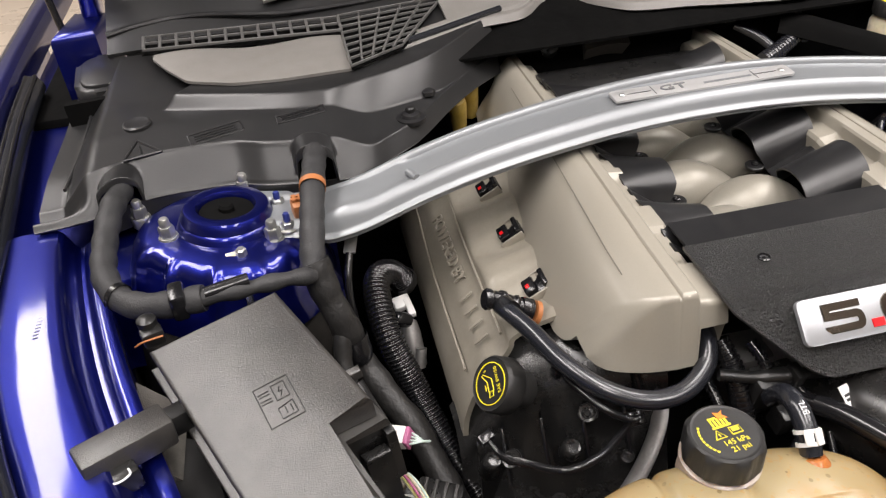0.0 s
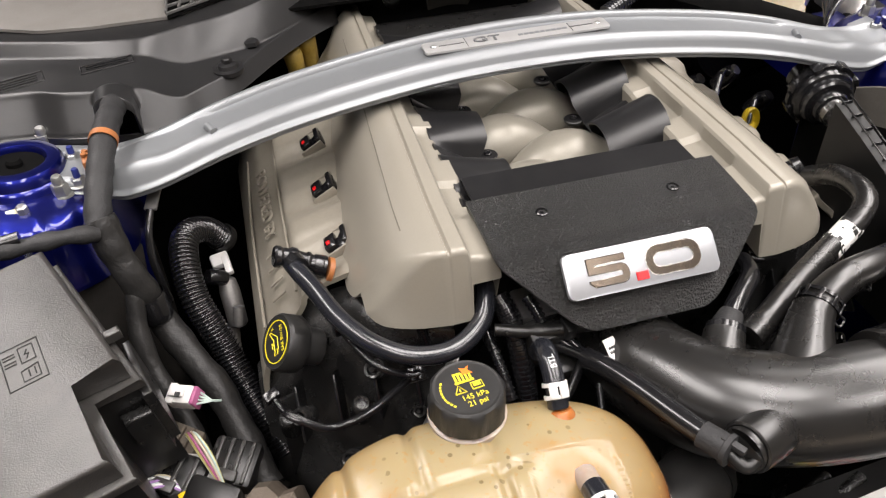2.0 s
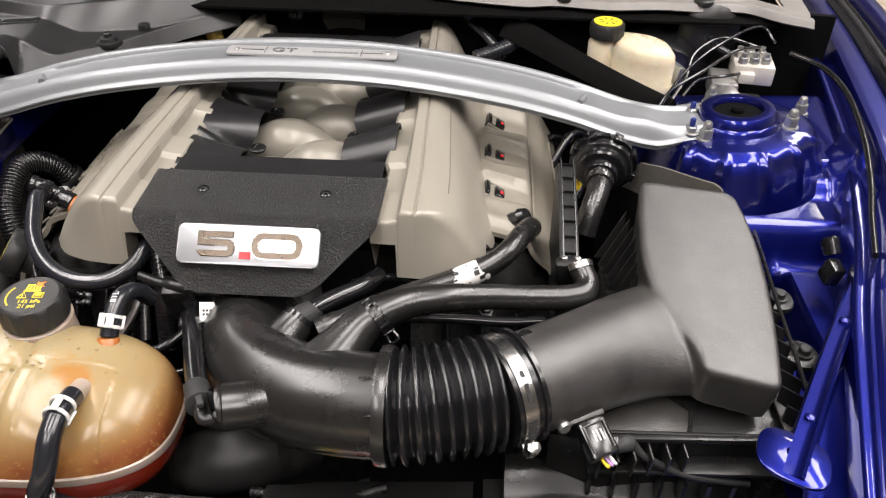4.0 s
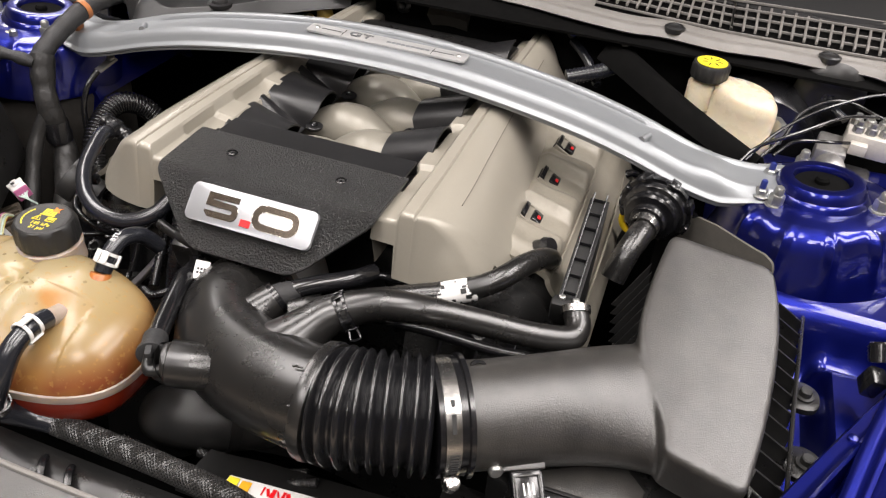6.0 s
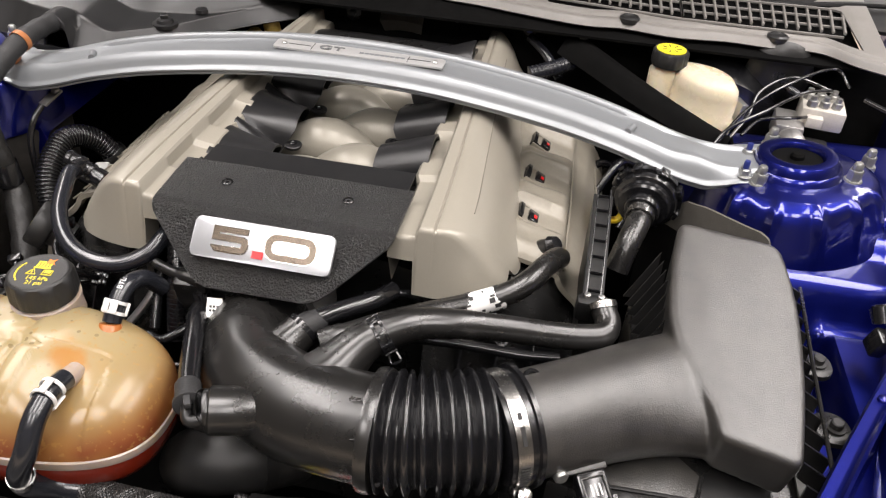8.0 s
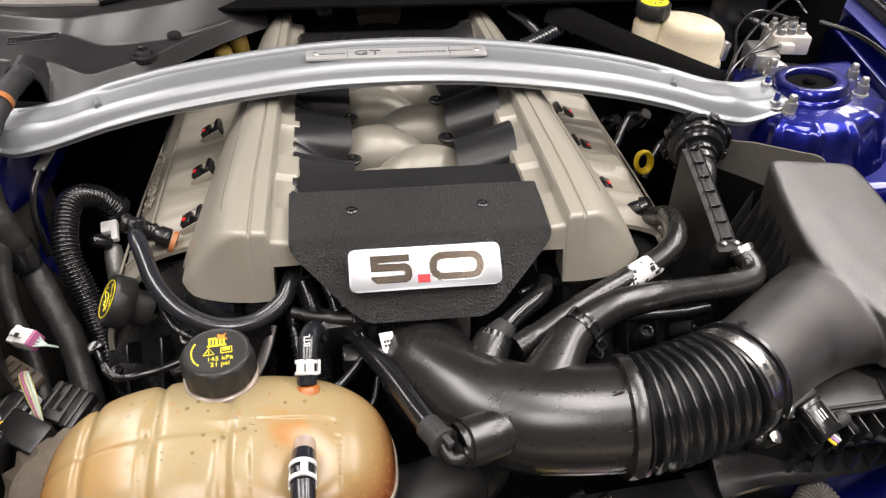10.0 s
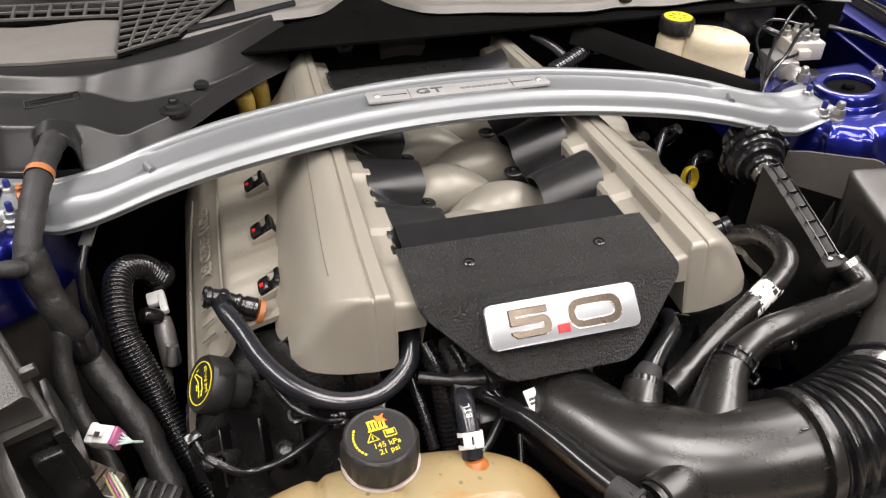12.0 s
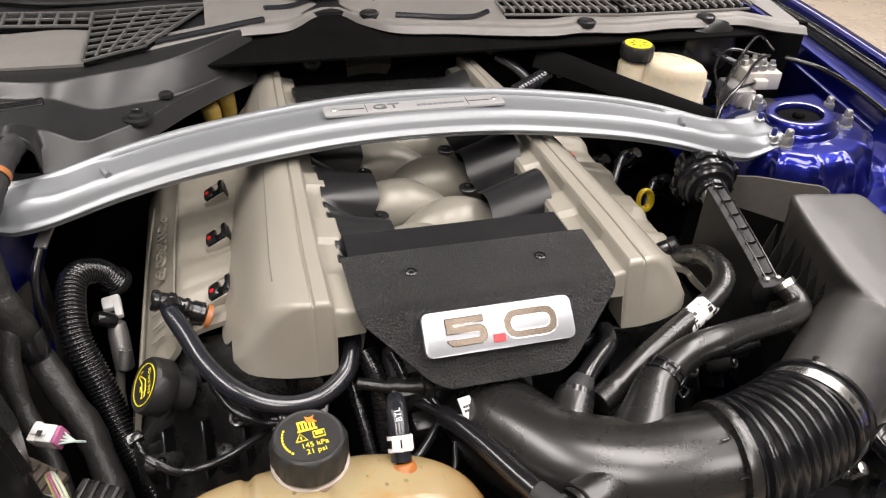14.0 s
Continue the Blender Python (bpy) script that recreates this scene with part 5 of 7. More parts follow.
PF = [(-0.378, 0.467), (-0.32, 0.503), (-0.26, 0.533), (-0.196, 0.564), (-0.119, 0.592), (-0.075, 0.640), (-0.035, 0.652), (0.003, 0.600), (0.042, 0.563), (0.128, 0.547), (0.20, 0.530), (0.29, 0.516), (0.34, 0.523), (0.42, 0.512), (0.50, 0.521), (0.556, 0.518), (0.632, 0.520), (0.677, 0.483), (0.72, 0.46)]


def panel_z(x, d):
    return 0.995 + 0.010 * ease(d / 0.008) + 0.10 * max(0, d - 0.01) + 0.006 * ease((-x - 0.10) / 0.1)


def plate_depth(x):
    """How far back the grey plate runs before a grille opens or the rear plate begins."""
    return 0.022 if x < -0.30 else 0.040


part("main_plate", slab(lambda u, v: ((lambda x: (x, smooth_table(PF, x) + plate_depth(x) * v, panel_z(x, plate_depth(x) * v) - 0.004 * math.exp(-((v - 0.6) / 0.12) ** 2)))(lerp(-0.378, 0.72, u))), 160, 14, 0.004), "cowl_grey", panel, angle=50)
part("rear_plate", slab(lambda u, v: ((lambda x, q: (x, lerp(smooth_table(PF, x) + q, 0.78, v), lerp(panel_z(x, q), 1.040, v)))(lerp(-0.24, 0.72, u), 0.040 if lerp(-0.24, 0.72, u) < 0.225 or lerp(-0.24, 0.72, u) > 0.685 else 0.165)), 120, 6, 0.004), "cowl_grey", panel)
# one long near-black sheet stands in for the shade under the grilles
part("grille_shadow_sheet", slab(lambda u, v: (lerp(-0.67, 0.70, u), lerp(0.50, 0.74, v), 0.985 + 0.02 * v), 20, 6, 0.004), "deep", panel, "near-black sheet painting the shade below the grilles")


def lattice(A, B, C, D, n, k, w=0.0038, t=0.005):
    """Bars both ways over a four-cornered opening."""
    A, B, C, D = (Vector(p) for p in (A, B, C, D))

    def at(u, v):
        return A.lerp(B, u).lerp(D.lerp(C, u), v)
    out = []
    for i in range(n + 1):
        a, b = at(i / n, 0), at(i / n, 1)
        out.append(box((w, (b - a).length, t), frame_to((a + b) / 2, (0, 0, 1), (b - a).cross(Vector((0, 0, 1)))), 0.0006, 1))
    for j in range(k + 1):
        a, b = at(0, j / k), at(1, j / k)
        out.append(box(((b - a).length, w * 0.75, t * 0.8), frame_to((a + b) / 2, (0, 0, 1), b - a), 0.0006, 1))
    return joined(*out)


# thin near-black sheets close under the bars paint the openings' shade
for q in (((-0.395, 0.457), (-0.318, 0.503), (-0.232, 0.660), (-0.395, 0.640)),):
    A, B, C, D = (Vector((*p, 0)) for p in q)
    part("grille_shade_sheet", slab(lambda u, v: (lambda p: (p.x, p.y, cowl_z(p.x, p.y) + 0.0050))(A.lerp(B, u).lerp(D.lerp(C, u), v)), 50, 50, 0.002, down=(0, 0, -1)), "deep", panel, "near-black sheet painting the shade below a grille")
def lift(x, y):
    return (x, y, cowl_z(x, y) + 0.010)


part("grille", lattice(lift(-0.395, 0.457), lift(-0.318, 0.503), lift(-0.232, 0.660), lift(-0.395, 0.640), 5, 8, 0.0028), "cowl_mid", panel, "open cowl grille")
part("grille_shade_sheet", slab(lambda u, v: (lerp(-0.676, -0.395, u), lerp(0.602 - 0.028 * u, 0.655 - 0.024 * u, v), 1.0170), 6, 3, 0.002, down=(0, 0, -1)), "deep", panel, "near-black sheet painting the shade below a grille")
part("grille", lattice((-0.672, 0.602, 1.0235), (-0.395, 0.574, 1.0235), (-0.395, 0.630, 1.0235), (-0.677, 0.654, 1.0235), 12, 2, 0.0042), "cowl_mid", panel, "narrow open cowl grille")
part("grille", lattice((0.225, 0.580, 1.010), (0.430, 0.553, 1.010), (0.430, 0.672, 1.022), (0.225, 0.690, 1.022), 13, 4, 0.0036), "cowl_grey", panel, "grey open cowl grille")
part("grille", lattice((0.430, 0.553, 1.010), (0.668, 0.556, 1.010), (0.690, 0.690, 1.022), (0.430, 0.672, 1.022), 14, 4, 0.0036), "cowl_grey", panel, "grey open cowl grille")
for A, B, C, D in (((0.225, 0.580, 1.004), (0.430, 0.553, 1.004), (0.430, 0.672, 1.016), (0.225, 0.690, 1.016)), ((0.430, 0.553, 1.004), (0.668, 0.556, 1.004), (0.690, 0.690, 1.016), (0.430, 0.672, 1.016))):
    part("grille_shade_sheet", slab(lambda u, v: Vector(A).lerp(Vector(B), u).lerp(Vector(D).lerp(Vector(C), u), v), 4, 4, 0.002, down=(0, 0, -1)), "deep", panel, "near-black sheet painting the shade below a grille")
for (x, dy) in ((0.012, 0.030), (0.352, 0.016), (0.570, 0.016)):
    y = smooth_table(PF, x) + dy
    z = panel_z(x, dy)
    c = part("clip", lathe([(0.0155, -0.004), (0.0155, 0.003), (0.012, 0.005), (0.011, 0.003), (0.004, 0.004)], Matrix.Translation((x, y, z)), 24), "cowl", panel, "round push clip")
for pts in (((-0.31, 0.522), (-0.25, 0.550), (-0.19, 0.580), (-0.155, 0.600)), ((-0.150, 0.640), (-0.11, 0.655), (-0.07, 0.690), (-0.02, 0.705), (0.03, 0.660)), ((0.05, 0.600), (0.12, 0.582), (0.17, 0.576), (0.20, 0.590))):
    part("rubber_strip", tube([(x, y, panel_z(x, y - smooth_table(PF, x)) + 0.003) for x, y in pts], 0.0048, 8, 8), "rubber", panel)
screen = thing("windscreen_trim", (0, 0.7, 0.99), "black moulded trim at the foot of the windscreen", "windscreen trim")
part("panel", slab(lambda u, v: (lerp(-0.735, 0.80, u), lerp(0.648 + 0.040 * ease((0.29 - u) / 0.06), 0.84, v) - 0.03 * (2 * u - 1) ** 2, lerp(1.004, 1.085, v ** 1.3) + 0.010 * math.sin(9 * u + 1.0) * math.sin(math.pi * v)), 60, 16, 0.006), "cowl", screen)
part("lip", tube([(lerp(-0.735, 0.80, k / 30), 0.690 + 0.03 * ease((9 - k) / 3) - 0.03 * (2 * k / 30 - 1) ** 2 + 0.014 * math.sin(k * 0.9), 1.022 + 0.006 * math.sin(k * 0.7)) for k in range(31)], 0.005, 8, 3), "shield", screen)
part("pale_wing", slab(lambda u, v: (lerp(-0.50, 0.06, u), lerp(0.705 + 0.03 * math.sin(5 * u), 0.80, v), lerp(1.036, 1.072, v) + 0.006 * math.sin(6 * u)), 30, 8, 0.004), "cowl_grey", screen, "faded grey trim wing")
part("hinge_slab", box_at(-0.87, -0.70, 0.64, 0.98, 0.90, 0.925, 0.004), "deep", screen, "near-black slab under the bonnet hinge")
glass = solid("windscreen", slab(lambda u, v: (lerp(-0.80, 0.78, u), 0.835 + 0.5 * v, 1.085 + 0.33 * v), 8, 4, 0.006), "glass_black", "dark glossy windscreen glass above the cowl", "windscreen")

# firewall fittings
for (x, z, m_) in ((0.084, 0.973, "black"), (0.203, 0.966, "stud_blue"), (-0.09, 0.955, "black")):
    b = thing("firewall_bolt", (x, 0.552, z - 0.012), "dark bolt on the black firewall", "bolt", "firewall bolts")
    part("washer", lathe([(0.013, 0), (0.013, 0.003), (0.009, 0.005)], frame_to((x, 0.558, z), (0, -1, 0.1)), 20), "black", b)
    part("head", lathe([(0.0065, 0.004), (0.0065, 0.012), (0.005, 0.013)], frame_to((x, 0.558, z), (0, -1, 0.1)), 6), m_, b)
for (x, y, z, h) in ((-0.222, 0.535, 0.905, 0.036), (-0.245, 0.515, 0.895, 0.030)):
    solid("rubber_plug", lathe([(0.011, -0.03), (0.013, 0), (0.014, h * 0.6), (0.012, h * 0.9), (0.008, h)], frame_to((x, y, z), (-0.1, -0.3, 1)), 20), "ochre", "dusty ochre plug behind the engine", "plug")
solid("coolant_pipe", tube([(0.205, 0.545, 0.955), (0.235, 0.520, 0.940), (0.262, 0.490, 0.915)], 0.008, 12, 5), "rubber", "black rubber pipe at the firewall", "pipe")
pp = thing("heater_hose", (0.28, 0.50, 0.90), "black ribbed heater hose with a metal end", "hose")
part("hose", corrugated([(0.215, 0.470, 0.925), (0.262, 0.490, 0.937), (0.300, 0.510, 0.950)], 0.0125, 0.006, 0.0012, 18), "rubber", pp)
part("fitting", tube([(0.300, 0.500, 0.935), (0.312, 0.520, 0.945)], 0.0065, 10, 3), "zinc", pp)
stp = thing("cross_strap", (0.39, 0.44, 0.90), "black diagonal strap beside the brake fluid reservoir", "strap")
def strap_at(u, v):
    """The strap narrows and hangs in a slight arc towards the strut tower."""
    w = lerp(1.0, 0.50, u ** 0.7) * (v - 0.5)
    return (lerp(0.272, 0.505, u) + 0.042 * w, lerp(0.530, 0.345, u) + 0.058 * w - 0.018 * math.sin(math.pi * u), 0.976 - 0.050 * u ** 1.15 - 0.024 * (2 * v - 1) ** 2)


part("band", slab(strap_at, 30, 12, 0.006), "deep", stp)
part("bead", tube([Vector(strap_at(q, 0.93)) + Vector((0, 0, 0.002)) for q in (0.0, 0.2, 0.4, 0.6, 0.8, 1.0)], 0.0018, 8, 4), "gloss", stp)
part("bolt", lathe([(0.008, -0.004), (0.008, 0.003), (0.006, 0.004)], Matrix.Translation((0.288, 0.517, 0.978)), 6), "black", stp)
solid("heater_box", slab(lambda u, v: (lerp(-0.04, 0.03, u), lerp(0.535, 0.56, v), 0.955 + 0.02 * v + 0.004 * math.sin(3 * u)), 8, 4, 0.03), "felt", "grey felt pad at the firewall", "pad")

# ---------------------------------------------------------------- brake fluid reservoir and brake hydraulics
br = thing("brake_fluid_reservoir", (0.465, 0.45, 0.86), "cream translucent brake fluid reservoir with a black cap", "brake fluid reservoir")


def br_ring(z, a, b, dx=0.0, dy=0.0):
    return [Vector((0.470 + dx + a * math.copysign(abs(math.cos(t)) ** 0.8, math.cos(t)) * 0.93 - b * 0.25 * math.sin(t), 0.452 + dy + b * math.copysign(abs(math.sin(t)) ** 0.8, math.sin(t)) - a * 0.25 * math.cos(t), z)) for t in (2 * math.pi * k / 40 for k in range(40))]


part("body", loft([br_ring(0.850, 0.030, 0.030, 0.01, -0.015), br_ring(0.885, 0.040, 0.038, 0.006, -0.008), br_ring(0.905, 0.045, 0.041, 0.004, -0.005), br_ring(0.908, 0.050, 0.045, 0.002), br_ring(0.917, 0.050, 0.045), br_ring(0.920, 0.047, 0.043), br_ring(0.948, 0.048, 0.044), br_ring(0.961, 0.046, 0.042), br_ring(0.969, 0.039, 0.036), br_ring(0.972, 0.026, 0.024)]), "cream", br, angle=60)
part("neck", lathe([(0.022, -0.045), (0.0225, -0.01), (0.019, -0.004), (0.019, 0.008)], Matrix.Translation((0.413, 0.476, 0.968)), 28), "cream", br)
bc = part("cap", lathe([(0.0250, -0.002), (0.0262, 0.002), (0.0262, 0.017), (0.0245, 0.020), (0.0225, 0.0205)], Matrix.Translation((0.416, 0.474, 0.970)), 72, wave=lambda a, i: 1 + (0.02 * math.copysign(1, math.sin(18 * a)) if i in (1, 2) else 0)), "cap", br, "black ribbed cap with a yellow disc")
part("disc", lathe([(0.0215, 0.0), (0.0215, 0.0008), (0.001, 0.001)], Matrix.Translation((0.416, 0.474, 0.9906)), 32), "yellow", bc, "yellow printed disc")
for k in range(7):
    a = 2 * math.pi * k / 7
    part("print", box((0.007, 0.0016, 0.0005), Matrix.Translation((0.416, 0.474, 0.9918)) @ pose(0, 0, 0, 0, 0, 51 * k) @ Matrix.Translation((0.011, 0, 0)), 0), "ink", bc)
part("bracket", joined(box((0.012, 0.03, 0.03), pose(0.524, 0.440, 0.925, 0, 10, 20), 0.003), box((0.03, 0.012, 0.012), pose(0.522, 0.450, 0.905, 0, 0, 20), 0.003)), "zinc", br)
booster = solid("brake_booster", lathe([(0.02, -0.04), (0.10, -0.03), (0.115, 0.0), (0.115, 0.05)], frame_to((0.50, 0.53, 0.85), (0, 1, 0.1)), 48), "gloss", "glossy black brake booster drum", "brake booster")
absu = thing("brake_control_unit", (0.64, 0.46, 0.86), "dull aluminium brake control block with steel pipes", "brake control unit")
part("block", joined(box((0.060, 0.056, 0.030), pose(0.644, 0.462, 0.928, 0, 0, -8), 0.003), box((0.022, 0.014, 0.016), pose(0.628, 0.428, 0.928, 0, 0, -8), 0.002)), "cast_light", absu)
part("motor", joined(box((0.040, 0.064, 0.034), pose(0.600, 0.446, 0.905, 0, 0, -8), 0.004), lathe([(0.020, 0), (0.020, 0.030), (0.017, 0.034)], frame_to((0.600, 0.415, 0.900), (0, -1, 0.1)), 28)), "alu", absu, "dull grey pump motor")
for i in range(3):
    for j in range(2):
        part("fitting", lathe([(0.0075, 0), (0.0075, 0.010), (0.0045, 0.011), (0.0045, 0.017)], Matrix.Translation((0.624 + 0.017 * i, 0.448 + 0.026 * j, 0.942)), 6), "zinc", absu)
part("control_box", box((0.07, 0.05, 0.045), pose(0.615, 0.400, 0.885, 0, 0, -8), 0.006), "black", absu)
for k, pts in enumerate((((0.478, 0.318, 0.925), (0.497, 0.336, 0.945), (0.542, 0.365, 0.962), (0.596, 0.412, 0.975), (0.640, 0.440, 0.972)), ((0.485, 0.330, 0.925), (0.52, 0.375, 0.955), (0.574, 0.425, 0.978), (0.650, 0.490, 0.985), (0.675, 0.475, 0.965)),
                         ((0.52, 0.36, 0.925), (0.545, 0.385, 0.94), (0.59, 0.40, 0.942), (0.615, 0.425, 0.935)), ((0.50, 0.345, 0.92), (0.53, 0.40, 0.935), (0.55, 0.45, 0.955), (0.60, 0.49, 0.965), (0.66, 0.475, 0.955)))):
    part("brake_pipe", tube(pts, 0.0024, 8, 8), "gloss", absu)
solid("wiper_motor_cover", lathe([(0.045, 0), (0.05, -0.01), (0.04, -0.02), (0.02, -0.024)], frame_to((0.585, 0.535, 0.955), (0, 1, 0)), 36), "black", "round black rubber cover on the firewall", "cover")
solid("grommet_cable", tube([(0.585, 0.52, 0.955), (0.595, 0.49, 0.95), (0.610, 0.475, 0.945)], 0.006, 10, 5), "rubber", "short black cable with a grommet", "cable")

# ---------------------------------------------------------------- fuse box
E1, E2 = Vector((-0.953, -0.302, 0)), Vector((0.302, -0.953, 0))
FB0 = Vector((-0.519, 0.087, 0.962))
FBX = Vector((E1.x, E1.y, -0.11)).normalized()
FBY = Vector((E2.x, E2.y, -0.115))
FBZ = FBY.cross(FBX).normalized() if FBY.cross(FBX).z > 0 else FBX.cross(FBY).normalized()
FBY = FBZ.cross(FBX) if FBZ.cross(FBX).dot(E2) > 0 else FBX.cross(FBZ)
FBM = Matrix((FBX, FBY, FBZ)).transposed().to_4x4()
FBM.translation = FB0


def fb(poly, z0, z1, bevel=0.0):
    bm = prism(poly, z0, z1, None, bevel, 3)
    bm.transform(FBM)
    return bm


fuse = thing("fuse_box", (-0.54, -0.03, 0.80), "dark grey grained fuse box with an embossed lid symbol", "fuse box")
LIDP = [(0, 0), (0.124, 0.0), (0.0945, 0.240), (0.0115, 0.243), (0.022, 0.158), (-0.022, 0.161)]
part("lid", fb(LIDP, -0.026, 0.0, 0.004), "box", fuse, "dark grey grained lid with a notched corner", angle=50)
part("lid_rim", fb([(-0.004, -0.004), (0.131, -0.004), (0.101, 0.247), (0.003, 0.250), (0.0135, 0.166), (-0.029, 0.169)], -0.036, -0.027, 0.002), "box", fuse, "dark grey rim below the lid")
part("body", fb([(0.001, 0.002), (0.126, 0.002), (0.097, 0.242), (0.007, 0.245), (0.017, 0.162), (-0.025, 0.164)], -0.17, -0.037, 0.003), "black", fuse, "black lower half")
part("front_web", fb([(-0.031, 0.110), (-0.024, 0.110), (-0.022, 0.174), (-0.031, 0.174)], -0.115, -0.040, 0.002), "black", fuse)
part("front_web", fb([(-0.024, 0.166), (0.004, 0.164), (0.002, 0.176), (-0.022, 0.178)], -0.125, -0.060, 0.003), "black", fuse)
part("side_tab", fb([(-0.030, 0.112), (-0.016, 0.112), (-0.016, 0.120), (-0.030, 0.120)], -0.024, -0.014, 0.002), "box", fuse)
part("side_tab", fb([(-0.012, 0.060), (-0.006, 0.060), (-0.014, 0.108), (-0.020, 0.108)], -0.075, -0.036, 0.002), "dim", fuse)


def fb_line(pts, r=0.0006):
    return tube([FBM @ Vector((0.0440 + 0.80 * (a - 0.043), 0.1190 + 0.80 * (b - 0.1025), 0.0002)) for a, b in pts], r, 5, 2, smooth=False)


ic = [(0.024, 0.075), (0.062, 0.075), (0.062, 0.130), (0.024, 0.130)]
SYM = [ic + ic[:1], [(0.030, 0.080), (0.044, 0.080), (0.044, 0.101), (0.030, 0.101), (0.030, 0.080)], [(0.048, 0.084), (0.060, 0.084)], [(0.048, 0.088), (0.060, 0.088)], [(0.048, 0.094), (0.060, 0.094)], [(0.048, 0.098), (0.060, 0.098)],
       [(0.030, 0.108), (0.030, 0.125), (0.047, 0.125), (0.047, 0.111), (0.030, 0.108)], [(0.034, 0.112), (0.034, 0.121)], [(0.040, 0.112), (0.040, 0.121)], [(0.036, 0.085), (0.039, 0.091), (0.035, 0.091), (0.038, 0.097)]]
part("symbol", joined(*[fb_line(s) for s in SYM]), "groove", fuse, "embossed fuse symbol")
rel = thing("relay_bracket", (-0.67, 0.0, 0.86), "grey plastic relay bracket with a small plug", "relay bracket")
part("bar", box((0.076, 0.032, 0.026), pose(-0.651, -0.041, 0.931, -4, 3, 29), 0.003), "box", rel)
part("arm", box((0.040, 0.020, 0.022), pose(-0.618, -0.016, 0.922, -4, 3, 29), 0.003), "black", rel)
part("plug", joined(box((0.030, 0.020, 0.022), pose(-0.655, -0.066, 0.920, 0, 0, 29), 0.003)), "black", rel)
part("plug_rim", tube([pose(-0.655, -0.066, 0.920, 0, 0, 29) @ Vector(p) for p in ((-0.008, -0.004, 0.011), (-0.007, -0.010, 0.011), (0.0, -0.012, 0.011), (0.007, -0.010, 0.011), (0.008, -0.004, 0.011))], 0.0010, 6, 5), "pale_print", rel)
part("bracket_leg", prism([(-0.640, 0.02), (-0.600, 0.0), (-0.560, -0.16), (-0.60, -0.16), (-0.635, -0.03)][::-1], 0.80, 0.872, None, 0.003), "black", rel)
bk = solid("tray_edge", slab(lambda u, v: (lerp(-0.668, -0.620, u), lerp(0.075, -0.01, v) - 0.03 * u, 0.893 - 0.02 * u), 6, 6, 0.003), "felt", "thin grey-brown plastic tray edge beside the fuse box", "tray")
wp = thing("warning_plug", (-0.636, 0.064, 0.93), "small black plug with orange-white wire", "plug")
part("body", joined(box((0.020, 0.016, 0.016), pose(-0.634, 0.070, 0.949, 0, 0, 20), 0.003), lathe([(0.009, 0), (0.009, 0.008), (0.006, 0.010)], Matrix.Translation((-0.637, 0.078, 0.955)), 18)), "black", wp)
part("wire", tube([(-0.650, 0.063, 0.945), (-0.640, 0.058, 0.953), (-0.622, 0.060, 0.955)], 0.0010, 6, 5), "copper", wp)

# ---------------------------------------------------------------- harness on the passenger side
h1 = thing("wrapped_harness", (-0.62, 0.18, 0.92), "thick dark grey tape-wrapped cable harness round the strut tower", "cable harness")
part("loom", tube([(-0.688, 0.330, 0.962), (-0.694, 0.285, 0.962), (-0.698, 0.242, 0.952), (-0.692, 0.180, 0.946), (-0.668, 0.138, 0.941), (-0.631, 0.124, 0.940), (-0.590, 0.119, 0.944)], lambda s: 0.0135 + 0.0008 * math.sin(60 * s), 18, 10), "tape", h1)
part("branch", tube([(-0.600, 0.119, 0.944), (-0.570, 0.117, 0.946), (-0.541, 0.122, 0.944), (-0.505, 0.130, 0.940), (-0.482, 0.140, 0.930)], lambda s: 0.0085 + 0.0012 * math.sin(23 * s), 14, 8), "tape", h1)
part("clip", box((0.016, 0.030, 0.030), pose(-0.615, 0.121, 0.944, 0, 0, 8), 0.004), "gloss", h1)
part("tie", lathe([(0.0142, -0.003), (0.0150, -0.003), (0.0150, 0.003), (0.0142, 0.003)], frame_to((-0.676, 0.147, 0.9425), (0.7, -0.7, -0.1)), 24, closed_ends=False), "gloss", h1)
part("sleeve", tube([(-0.588, 0.117, 0.950), (-0.545, 0.124, 0.953)], 0.007, 12, 3), "gloss", h1)
h2 = thing("wrapped_harness", (-0.46, 0.2, 0.75), "dark grey tape-wrapped harness with an orange band", "cable harness")
part("loom", tube([(-0.459, 0.330, 0.975), (-0.461, 0.300, 0.982), (-0.469, 0.240, 0.977), (-0.478, 0.181, 0.952), (-0.483, 0.150, 0.930)], lambda s: 0.0135 + 0.0006 * math.sin(50 * s), 18, 10), "tape", h2)
part("orange_band", lathe([(0.0143, -0.004), (0.0149, -0.004), (0.0149, 0.004), (0.0143, 0.004)], frame_to((-0.469, 0.240, 0.977), (-0.13, -1, -0.18)), 28, closed_ends=False), "copper", h2, "orange tape band")
part("lower_loom", tube([(-0.481, 0.158, 0.936), (-0.474, 0.142, 0.905), (-0.464, 0.130, 0.875), (-0.455, 0.128, 0.835), (-0.448, 0.125, 0.805), (-0.428, 0.095, 0.780), (-0.405, 0.060, 0.755), (-0.385, 0.01, 0.72), (-0.37, -0.03, 0.69)], lambda s: 0.0160 + 0.0009 * math.sin(31 * s) + 0.0004 * math.sin(83 * s), 22, 14), "tape_dark", h2, "creased tape-wrapped branch")
part("branch", tube([(-0.462, 0.130, 0.87), (-0.470, 0.100, 0.83), (-0.462, 0.070, 0.79), (-0.440, 0.03, 0.75), (-0.42, -0.02, 0.71)], lambda s: 0.0105 + 0.0006 * math.sin(27 * s), 18, 12), "tape_dark", h2)
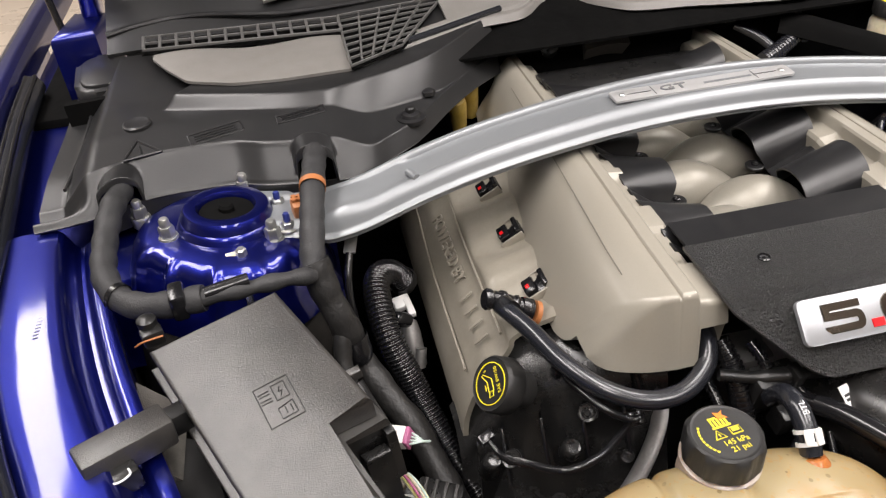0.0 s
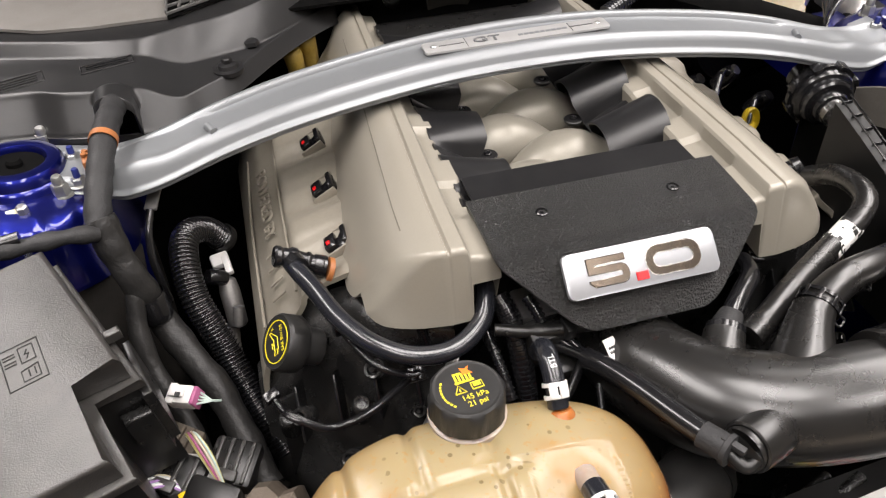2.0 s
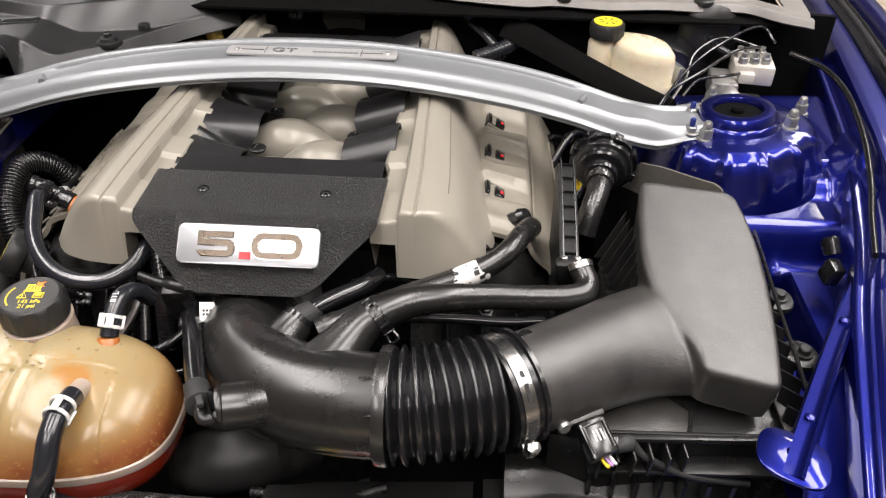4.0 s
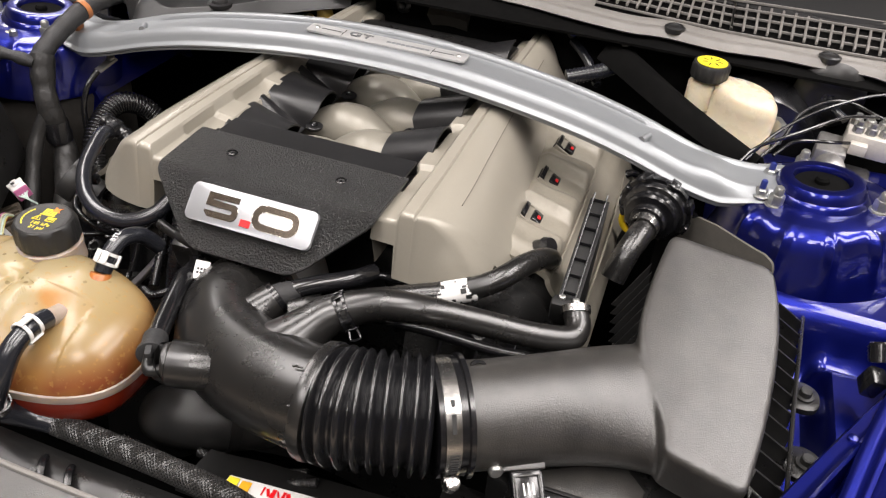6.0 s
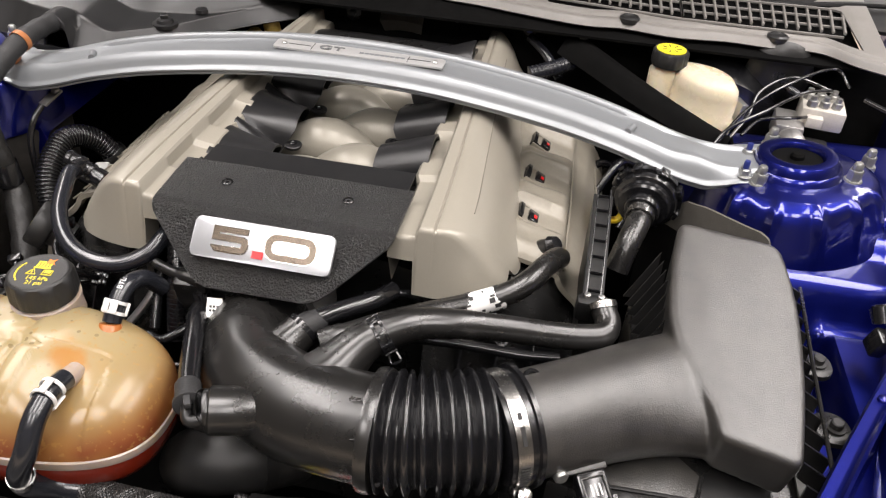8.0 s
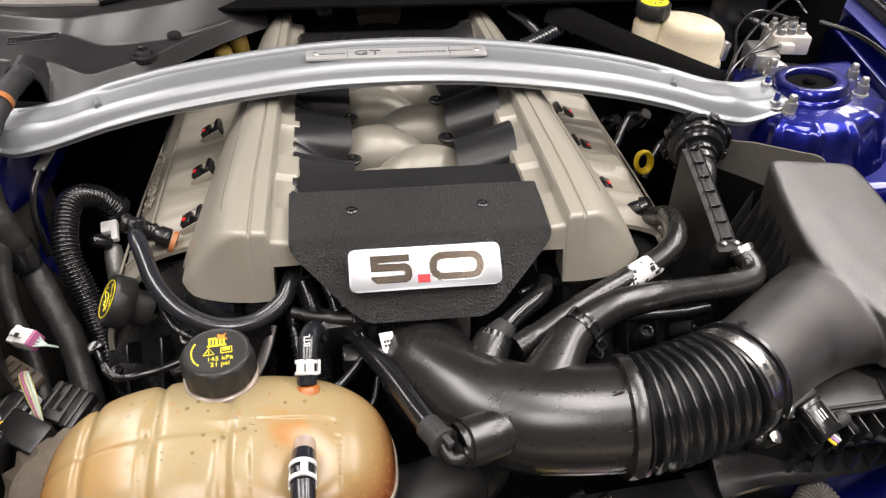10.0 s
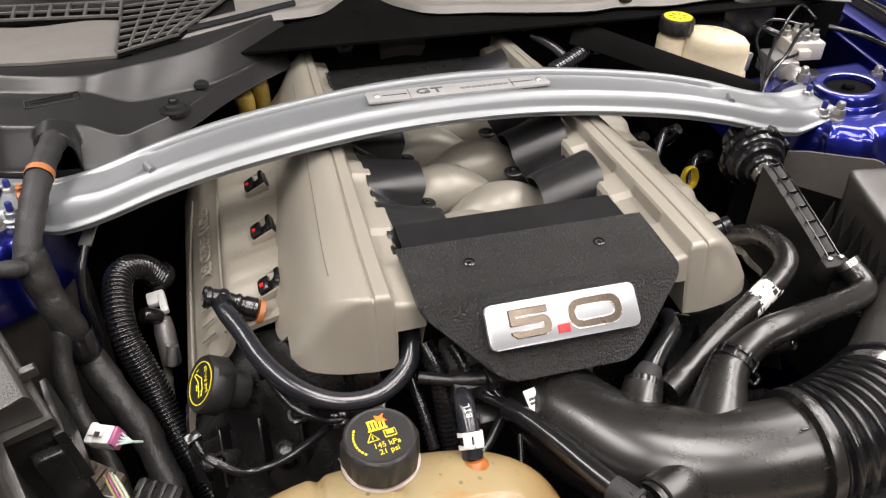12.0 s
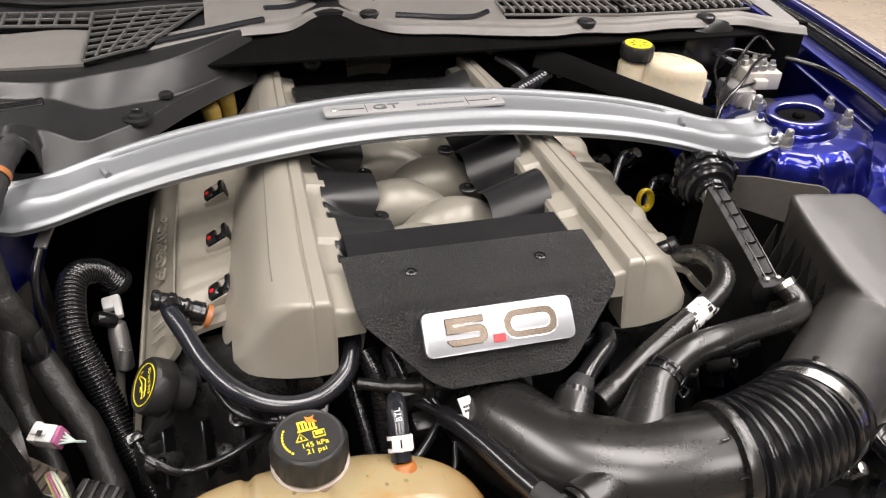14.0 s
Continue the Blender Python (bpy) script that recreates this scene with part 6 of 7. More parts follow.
part("shiny_tape", lathe([(0.0172, -0.016), (0.0180, -0.013), (0.0176, -0.004), (0.0184, 0.004), (0.0178, 0.012), (0.0170, 0.016)], frame_to((-0.455, 0.127, 0.835), (0.1, -0.05, -1)), 24, closed_ends=False), "gloss", h2, "shiny tape patch")
orange_plug = thing("orange_plug", (-0.487, 0.245, 0.945), "small orange-brown plug at the brace foot", "plug")
part("body", joined(box((0.018, 0.020, 0.020), pose(-0.487, 0.236, 0.955, 10, 0, 10), 0.003), *[lathe([(0.003, 0), (0.003, 0.003), (0.0018, 0.003)], Matrix.Translation((-0.492 + 0.006 * i, 0.234 + 0.006 * j, 0.9655)), 10) for i in range(3) for j in range(2)]), "copper", orange_plug)
cor = thing("corrugated_conduit", (-0.40, 0.15, 0.69), "glossy black corrugated conduit beside the engine", "conduit")
part("conduit", corrugated([(-0.380, 0.262, 0.802), (-0.396, 0.248, 0.832), (-0.412, 0.224, 0.848), (-0.419, 0.195, 0.845), (-0.415, 0.150, 0.816), (-0.395, 0.118, 0.760), (-0.375, 0.075, 0.715), (-0.345, 0.02, 0.665)], 0.0165, 0.0050, 0.0026, 24, soft=True), "gloss", cor, angle=70)
for at, ax in (((-0.381, 0.2615, 0.804), (-0.4, -0.3, 0.85)),):
    part("collar", lathe([(0.0175, -0.006), (0.0186, -0.004), (0.0186, 0.004), (0.0175, 0.006)], frame_to(at, ax), 28, closed_ends=False), "black", cor)
st = thing("earth_strap", (-0.44, 0.20, 0.86), "bolted earth strap on a blue bracket", "earth strap")
part("lug", joined(box((0.014, 0.034, 0.004), pose(-0.438, 0.230, 0.902, 18, 0, -15), 0.001), lathe([(0.006, 0), (0.006, 0.006), (0.004, 0.007)], Matrix.Translation((-0.436, 0.240, 0.905)), 6)), "alu", st)
part("cable", tube([(-0.442, 0.214, 0.897), (-0.448, 0.195, 0.880), (-0.450, 0.180, 0.850), (-0.445, 0.17, 0.80)], 0.0045, 10, 6), "gloss", st)
st2 = thing("earth_stud", (-0.556, 0.178, 0.92), "pale tagged stud on the blue strut tower", "stud")
part("tag", joined(box((0.010, 0.026, 0.004), pose(-0.556, 0.172, 0.934, 30, 0, 0), 0.001), box((0.018, 0.008, 0.004), pose(-0.562, 0.186, 0.941, 20, 0, 10), 0.001)), "cream", st2)
part("bolt", lathe([(0.006, 0), (0.006, 0.007), (0.004, 0.009)], Matrix.Translation((-0.554, 0.184, 0.941)), 6), "zinc", st2)
part("cable", tube([(-0.555, 0.160, 0.930), (-0.553, 0.148, 0.920), (-0.55, 0.13, 0.915)], 0.004, 8, 5), "rubber", st2)
sens = thing("pale_sensor", (-0.385, 0.255, 0.70), "pale plastic sensor with a black plug", "sensor")
part("body", joined(lathe([(0.0085, -0.050), (0.0120, -0.046), (0.0125, -0.004), (0.0105, 0.010), (0.006, 0.014)], frame_to((-0.384, 0.212, 0.764), (-0.05, 0.5, 0.85)), 22), lathe([(0.0070, -0.012), (0.0070, 0.012)], frame_to((-0.378, 0.180, 0.745), (0.2, 0.4, 0.8)), 16)), "alu", sens, "dull pale sensor body")
part("cap", joined(box((0.022, 0.018, 0.012), pose(-0.388, 0.236, 0.790, 20, -6, 8), 0.003), box((0.009, 0.026, 0.010), pose(-0.380, 0.226, 0.789, 20, -6, 8), 0.002)), "white", sens, "white sensor cap")
part("plug", lathe([(0.009, -0.012), (0.0098, -0.008), (0.0098, 0.010), (0.008, 0.013)], frame_to((-0.394, 0.208, 0.788), (-0.6, -0.3, 0.5)), 18), "gloss", sens)
part("pipe", tube([(-0.386, 0.186, 0.725), (-0.388, 0.165, 0.712), (-0.386, 0.14, 0.690)], 0.006, 10, 5), "felt", sens)
wc = thing("white_connector", (-0.43, 0.016, 0.79), "white plug with a pink seal and pale wires", "connector")
WC = pose(-0.432, 0.018, 0.803, 18, -8, -28) @ Matrix.Diagonal((0.82, 0.82, 0.82, 1))
part("housing", joined(box((0.034, 0.024, 0.022), WC, 0.003), box((0.020, 0.010, 0.006), WC @ Matrix.Translation((-0.002, 0, 0.0125)), 0.0015), box((0.010, 0.026, 0.008), WC @ Matrix.Translation((-0.010, 0, 0.008)), 0.002)), "white", wc)
part("seal", box((0.006, 0.023, 0.021), WC @ Matrix.Translation((0.0195, 0, 0)), 0.002), "pink", wc, "pink seal")
part("window", box((0.007, 0.006, 0.001), WC @ Matrix.Translation((0.002, -0.003, 0.0158)), 0), "ink", wc)
for k in range(4):
    part("wire", tube([WC @ Vector((0.022, -0.008 + 0.005 * k, 0.0)), WC @ Vector((0.030, -0.006 + 0.003 * k, 0.001)), WC @ Vector((0.038, 0.0, -0.006)), WC @ Vector((0.040, 0.006, -0.020))], 0.0012, 6, 6), "mint", wc)
lw = thing("wire_bundle", (-0.43, -0.02, 0.74), "loop of thin yellow-green wires from a dark plug", "wire bundle")
for k in range(9):
    a = 0.7 * k
    part("wire", tube([(-0.432 + 0.004 * math.cos(a), -0.008 + 0.003 * math.sin(a), 0.775), (-0.425 + 0.005 * math.cos(a), -0.024, 0.785 + 0.004 * math.sin(a)), (-0.415 + 0.005 * math.cos(a), -0.045, 0.775 + 0.004 * math.sin(a)), (-0.405, -0.065, 0.745)], 0.0013, 6, 6), ("wire", "mint", "cream", "pink", "wire", "white", "wire", "cream", "orange")[k], lw)
part("plug", box((0.05, 0.035, 0.03), pose(-0.418, -0.075, 0.752, 15, 10, -30), 0.004), "black", lw)
part("loom", tube([(-0.41, -0.06, 0.745), (-0.40, -0.10, 0.735), (-0.40, -0.16, 0.72)], 0.011, 12, 5), "tape_dark", lw)
for (at, sz, r) in (((-0.455, -0.035, 0.745), (0.07, 0.045, 0.05), -30), ((-0.46, -0.10, 0.755), (0.05, 0.05, 0.045), -20), ((-0.40, -0.015, 0.715), (0.05, 0.05, 0.04), -25)):
    c = thing("dark_connector", (at[0], at[1], at[2] - 0.025), "dark grey multi-pin connector in the harness", "connector", "dark connectors")
    m = pose(*at, 12, 8, r)
    part("housing", box(sz, m, 0.005), "black", c)
    for k in range(4):
        part("rib", box((0.004, sz[1] * 0.9, 0.006), m @ Matrix.Translation((-sz[0] * 0.33 + k * sz[0] * 0.22, 0, sz[2] / 2)), 0.001), "box", c)
    part("latch", box((sz[0] * 0.4, 0.012, 0.008), m @ Matrix.Translation((0, -sz[1] / 2 + 0.008, sz[2] / 2 + 0.002)), 0.002), "box", c)
part_g = thing("alternator", (-0.36, -0.10, 0.62), "dull cast alternator housing below the tank", "alternator")
part("housing", lathe([(0.04, -0.05), (0.062, -0.04), (0.065, 0.0), (0.062, 0.03), (0.045, 0.045), (0.02, 0.05)], frame_to((-0.375, -0.115, 0.70), (-0.1, -0.6, 0.8)), 32, wave=lambda a, i: 1 + 0.07 * math.copysign(1, math.sin(14 * a)) * (i in (1, 2, 3))), "brown", part_g, angle=30)

for at, sz, r in (((-0.432, -0.028, 0.752), (0.026, 0.018, 0.016), -25), ((-0.427, -0.047, 0.749), (0.020, 0.022, 0.018), -10), ((-0.451, -0.090, 0.768), (0.032, 0.022, 0.016), -20)):
    c = thing("pale_connector", (at[0], at[1], at[2] - 0.01), "pale grey plug in the harness beside the tank", "connector", "pale connectors")
    m = pose(*at, 14, -8, r)
    part("housing", joined(box(sz, m, 0.003), box((sz[0] * 0.5, sz[1] * 0.6, 0.006), m @ Matrix.Translation((0, 0, sz[2] / 2)), 0.0015)), "white", c)
    part("slot", box((sz[0] * 0.3, sz[1] * 0.25, 0.001), m @ Matrix.Translation((0.002, -0.003, sz[2] / 2 + 0.0032)), 0), "ink", c)
vw = thing("wire_bundle", (-0.46, -0.06, 0.75), "violet and white wires leading into a dark plug", "wire bundle")
for k in range(7):
    part("wire", tube([(-0.500, -0.072 + 0.004 * k, 0.762 + 0.002 * (k % 3)), (-0.478, -0.062 + 0.0025 * k, 0.772 + 0.002 * (k % 2)), (-0.458, -0.058 + 0.002 * k, 0.770), (-0.440, -0.064 + 0.0012 * k, 0.760)], 0.0013, 6, 6), ("violet", "white", "mint", "violet", "white", "pale_print", "cream")[k], vw)
part("yellow_lock", box((0.008, 0.008, 0.007), pose(-0.442, -0.071, 0.764, 10, 0, 20), 0.001), "yellow_plastic", vw)
part("plug", box((0.050, 0.030, 0.026), pose(-0.455, -0.078, 0.750, 12, 0, 10), 0.004), "black", vw)
br2 = thing("harness_bracket", (-0.46, 0.0, 0.71), "dusty brown bracket below the white plug", "bracket")
part("plate", box((0.052, 0.034, 0.012), pose(-0.452, 0.008, 0.752, 10, 8, -35), 0.002), "brown", br2)
for k in range(4):
    part("rib", box((0.003, 0.030, 0.005), pose(-0.466 + 0.009 * k, 0.014 - 0.006 * k, 0.760, 10, 8, -35), 0.0006), "brown", br2)

# ---------------------------------------------------------------- oil filler cap and front of the engine
OC = frame_to((-0.318, 0.015, 0.848), (-0.80, -0.16, 0.575), (0.6, -0.25, 0.6))
oil = thing("oil_filler_cap", (-0.315, 0.02, 0.83), "black oil filler cap with a yellow printed ring", "oil cap")
part("cap", lathe([(0.019, -0.030), (0.0195, -0.008), (0.0270, -0.007), (0.0290, -0.004), (0.0285, 0.013), (0.0265, 0.016), (0.0255, 0.0155), (0.025, 0.0155)], OC, 60, wave=lambda a, i: 1 + (0.05 * max(0.0, math.cos(2 * a)) ** 8 if i in (2, 3, 4) else 0)), "cap", oil)
OT = OC @ Matrix.Translation((0, 0, 0.0157))
part("printed_ring", ring_flat(0.0205, 0.0215, OT), "yellow", oil, "yellow printed ring")
CAN = OT @ pose(0, 0, 0, 0, 0, 90)
part("oil_can_symbol", joined(*[tube([CAN @ Vector((x, y, 0.0003)) for x, y in pts], 0.0006, 5, 1, smooth=False) for pts in (((-0.008, 0.004), (0.003, 0.004), (0.012, 0.010), (0.013, 0.008), (0.004, -0.003), (-0.008, -0.003), (-0.008, 0.004)), ((-0.008, 0.003), (-0.013, 0.005), (-0.013, -0.001), (-0.008, -0.002)), ((-0.002, 0.004), (-0.002, 0.0075)), ((-0.005, 0.0075), (0.001, 0.0075)), ((0.0145, 0.006), (0.0155, 0.003)))]), "yellow", oil)
part("grade", words("SAE 5W-20", 0.0058, CAN @ Matrix.Translation((0, -0.0105, 0.0002)), 0.0004), "yellow", oil, "yellow oil grade lettering")

for s, lab in ((-1, "black cam cover front with moulded bosses"), (1, "black cam cover front beside the intake hoses")):
    cam_front = thing("cam_cover_front", (s * 0.27, -0.02, 0.70), lab, "cam cover")

    def cf(u, v, s=s):
        x = lerp(0.160, 0.362, u)
        back = table([(0.16, -0.010), (0.235, 0.020), (0.30, 0.045), (0.362, 0.048)], x)
        topz = table([(0.16, 0.872), (0.24, 0.868), (0.30, 0.842), (0.362, 0.752)], x)
        y = back + 0.04 - lerp(0, 0.105, soft_table([(0, 0), (0.35, 0.52), (1, 1)], v)) - 0.012 * math.sin(math.pi * u) * v
        z = topz - 0.20 * ease((v - 0.12) / 0.9) + 0.010 * math.sin(8 * u + 1) * v
        return (s * x, y, z)
    part("front", slab(cf, 36, 30, 0.006), "cam_plastic", cam_front, angle=50)
    for k, (x, y, z, h) in enumerate(((0.336, -0.010, 0.768, 0.050), (0.262, -0.038, 0.798, 0.045))):
        part("column", lathe([(0.012, -h), (0.0105, -0.012), (0.0095, 0.0), (0.0075, 0.003), (0.0055, 0.002), (0.005, -0.008)], frame_to((s * x, y, z), (0, -0.45, 0.9)), 24), "cam_plastic", cam_front)
    for k in range(4):
        part("web", box((0.004, 0.030, 0.06), pose(s * (0.20 + 0.04 * k), -0.020 + 0.006 * k, 0.80 - 0.012 * k, -35, 8 * s, 12 * s), 0.0015), "gloss", cam_front)
    for (x, y, z, r) in ((0.323, -0.030, 0.790, 0.013), (0.245, -0.030, 0.835, 0.014), (0.283, -0.060, 0.745, 0.012), (0.205, -0.045, 0.775, 0.010)):
        m = frame_to((s * x, y, z), (-0.35 * -s, -0.6, 0.7))
        part("boss", lathe([(r, -0.03), (r, 0.0), (r * 0.85, 0.004), (r * 0.6, 0.003), (r * 0.5, -0.004)], m @ Matrix.Diagonal((0.7, 0.7, 1, 1)), 24), "cam_plastic", cam_front)
        part("bolt", lathe([(r * 0.28, -0.004), (r * 0.28, 0.005), (r * 0.2, 0.006)], m, 6), "gloss", cam_front)
solid("front_rail", tube([(-0.160, -0.012, 0.825), (-0.172, -0.038, 0.800), (-0.200, -0.062, 0.765), (-0.240, -0.080, 0.720)], lambda s: 0.010, 12, 6, 0.5), "alu", "dull metal edge of the timing cover", "timing cover edge")
bc = thing("breather_hose", (-0.22, -0.02, 0.86), "satin black breather hose looping in front of the cover", "hose")
part("hose", tube([(-0.302, 0.074, 0.900), (-0.296, 0.050, 0.906), (-0.285, 0.022, 0.906), (-0.268, -0.018, 0.899), (-0.242, -0.050, 0.890), (-0.208, -0.067, 0.882), (-0.172, -0.068, 0.882), (-0.143, -0.053, 0.892), (-0.131, -0.030, 0.905), (-0.126, 0.0, 0.905)], 0.0092, 18, 8), "rubber", bc)
part("elbow", joined(tube([(-0.318, 0.080, 0.908), (-0.302, 0.080, 0.902), (-0.288, 0.078, 0.894), (-0.270, 0.074, 0.886)], lambda s: 0.0095 + 0.0018 * (math.sin(22 * s) > 0.3), 18, 8), tube([(-0.300, 0.078, 0.90), (-0.296, 0.058, 0.905)], 0.0108, 16, 3), lathe([(0.012, 0), (0.012, 0.012), (0.010, 0.013)], frame_to((-0.281, 0.076, 0.890), (0.9, -0.1, -0.4)), 18)), "gloss", bc, "glossy black hose elbow")
part("seal", lathe([(0.013, 0), (0.013, 0.005), (0.010, 0.006)], frame_to((-0.268, 0.072, 0.884), (0.9, -0.1, -0.4)), 20), "copper", bc, "orange-brown seal")
for pts, r in ((((-0.345, -0.020, 0.818), (-0.334, -0.040, 0.811), (-0.318, -0.075, 0.838), (-0.295, -0.103, 0.856), (-0.262, -0.098, 0.857), (-0.232, -0.075, 0.850), (-0.212, -0.056, 0.844)), 0.0038), (((-0.268, -0.010, 0.880), (-0.260, -0.040, 0.883), (-0.245, -0.066, 0.880), (-0.222, -0.070, 0.864), (-0.204, -0.056, 0.845)), 0.0036), (((-0.196, 0.0, 0.875), (-0.192, -0.014, 0.860), (-0.188, -0.022, 0.838)), 0.005)):
    c = thing("braided_cable", pts[-1], "thin black braided cable over the cam cover", "cable", "braided cables")
    part("sleeve", corrugated(pts, r, 0.0026, 0.0007, 12), "gloss", c)
    part("plug", box((0.016, 0.012, 0.010), frame_to(pts[0], (Vector(pts[1]) - Vector(pts[0]))), 0.002), "gloss", c)
    part("tie", box((0.010, 0.014, 0.010), frame_to(pts[-1], (0.3, -0.5, 0.8)), 0.002), "gloss", c)

# lettering raised on the valve cover plate
slope = frame_to((-0.3215, 0.0, 0.8478), (-0.62, 0, 0.785), (0, -1, 0))
lt = bpy.data.objects["valve_cover"]
part("lettering", words("POWERED BY", 0.0225, slope @ Matrix.Translation((-0.255, 0.0, 0.0)), 0.003), "beige_valve", lt, "raised lettering")
for k in range(4):
    part("emblem_bar", box((0.0035, 0.019, 0.0022), slope @ Matrix.Translation((-0.158 + 0.024 * k, 0, 0)), 0.001), "beige_valve", lt)

# ---------------------------------------------------------------- hoses between the engine and the air box
hz = thing("intake_hose", (0.24, -0.11, 0.88), "satin black moulded hose from the intake to the sound tube", "hose")
part("hose", tube([(0.134, -0.148, 0.917), (0.150, -0.139, 0.924), (0.175, -0.130, 0.930), (0.209, -0.122, 0.930), (0.250, -0.108, 0.922), (0.289, -0.095, 0.912), (0.325, -0.083, 0.905), (0.345, -0.072, 0.903), (0.349, -0.058, 0.906), (0.343, -0.044, 0.912)], lambda s: lerp(0.0170, 0.0128, min(1, 2.2 * s)), 22, 8), "satin", hz, angle=60)
HC = frame_to((0.141, -0.143, 0.920), (0.75, 0.52, 0.35))
clamp2 = part("spring_clamp", lathe([(0.0178, -0.006), (0.0195, -0.006), (0.0195, -0.003), (0.0178, -0.003)], HC, 28, closed_ends=False), "gloss", hz, "black spring clamp")
part("clamp_ring", lathe([(0.0178, 0.002), (0.0195, 0.002), (0.0195, 0.005), (0.0178, 0.005)], HC, 28, closed_ends=False), "gloss", clamp2)
for k in range(9):
    part("link", box((0.002, 0.004, 0.012), HC @ pose(0, 0, 0, 0, 0, 40 * k) @ Matrix.Translation((0.0190, 0, -0.0005)), 0.0005), "gloss", clamp2)
part("clamp_ear", tube([HC @ Vector(p) for p in ((0.019, 0.004, -0.004), (0.027, 0.006, -0.005), (0.028, 0.006, 0.004), (0.019, 0.004, 0.004))], 0.0013, 6, 4), "gloss", hz)
EC = frame_to((0.342, -0.042, 0.913), (-0.2, 0.5, 0.35))
part("end_clamp", lathe([(0.0132, -0.0035), (0.0150, -0.0035), (0.0150, 0.0035), (0.0132, 0.0035)], EC, 28, closed_ends=False), "steel", hz, "bright end clamp")
vh = thing("vapour_hose", (0.2, -0.06, 0.87), "black vapour hose carrying a white printed label", "hose")
VH = [(0.080, -0.140, 0.893), (0.105, -0.128, 0.899), (0.140, -0.108, 0.905), (0.185, -0.083, 0.908), (0.225, -0.063, 0.912), (0.252, -0.050, 0.921), (0.268, -0.036, 0.928), (0.278, -0.012, 0.926), (0.290, 0.030, 0.910), (0.296, 0.062, 0.888), (0.290, 0.085, 0.870)]
part("hose", tube(VH, lambda s: 0.0118 + (0.0012 if s < 0.06 else 0), 20, 8), "satin", vh, angle=60)
LB = Vector((0.222, -0.0645, 0.9115))
LD = (Vector(VH[5]) - Vector(VH[3])).normalized()
lab = part("label", lathe([(0.0121, -0.023), (0.0124, -0.023), (0.0124, 0.023), (0.0121, 0.023)], frame_to(LB, LD, (0, 0, 1)), 28, closed_ends=False), "white", vh, "white printed paper label")
LM = frame_to(LB, LD, (0, 0, 1))
random.seed(5)
for k in range(24):
    a, h = random.uniform(-80, 130), random.uniform(-0.020, 0.020)
    part("small_print", box((0.0006, random.uniform(0.002, 0.006), random.uniform(0.0015, 0.006)), LM @ pose(0, 0, 0, 0, 0, a) @ Matrix.Translation((0.01245, 0, h)), 0), "ink", lab)
sh = thing("small_vacuum_hose", (0.09, -0.10, 0.87), "short glossy vacuum hose with a grey quick connector", "hose")
part("hose", tube([(0.064, -0.127, 0.902), (0.078, -0.114, 0.905), (0.096, -0.098, 0.905), (0.117, -0.078, 0.903), (0.128, -0.050, 0.895)], 0.0095, 16, 6), "gloss", sh)
part("connector", lathe([(0.0125, -0.010), (0.0130, 0.0), (0.0115, 0.010), (0.0095, 0.016)], frame_to((0.064, -0.127, 0.901), (0.7, 0.65, 0.1)), 20), "tape", sh, "grey quick connector")
part("collar", lathe([(0.0175, -0.004), (0.0175, 0.004), (0.012, 0.005)], frame_to((0.059, -0.133, 0.899), (0.5, 0.75, 0.35)), 28), "gloss", sh)

snd = thing("sound_tube", (0.33, 0.03, 0.80), "black flat sound tube with a ribbed upper edge", "sound tube")


def snd_f(w, z0, dz):
    pts = [(-0.034, 0.921), (0.0, 0.934), (0.05, 0.951), (0.098, 0.966)]
    return [[Vector((0.332 + w, y, z + dz)), Vector((0.332 - w, y, z + dz)), Vector((0.332 - w * 0.8, y, z0)), Vector((0.332 + w * 0.8, y, z0))] for y, z in pts]


part("housing", loft(snd_f(0.0105, 0.80, -0.009)), "dim", snd, angle=30)
for w in (-0.0070, 0.0070):
    part("edge_rail", tube([(0.332 + w, -0.034, 0.919), (0.332 + w, 0.0, 0.932), (0.332 + w, 0.05, 0.949), (0.332 + w, 0.098, 0.964)], 0.0010, 8, 5), "gloss", snd)
for k in range(7):
    y = lerp(-0.026, 0.092, k / 6)
    z = table([(-0.034, 0.919), (0.0, 0.932), (0.05, 0.949), (0.098, 0.964)], y)
    part("rung", box((0.014, 0.0010, 0.004), Matrix.Translation((0.332, y, z - 0.0035)), 0.0004), "gloss", snd)
part("end_block", box((0.034, 0.016, 0.030), pose(0.333, -0.034, 0.902, 10, 0, 0), 0.005), "dim", snd)
for w in (-0.006, 0.008):
    part("screw", lathe([(0.0034, 0.0), (0.0034, 0.0025), (0.0022, 0.0032)], Matrix.Translation((0.332 + w, -0.034, 0.917)), 12), "zinc", snd)
di = thing("sound_diaphragm", (0.392, 0.20, 0.85), "round black diaphragm housing with ribbed flange", "diaphragm housing")
DM = frame_to((0.392, 0.198, 0.903), (0.18, 0.97, 0.10), (1, 0, 0))
part("housing", lathe([(0.012, -0.052), (0.013, -0.036), (0.0205, -0.034), (0.0220, -0.031), (0.0220, -0.025), (0.030, -0.0235), (0.0325, -0.021), (0.0325, -0.013), (0.037, -0.011), (0.039, -0.007), (0.039, 0.010), (0.038, 0.014), (0.030, 0.020), (0.026, 0.034), (0.022, 0.042)], DM, 54), "gloss", di, angle=30)
part("flange", lathe([(0.034, -0.004), (0.0435, -0.003), (0.0435, 0.004), (0.034, 0.005)], DM, 96, wave=lambda a, i: 1 - (0.07 if math.sin(8 * a) > 0.55 and i in (1, 2) else 0)), "gloss", di, angle=20)
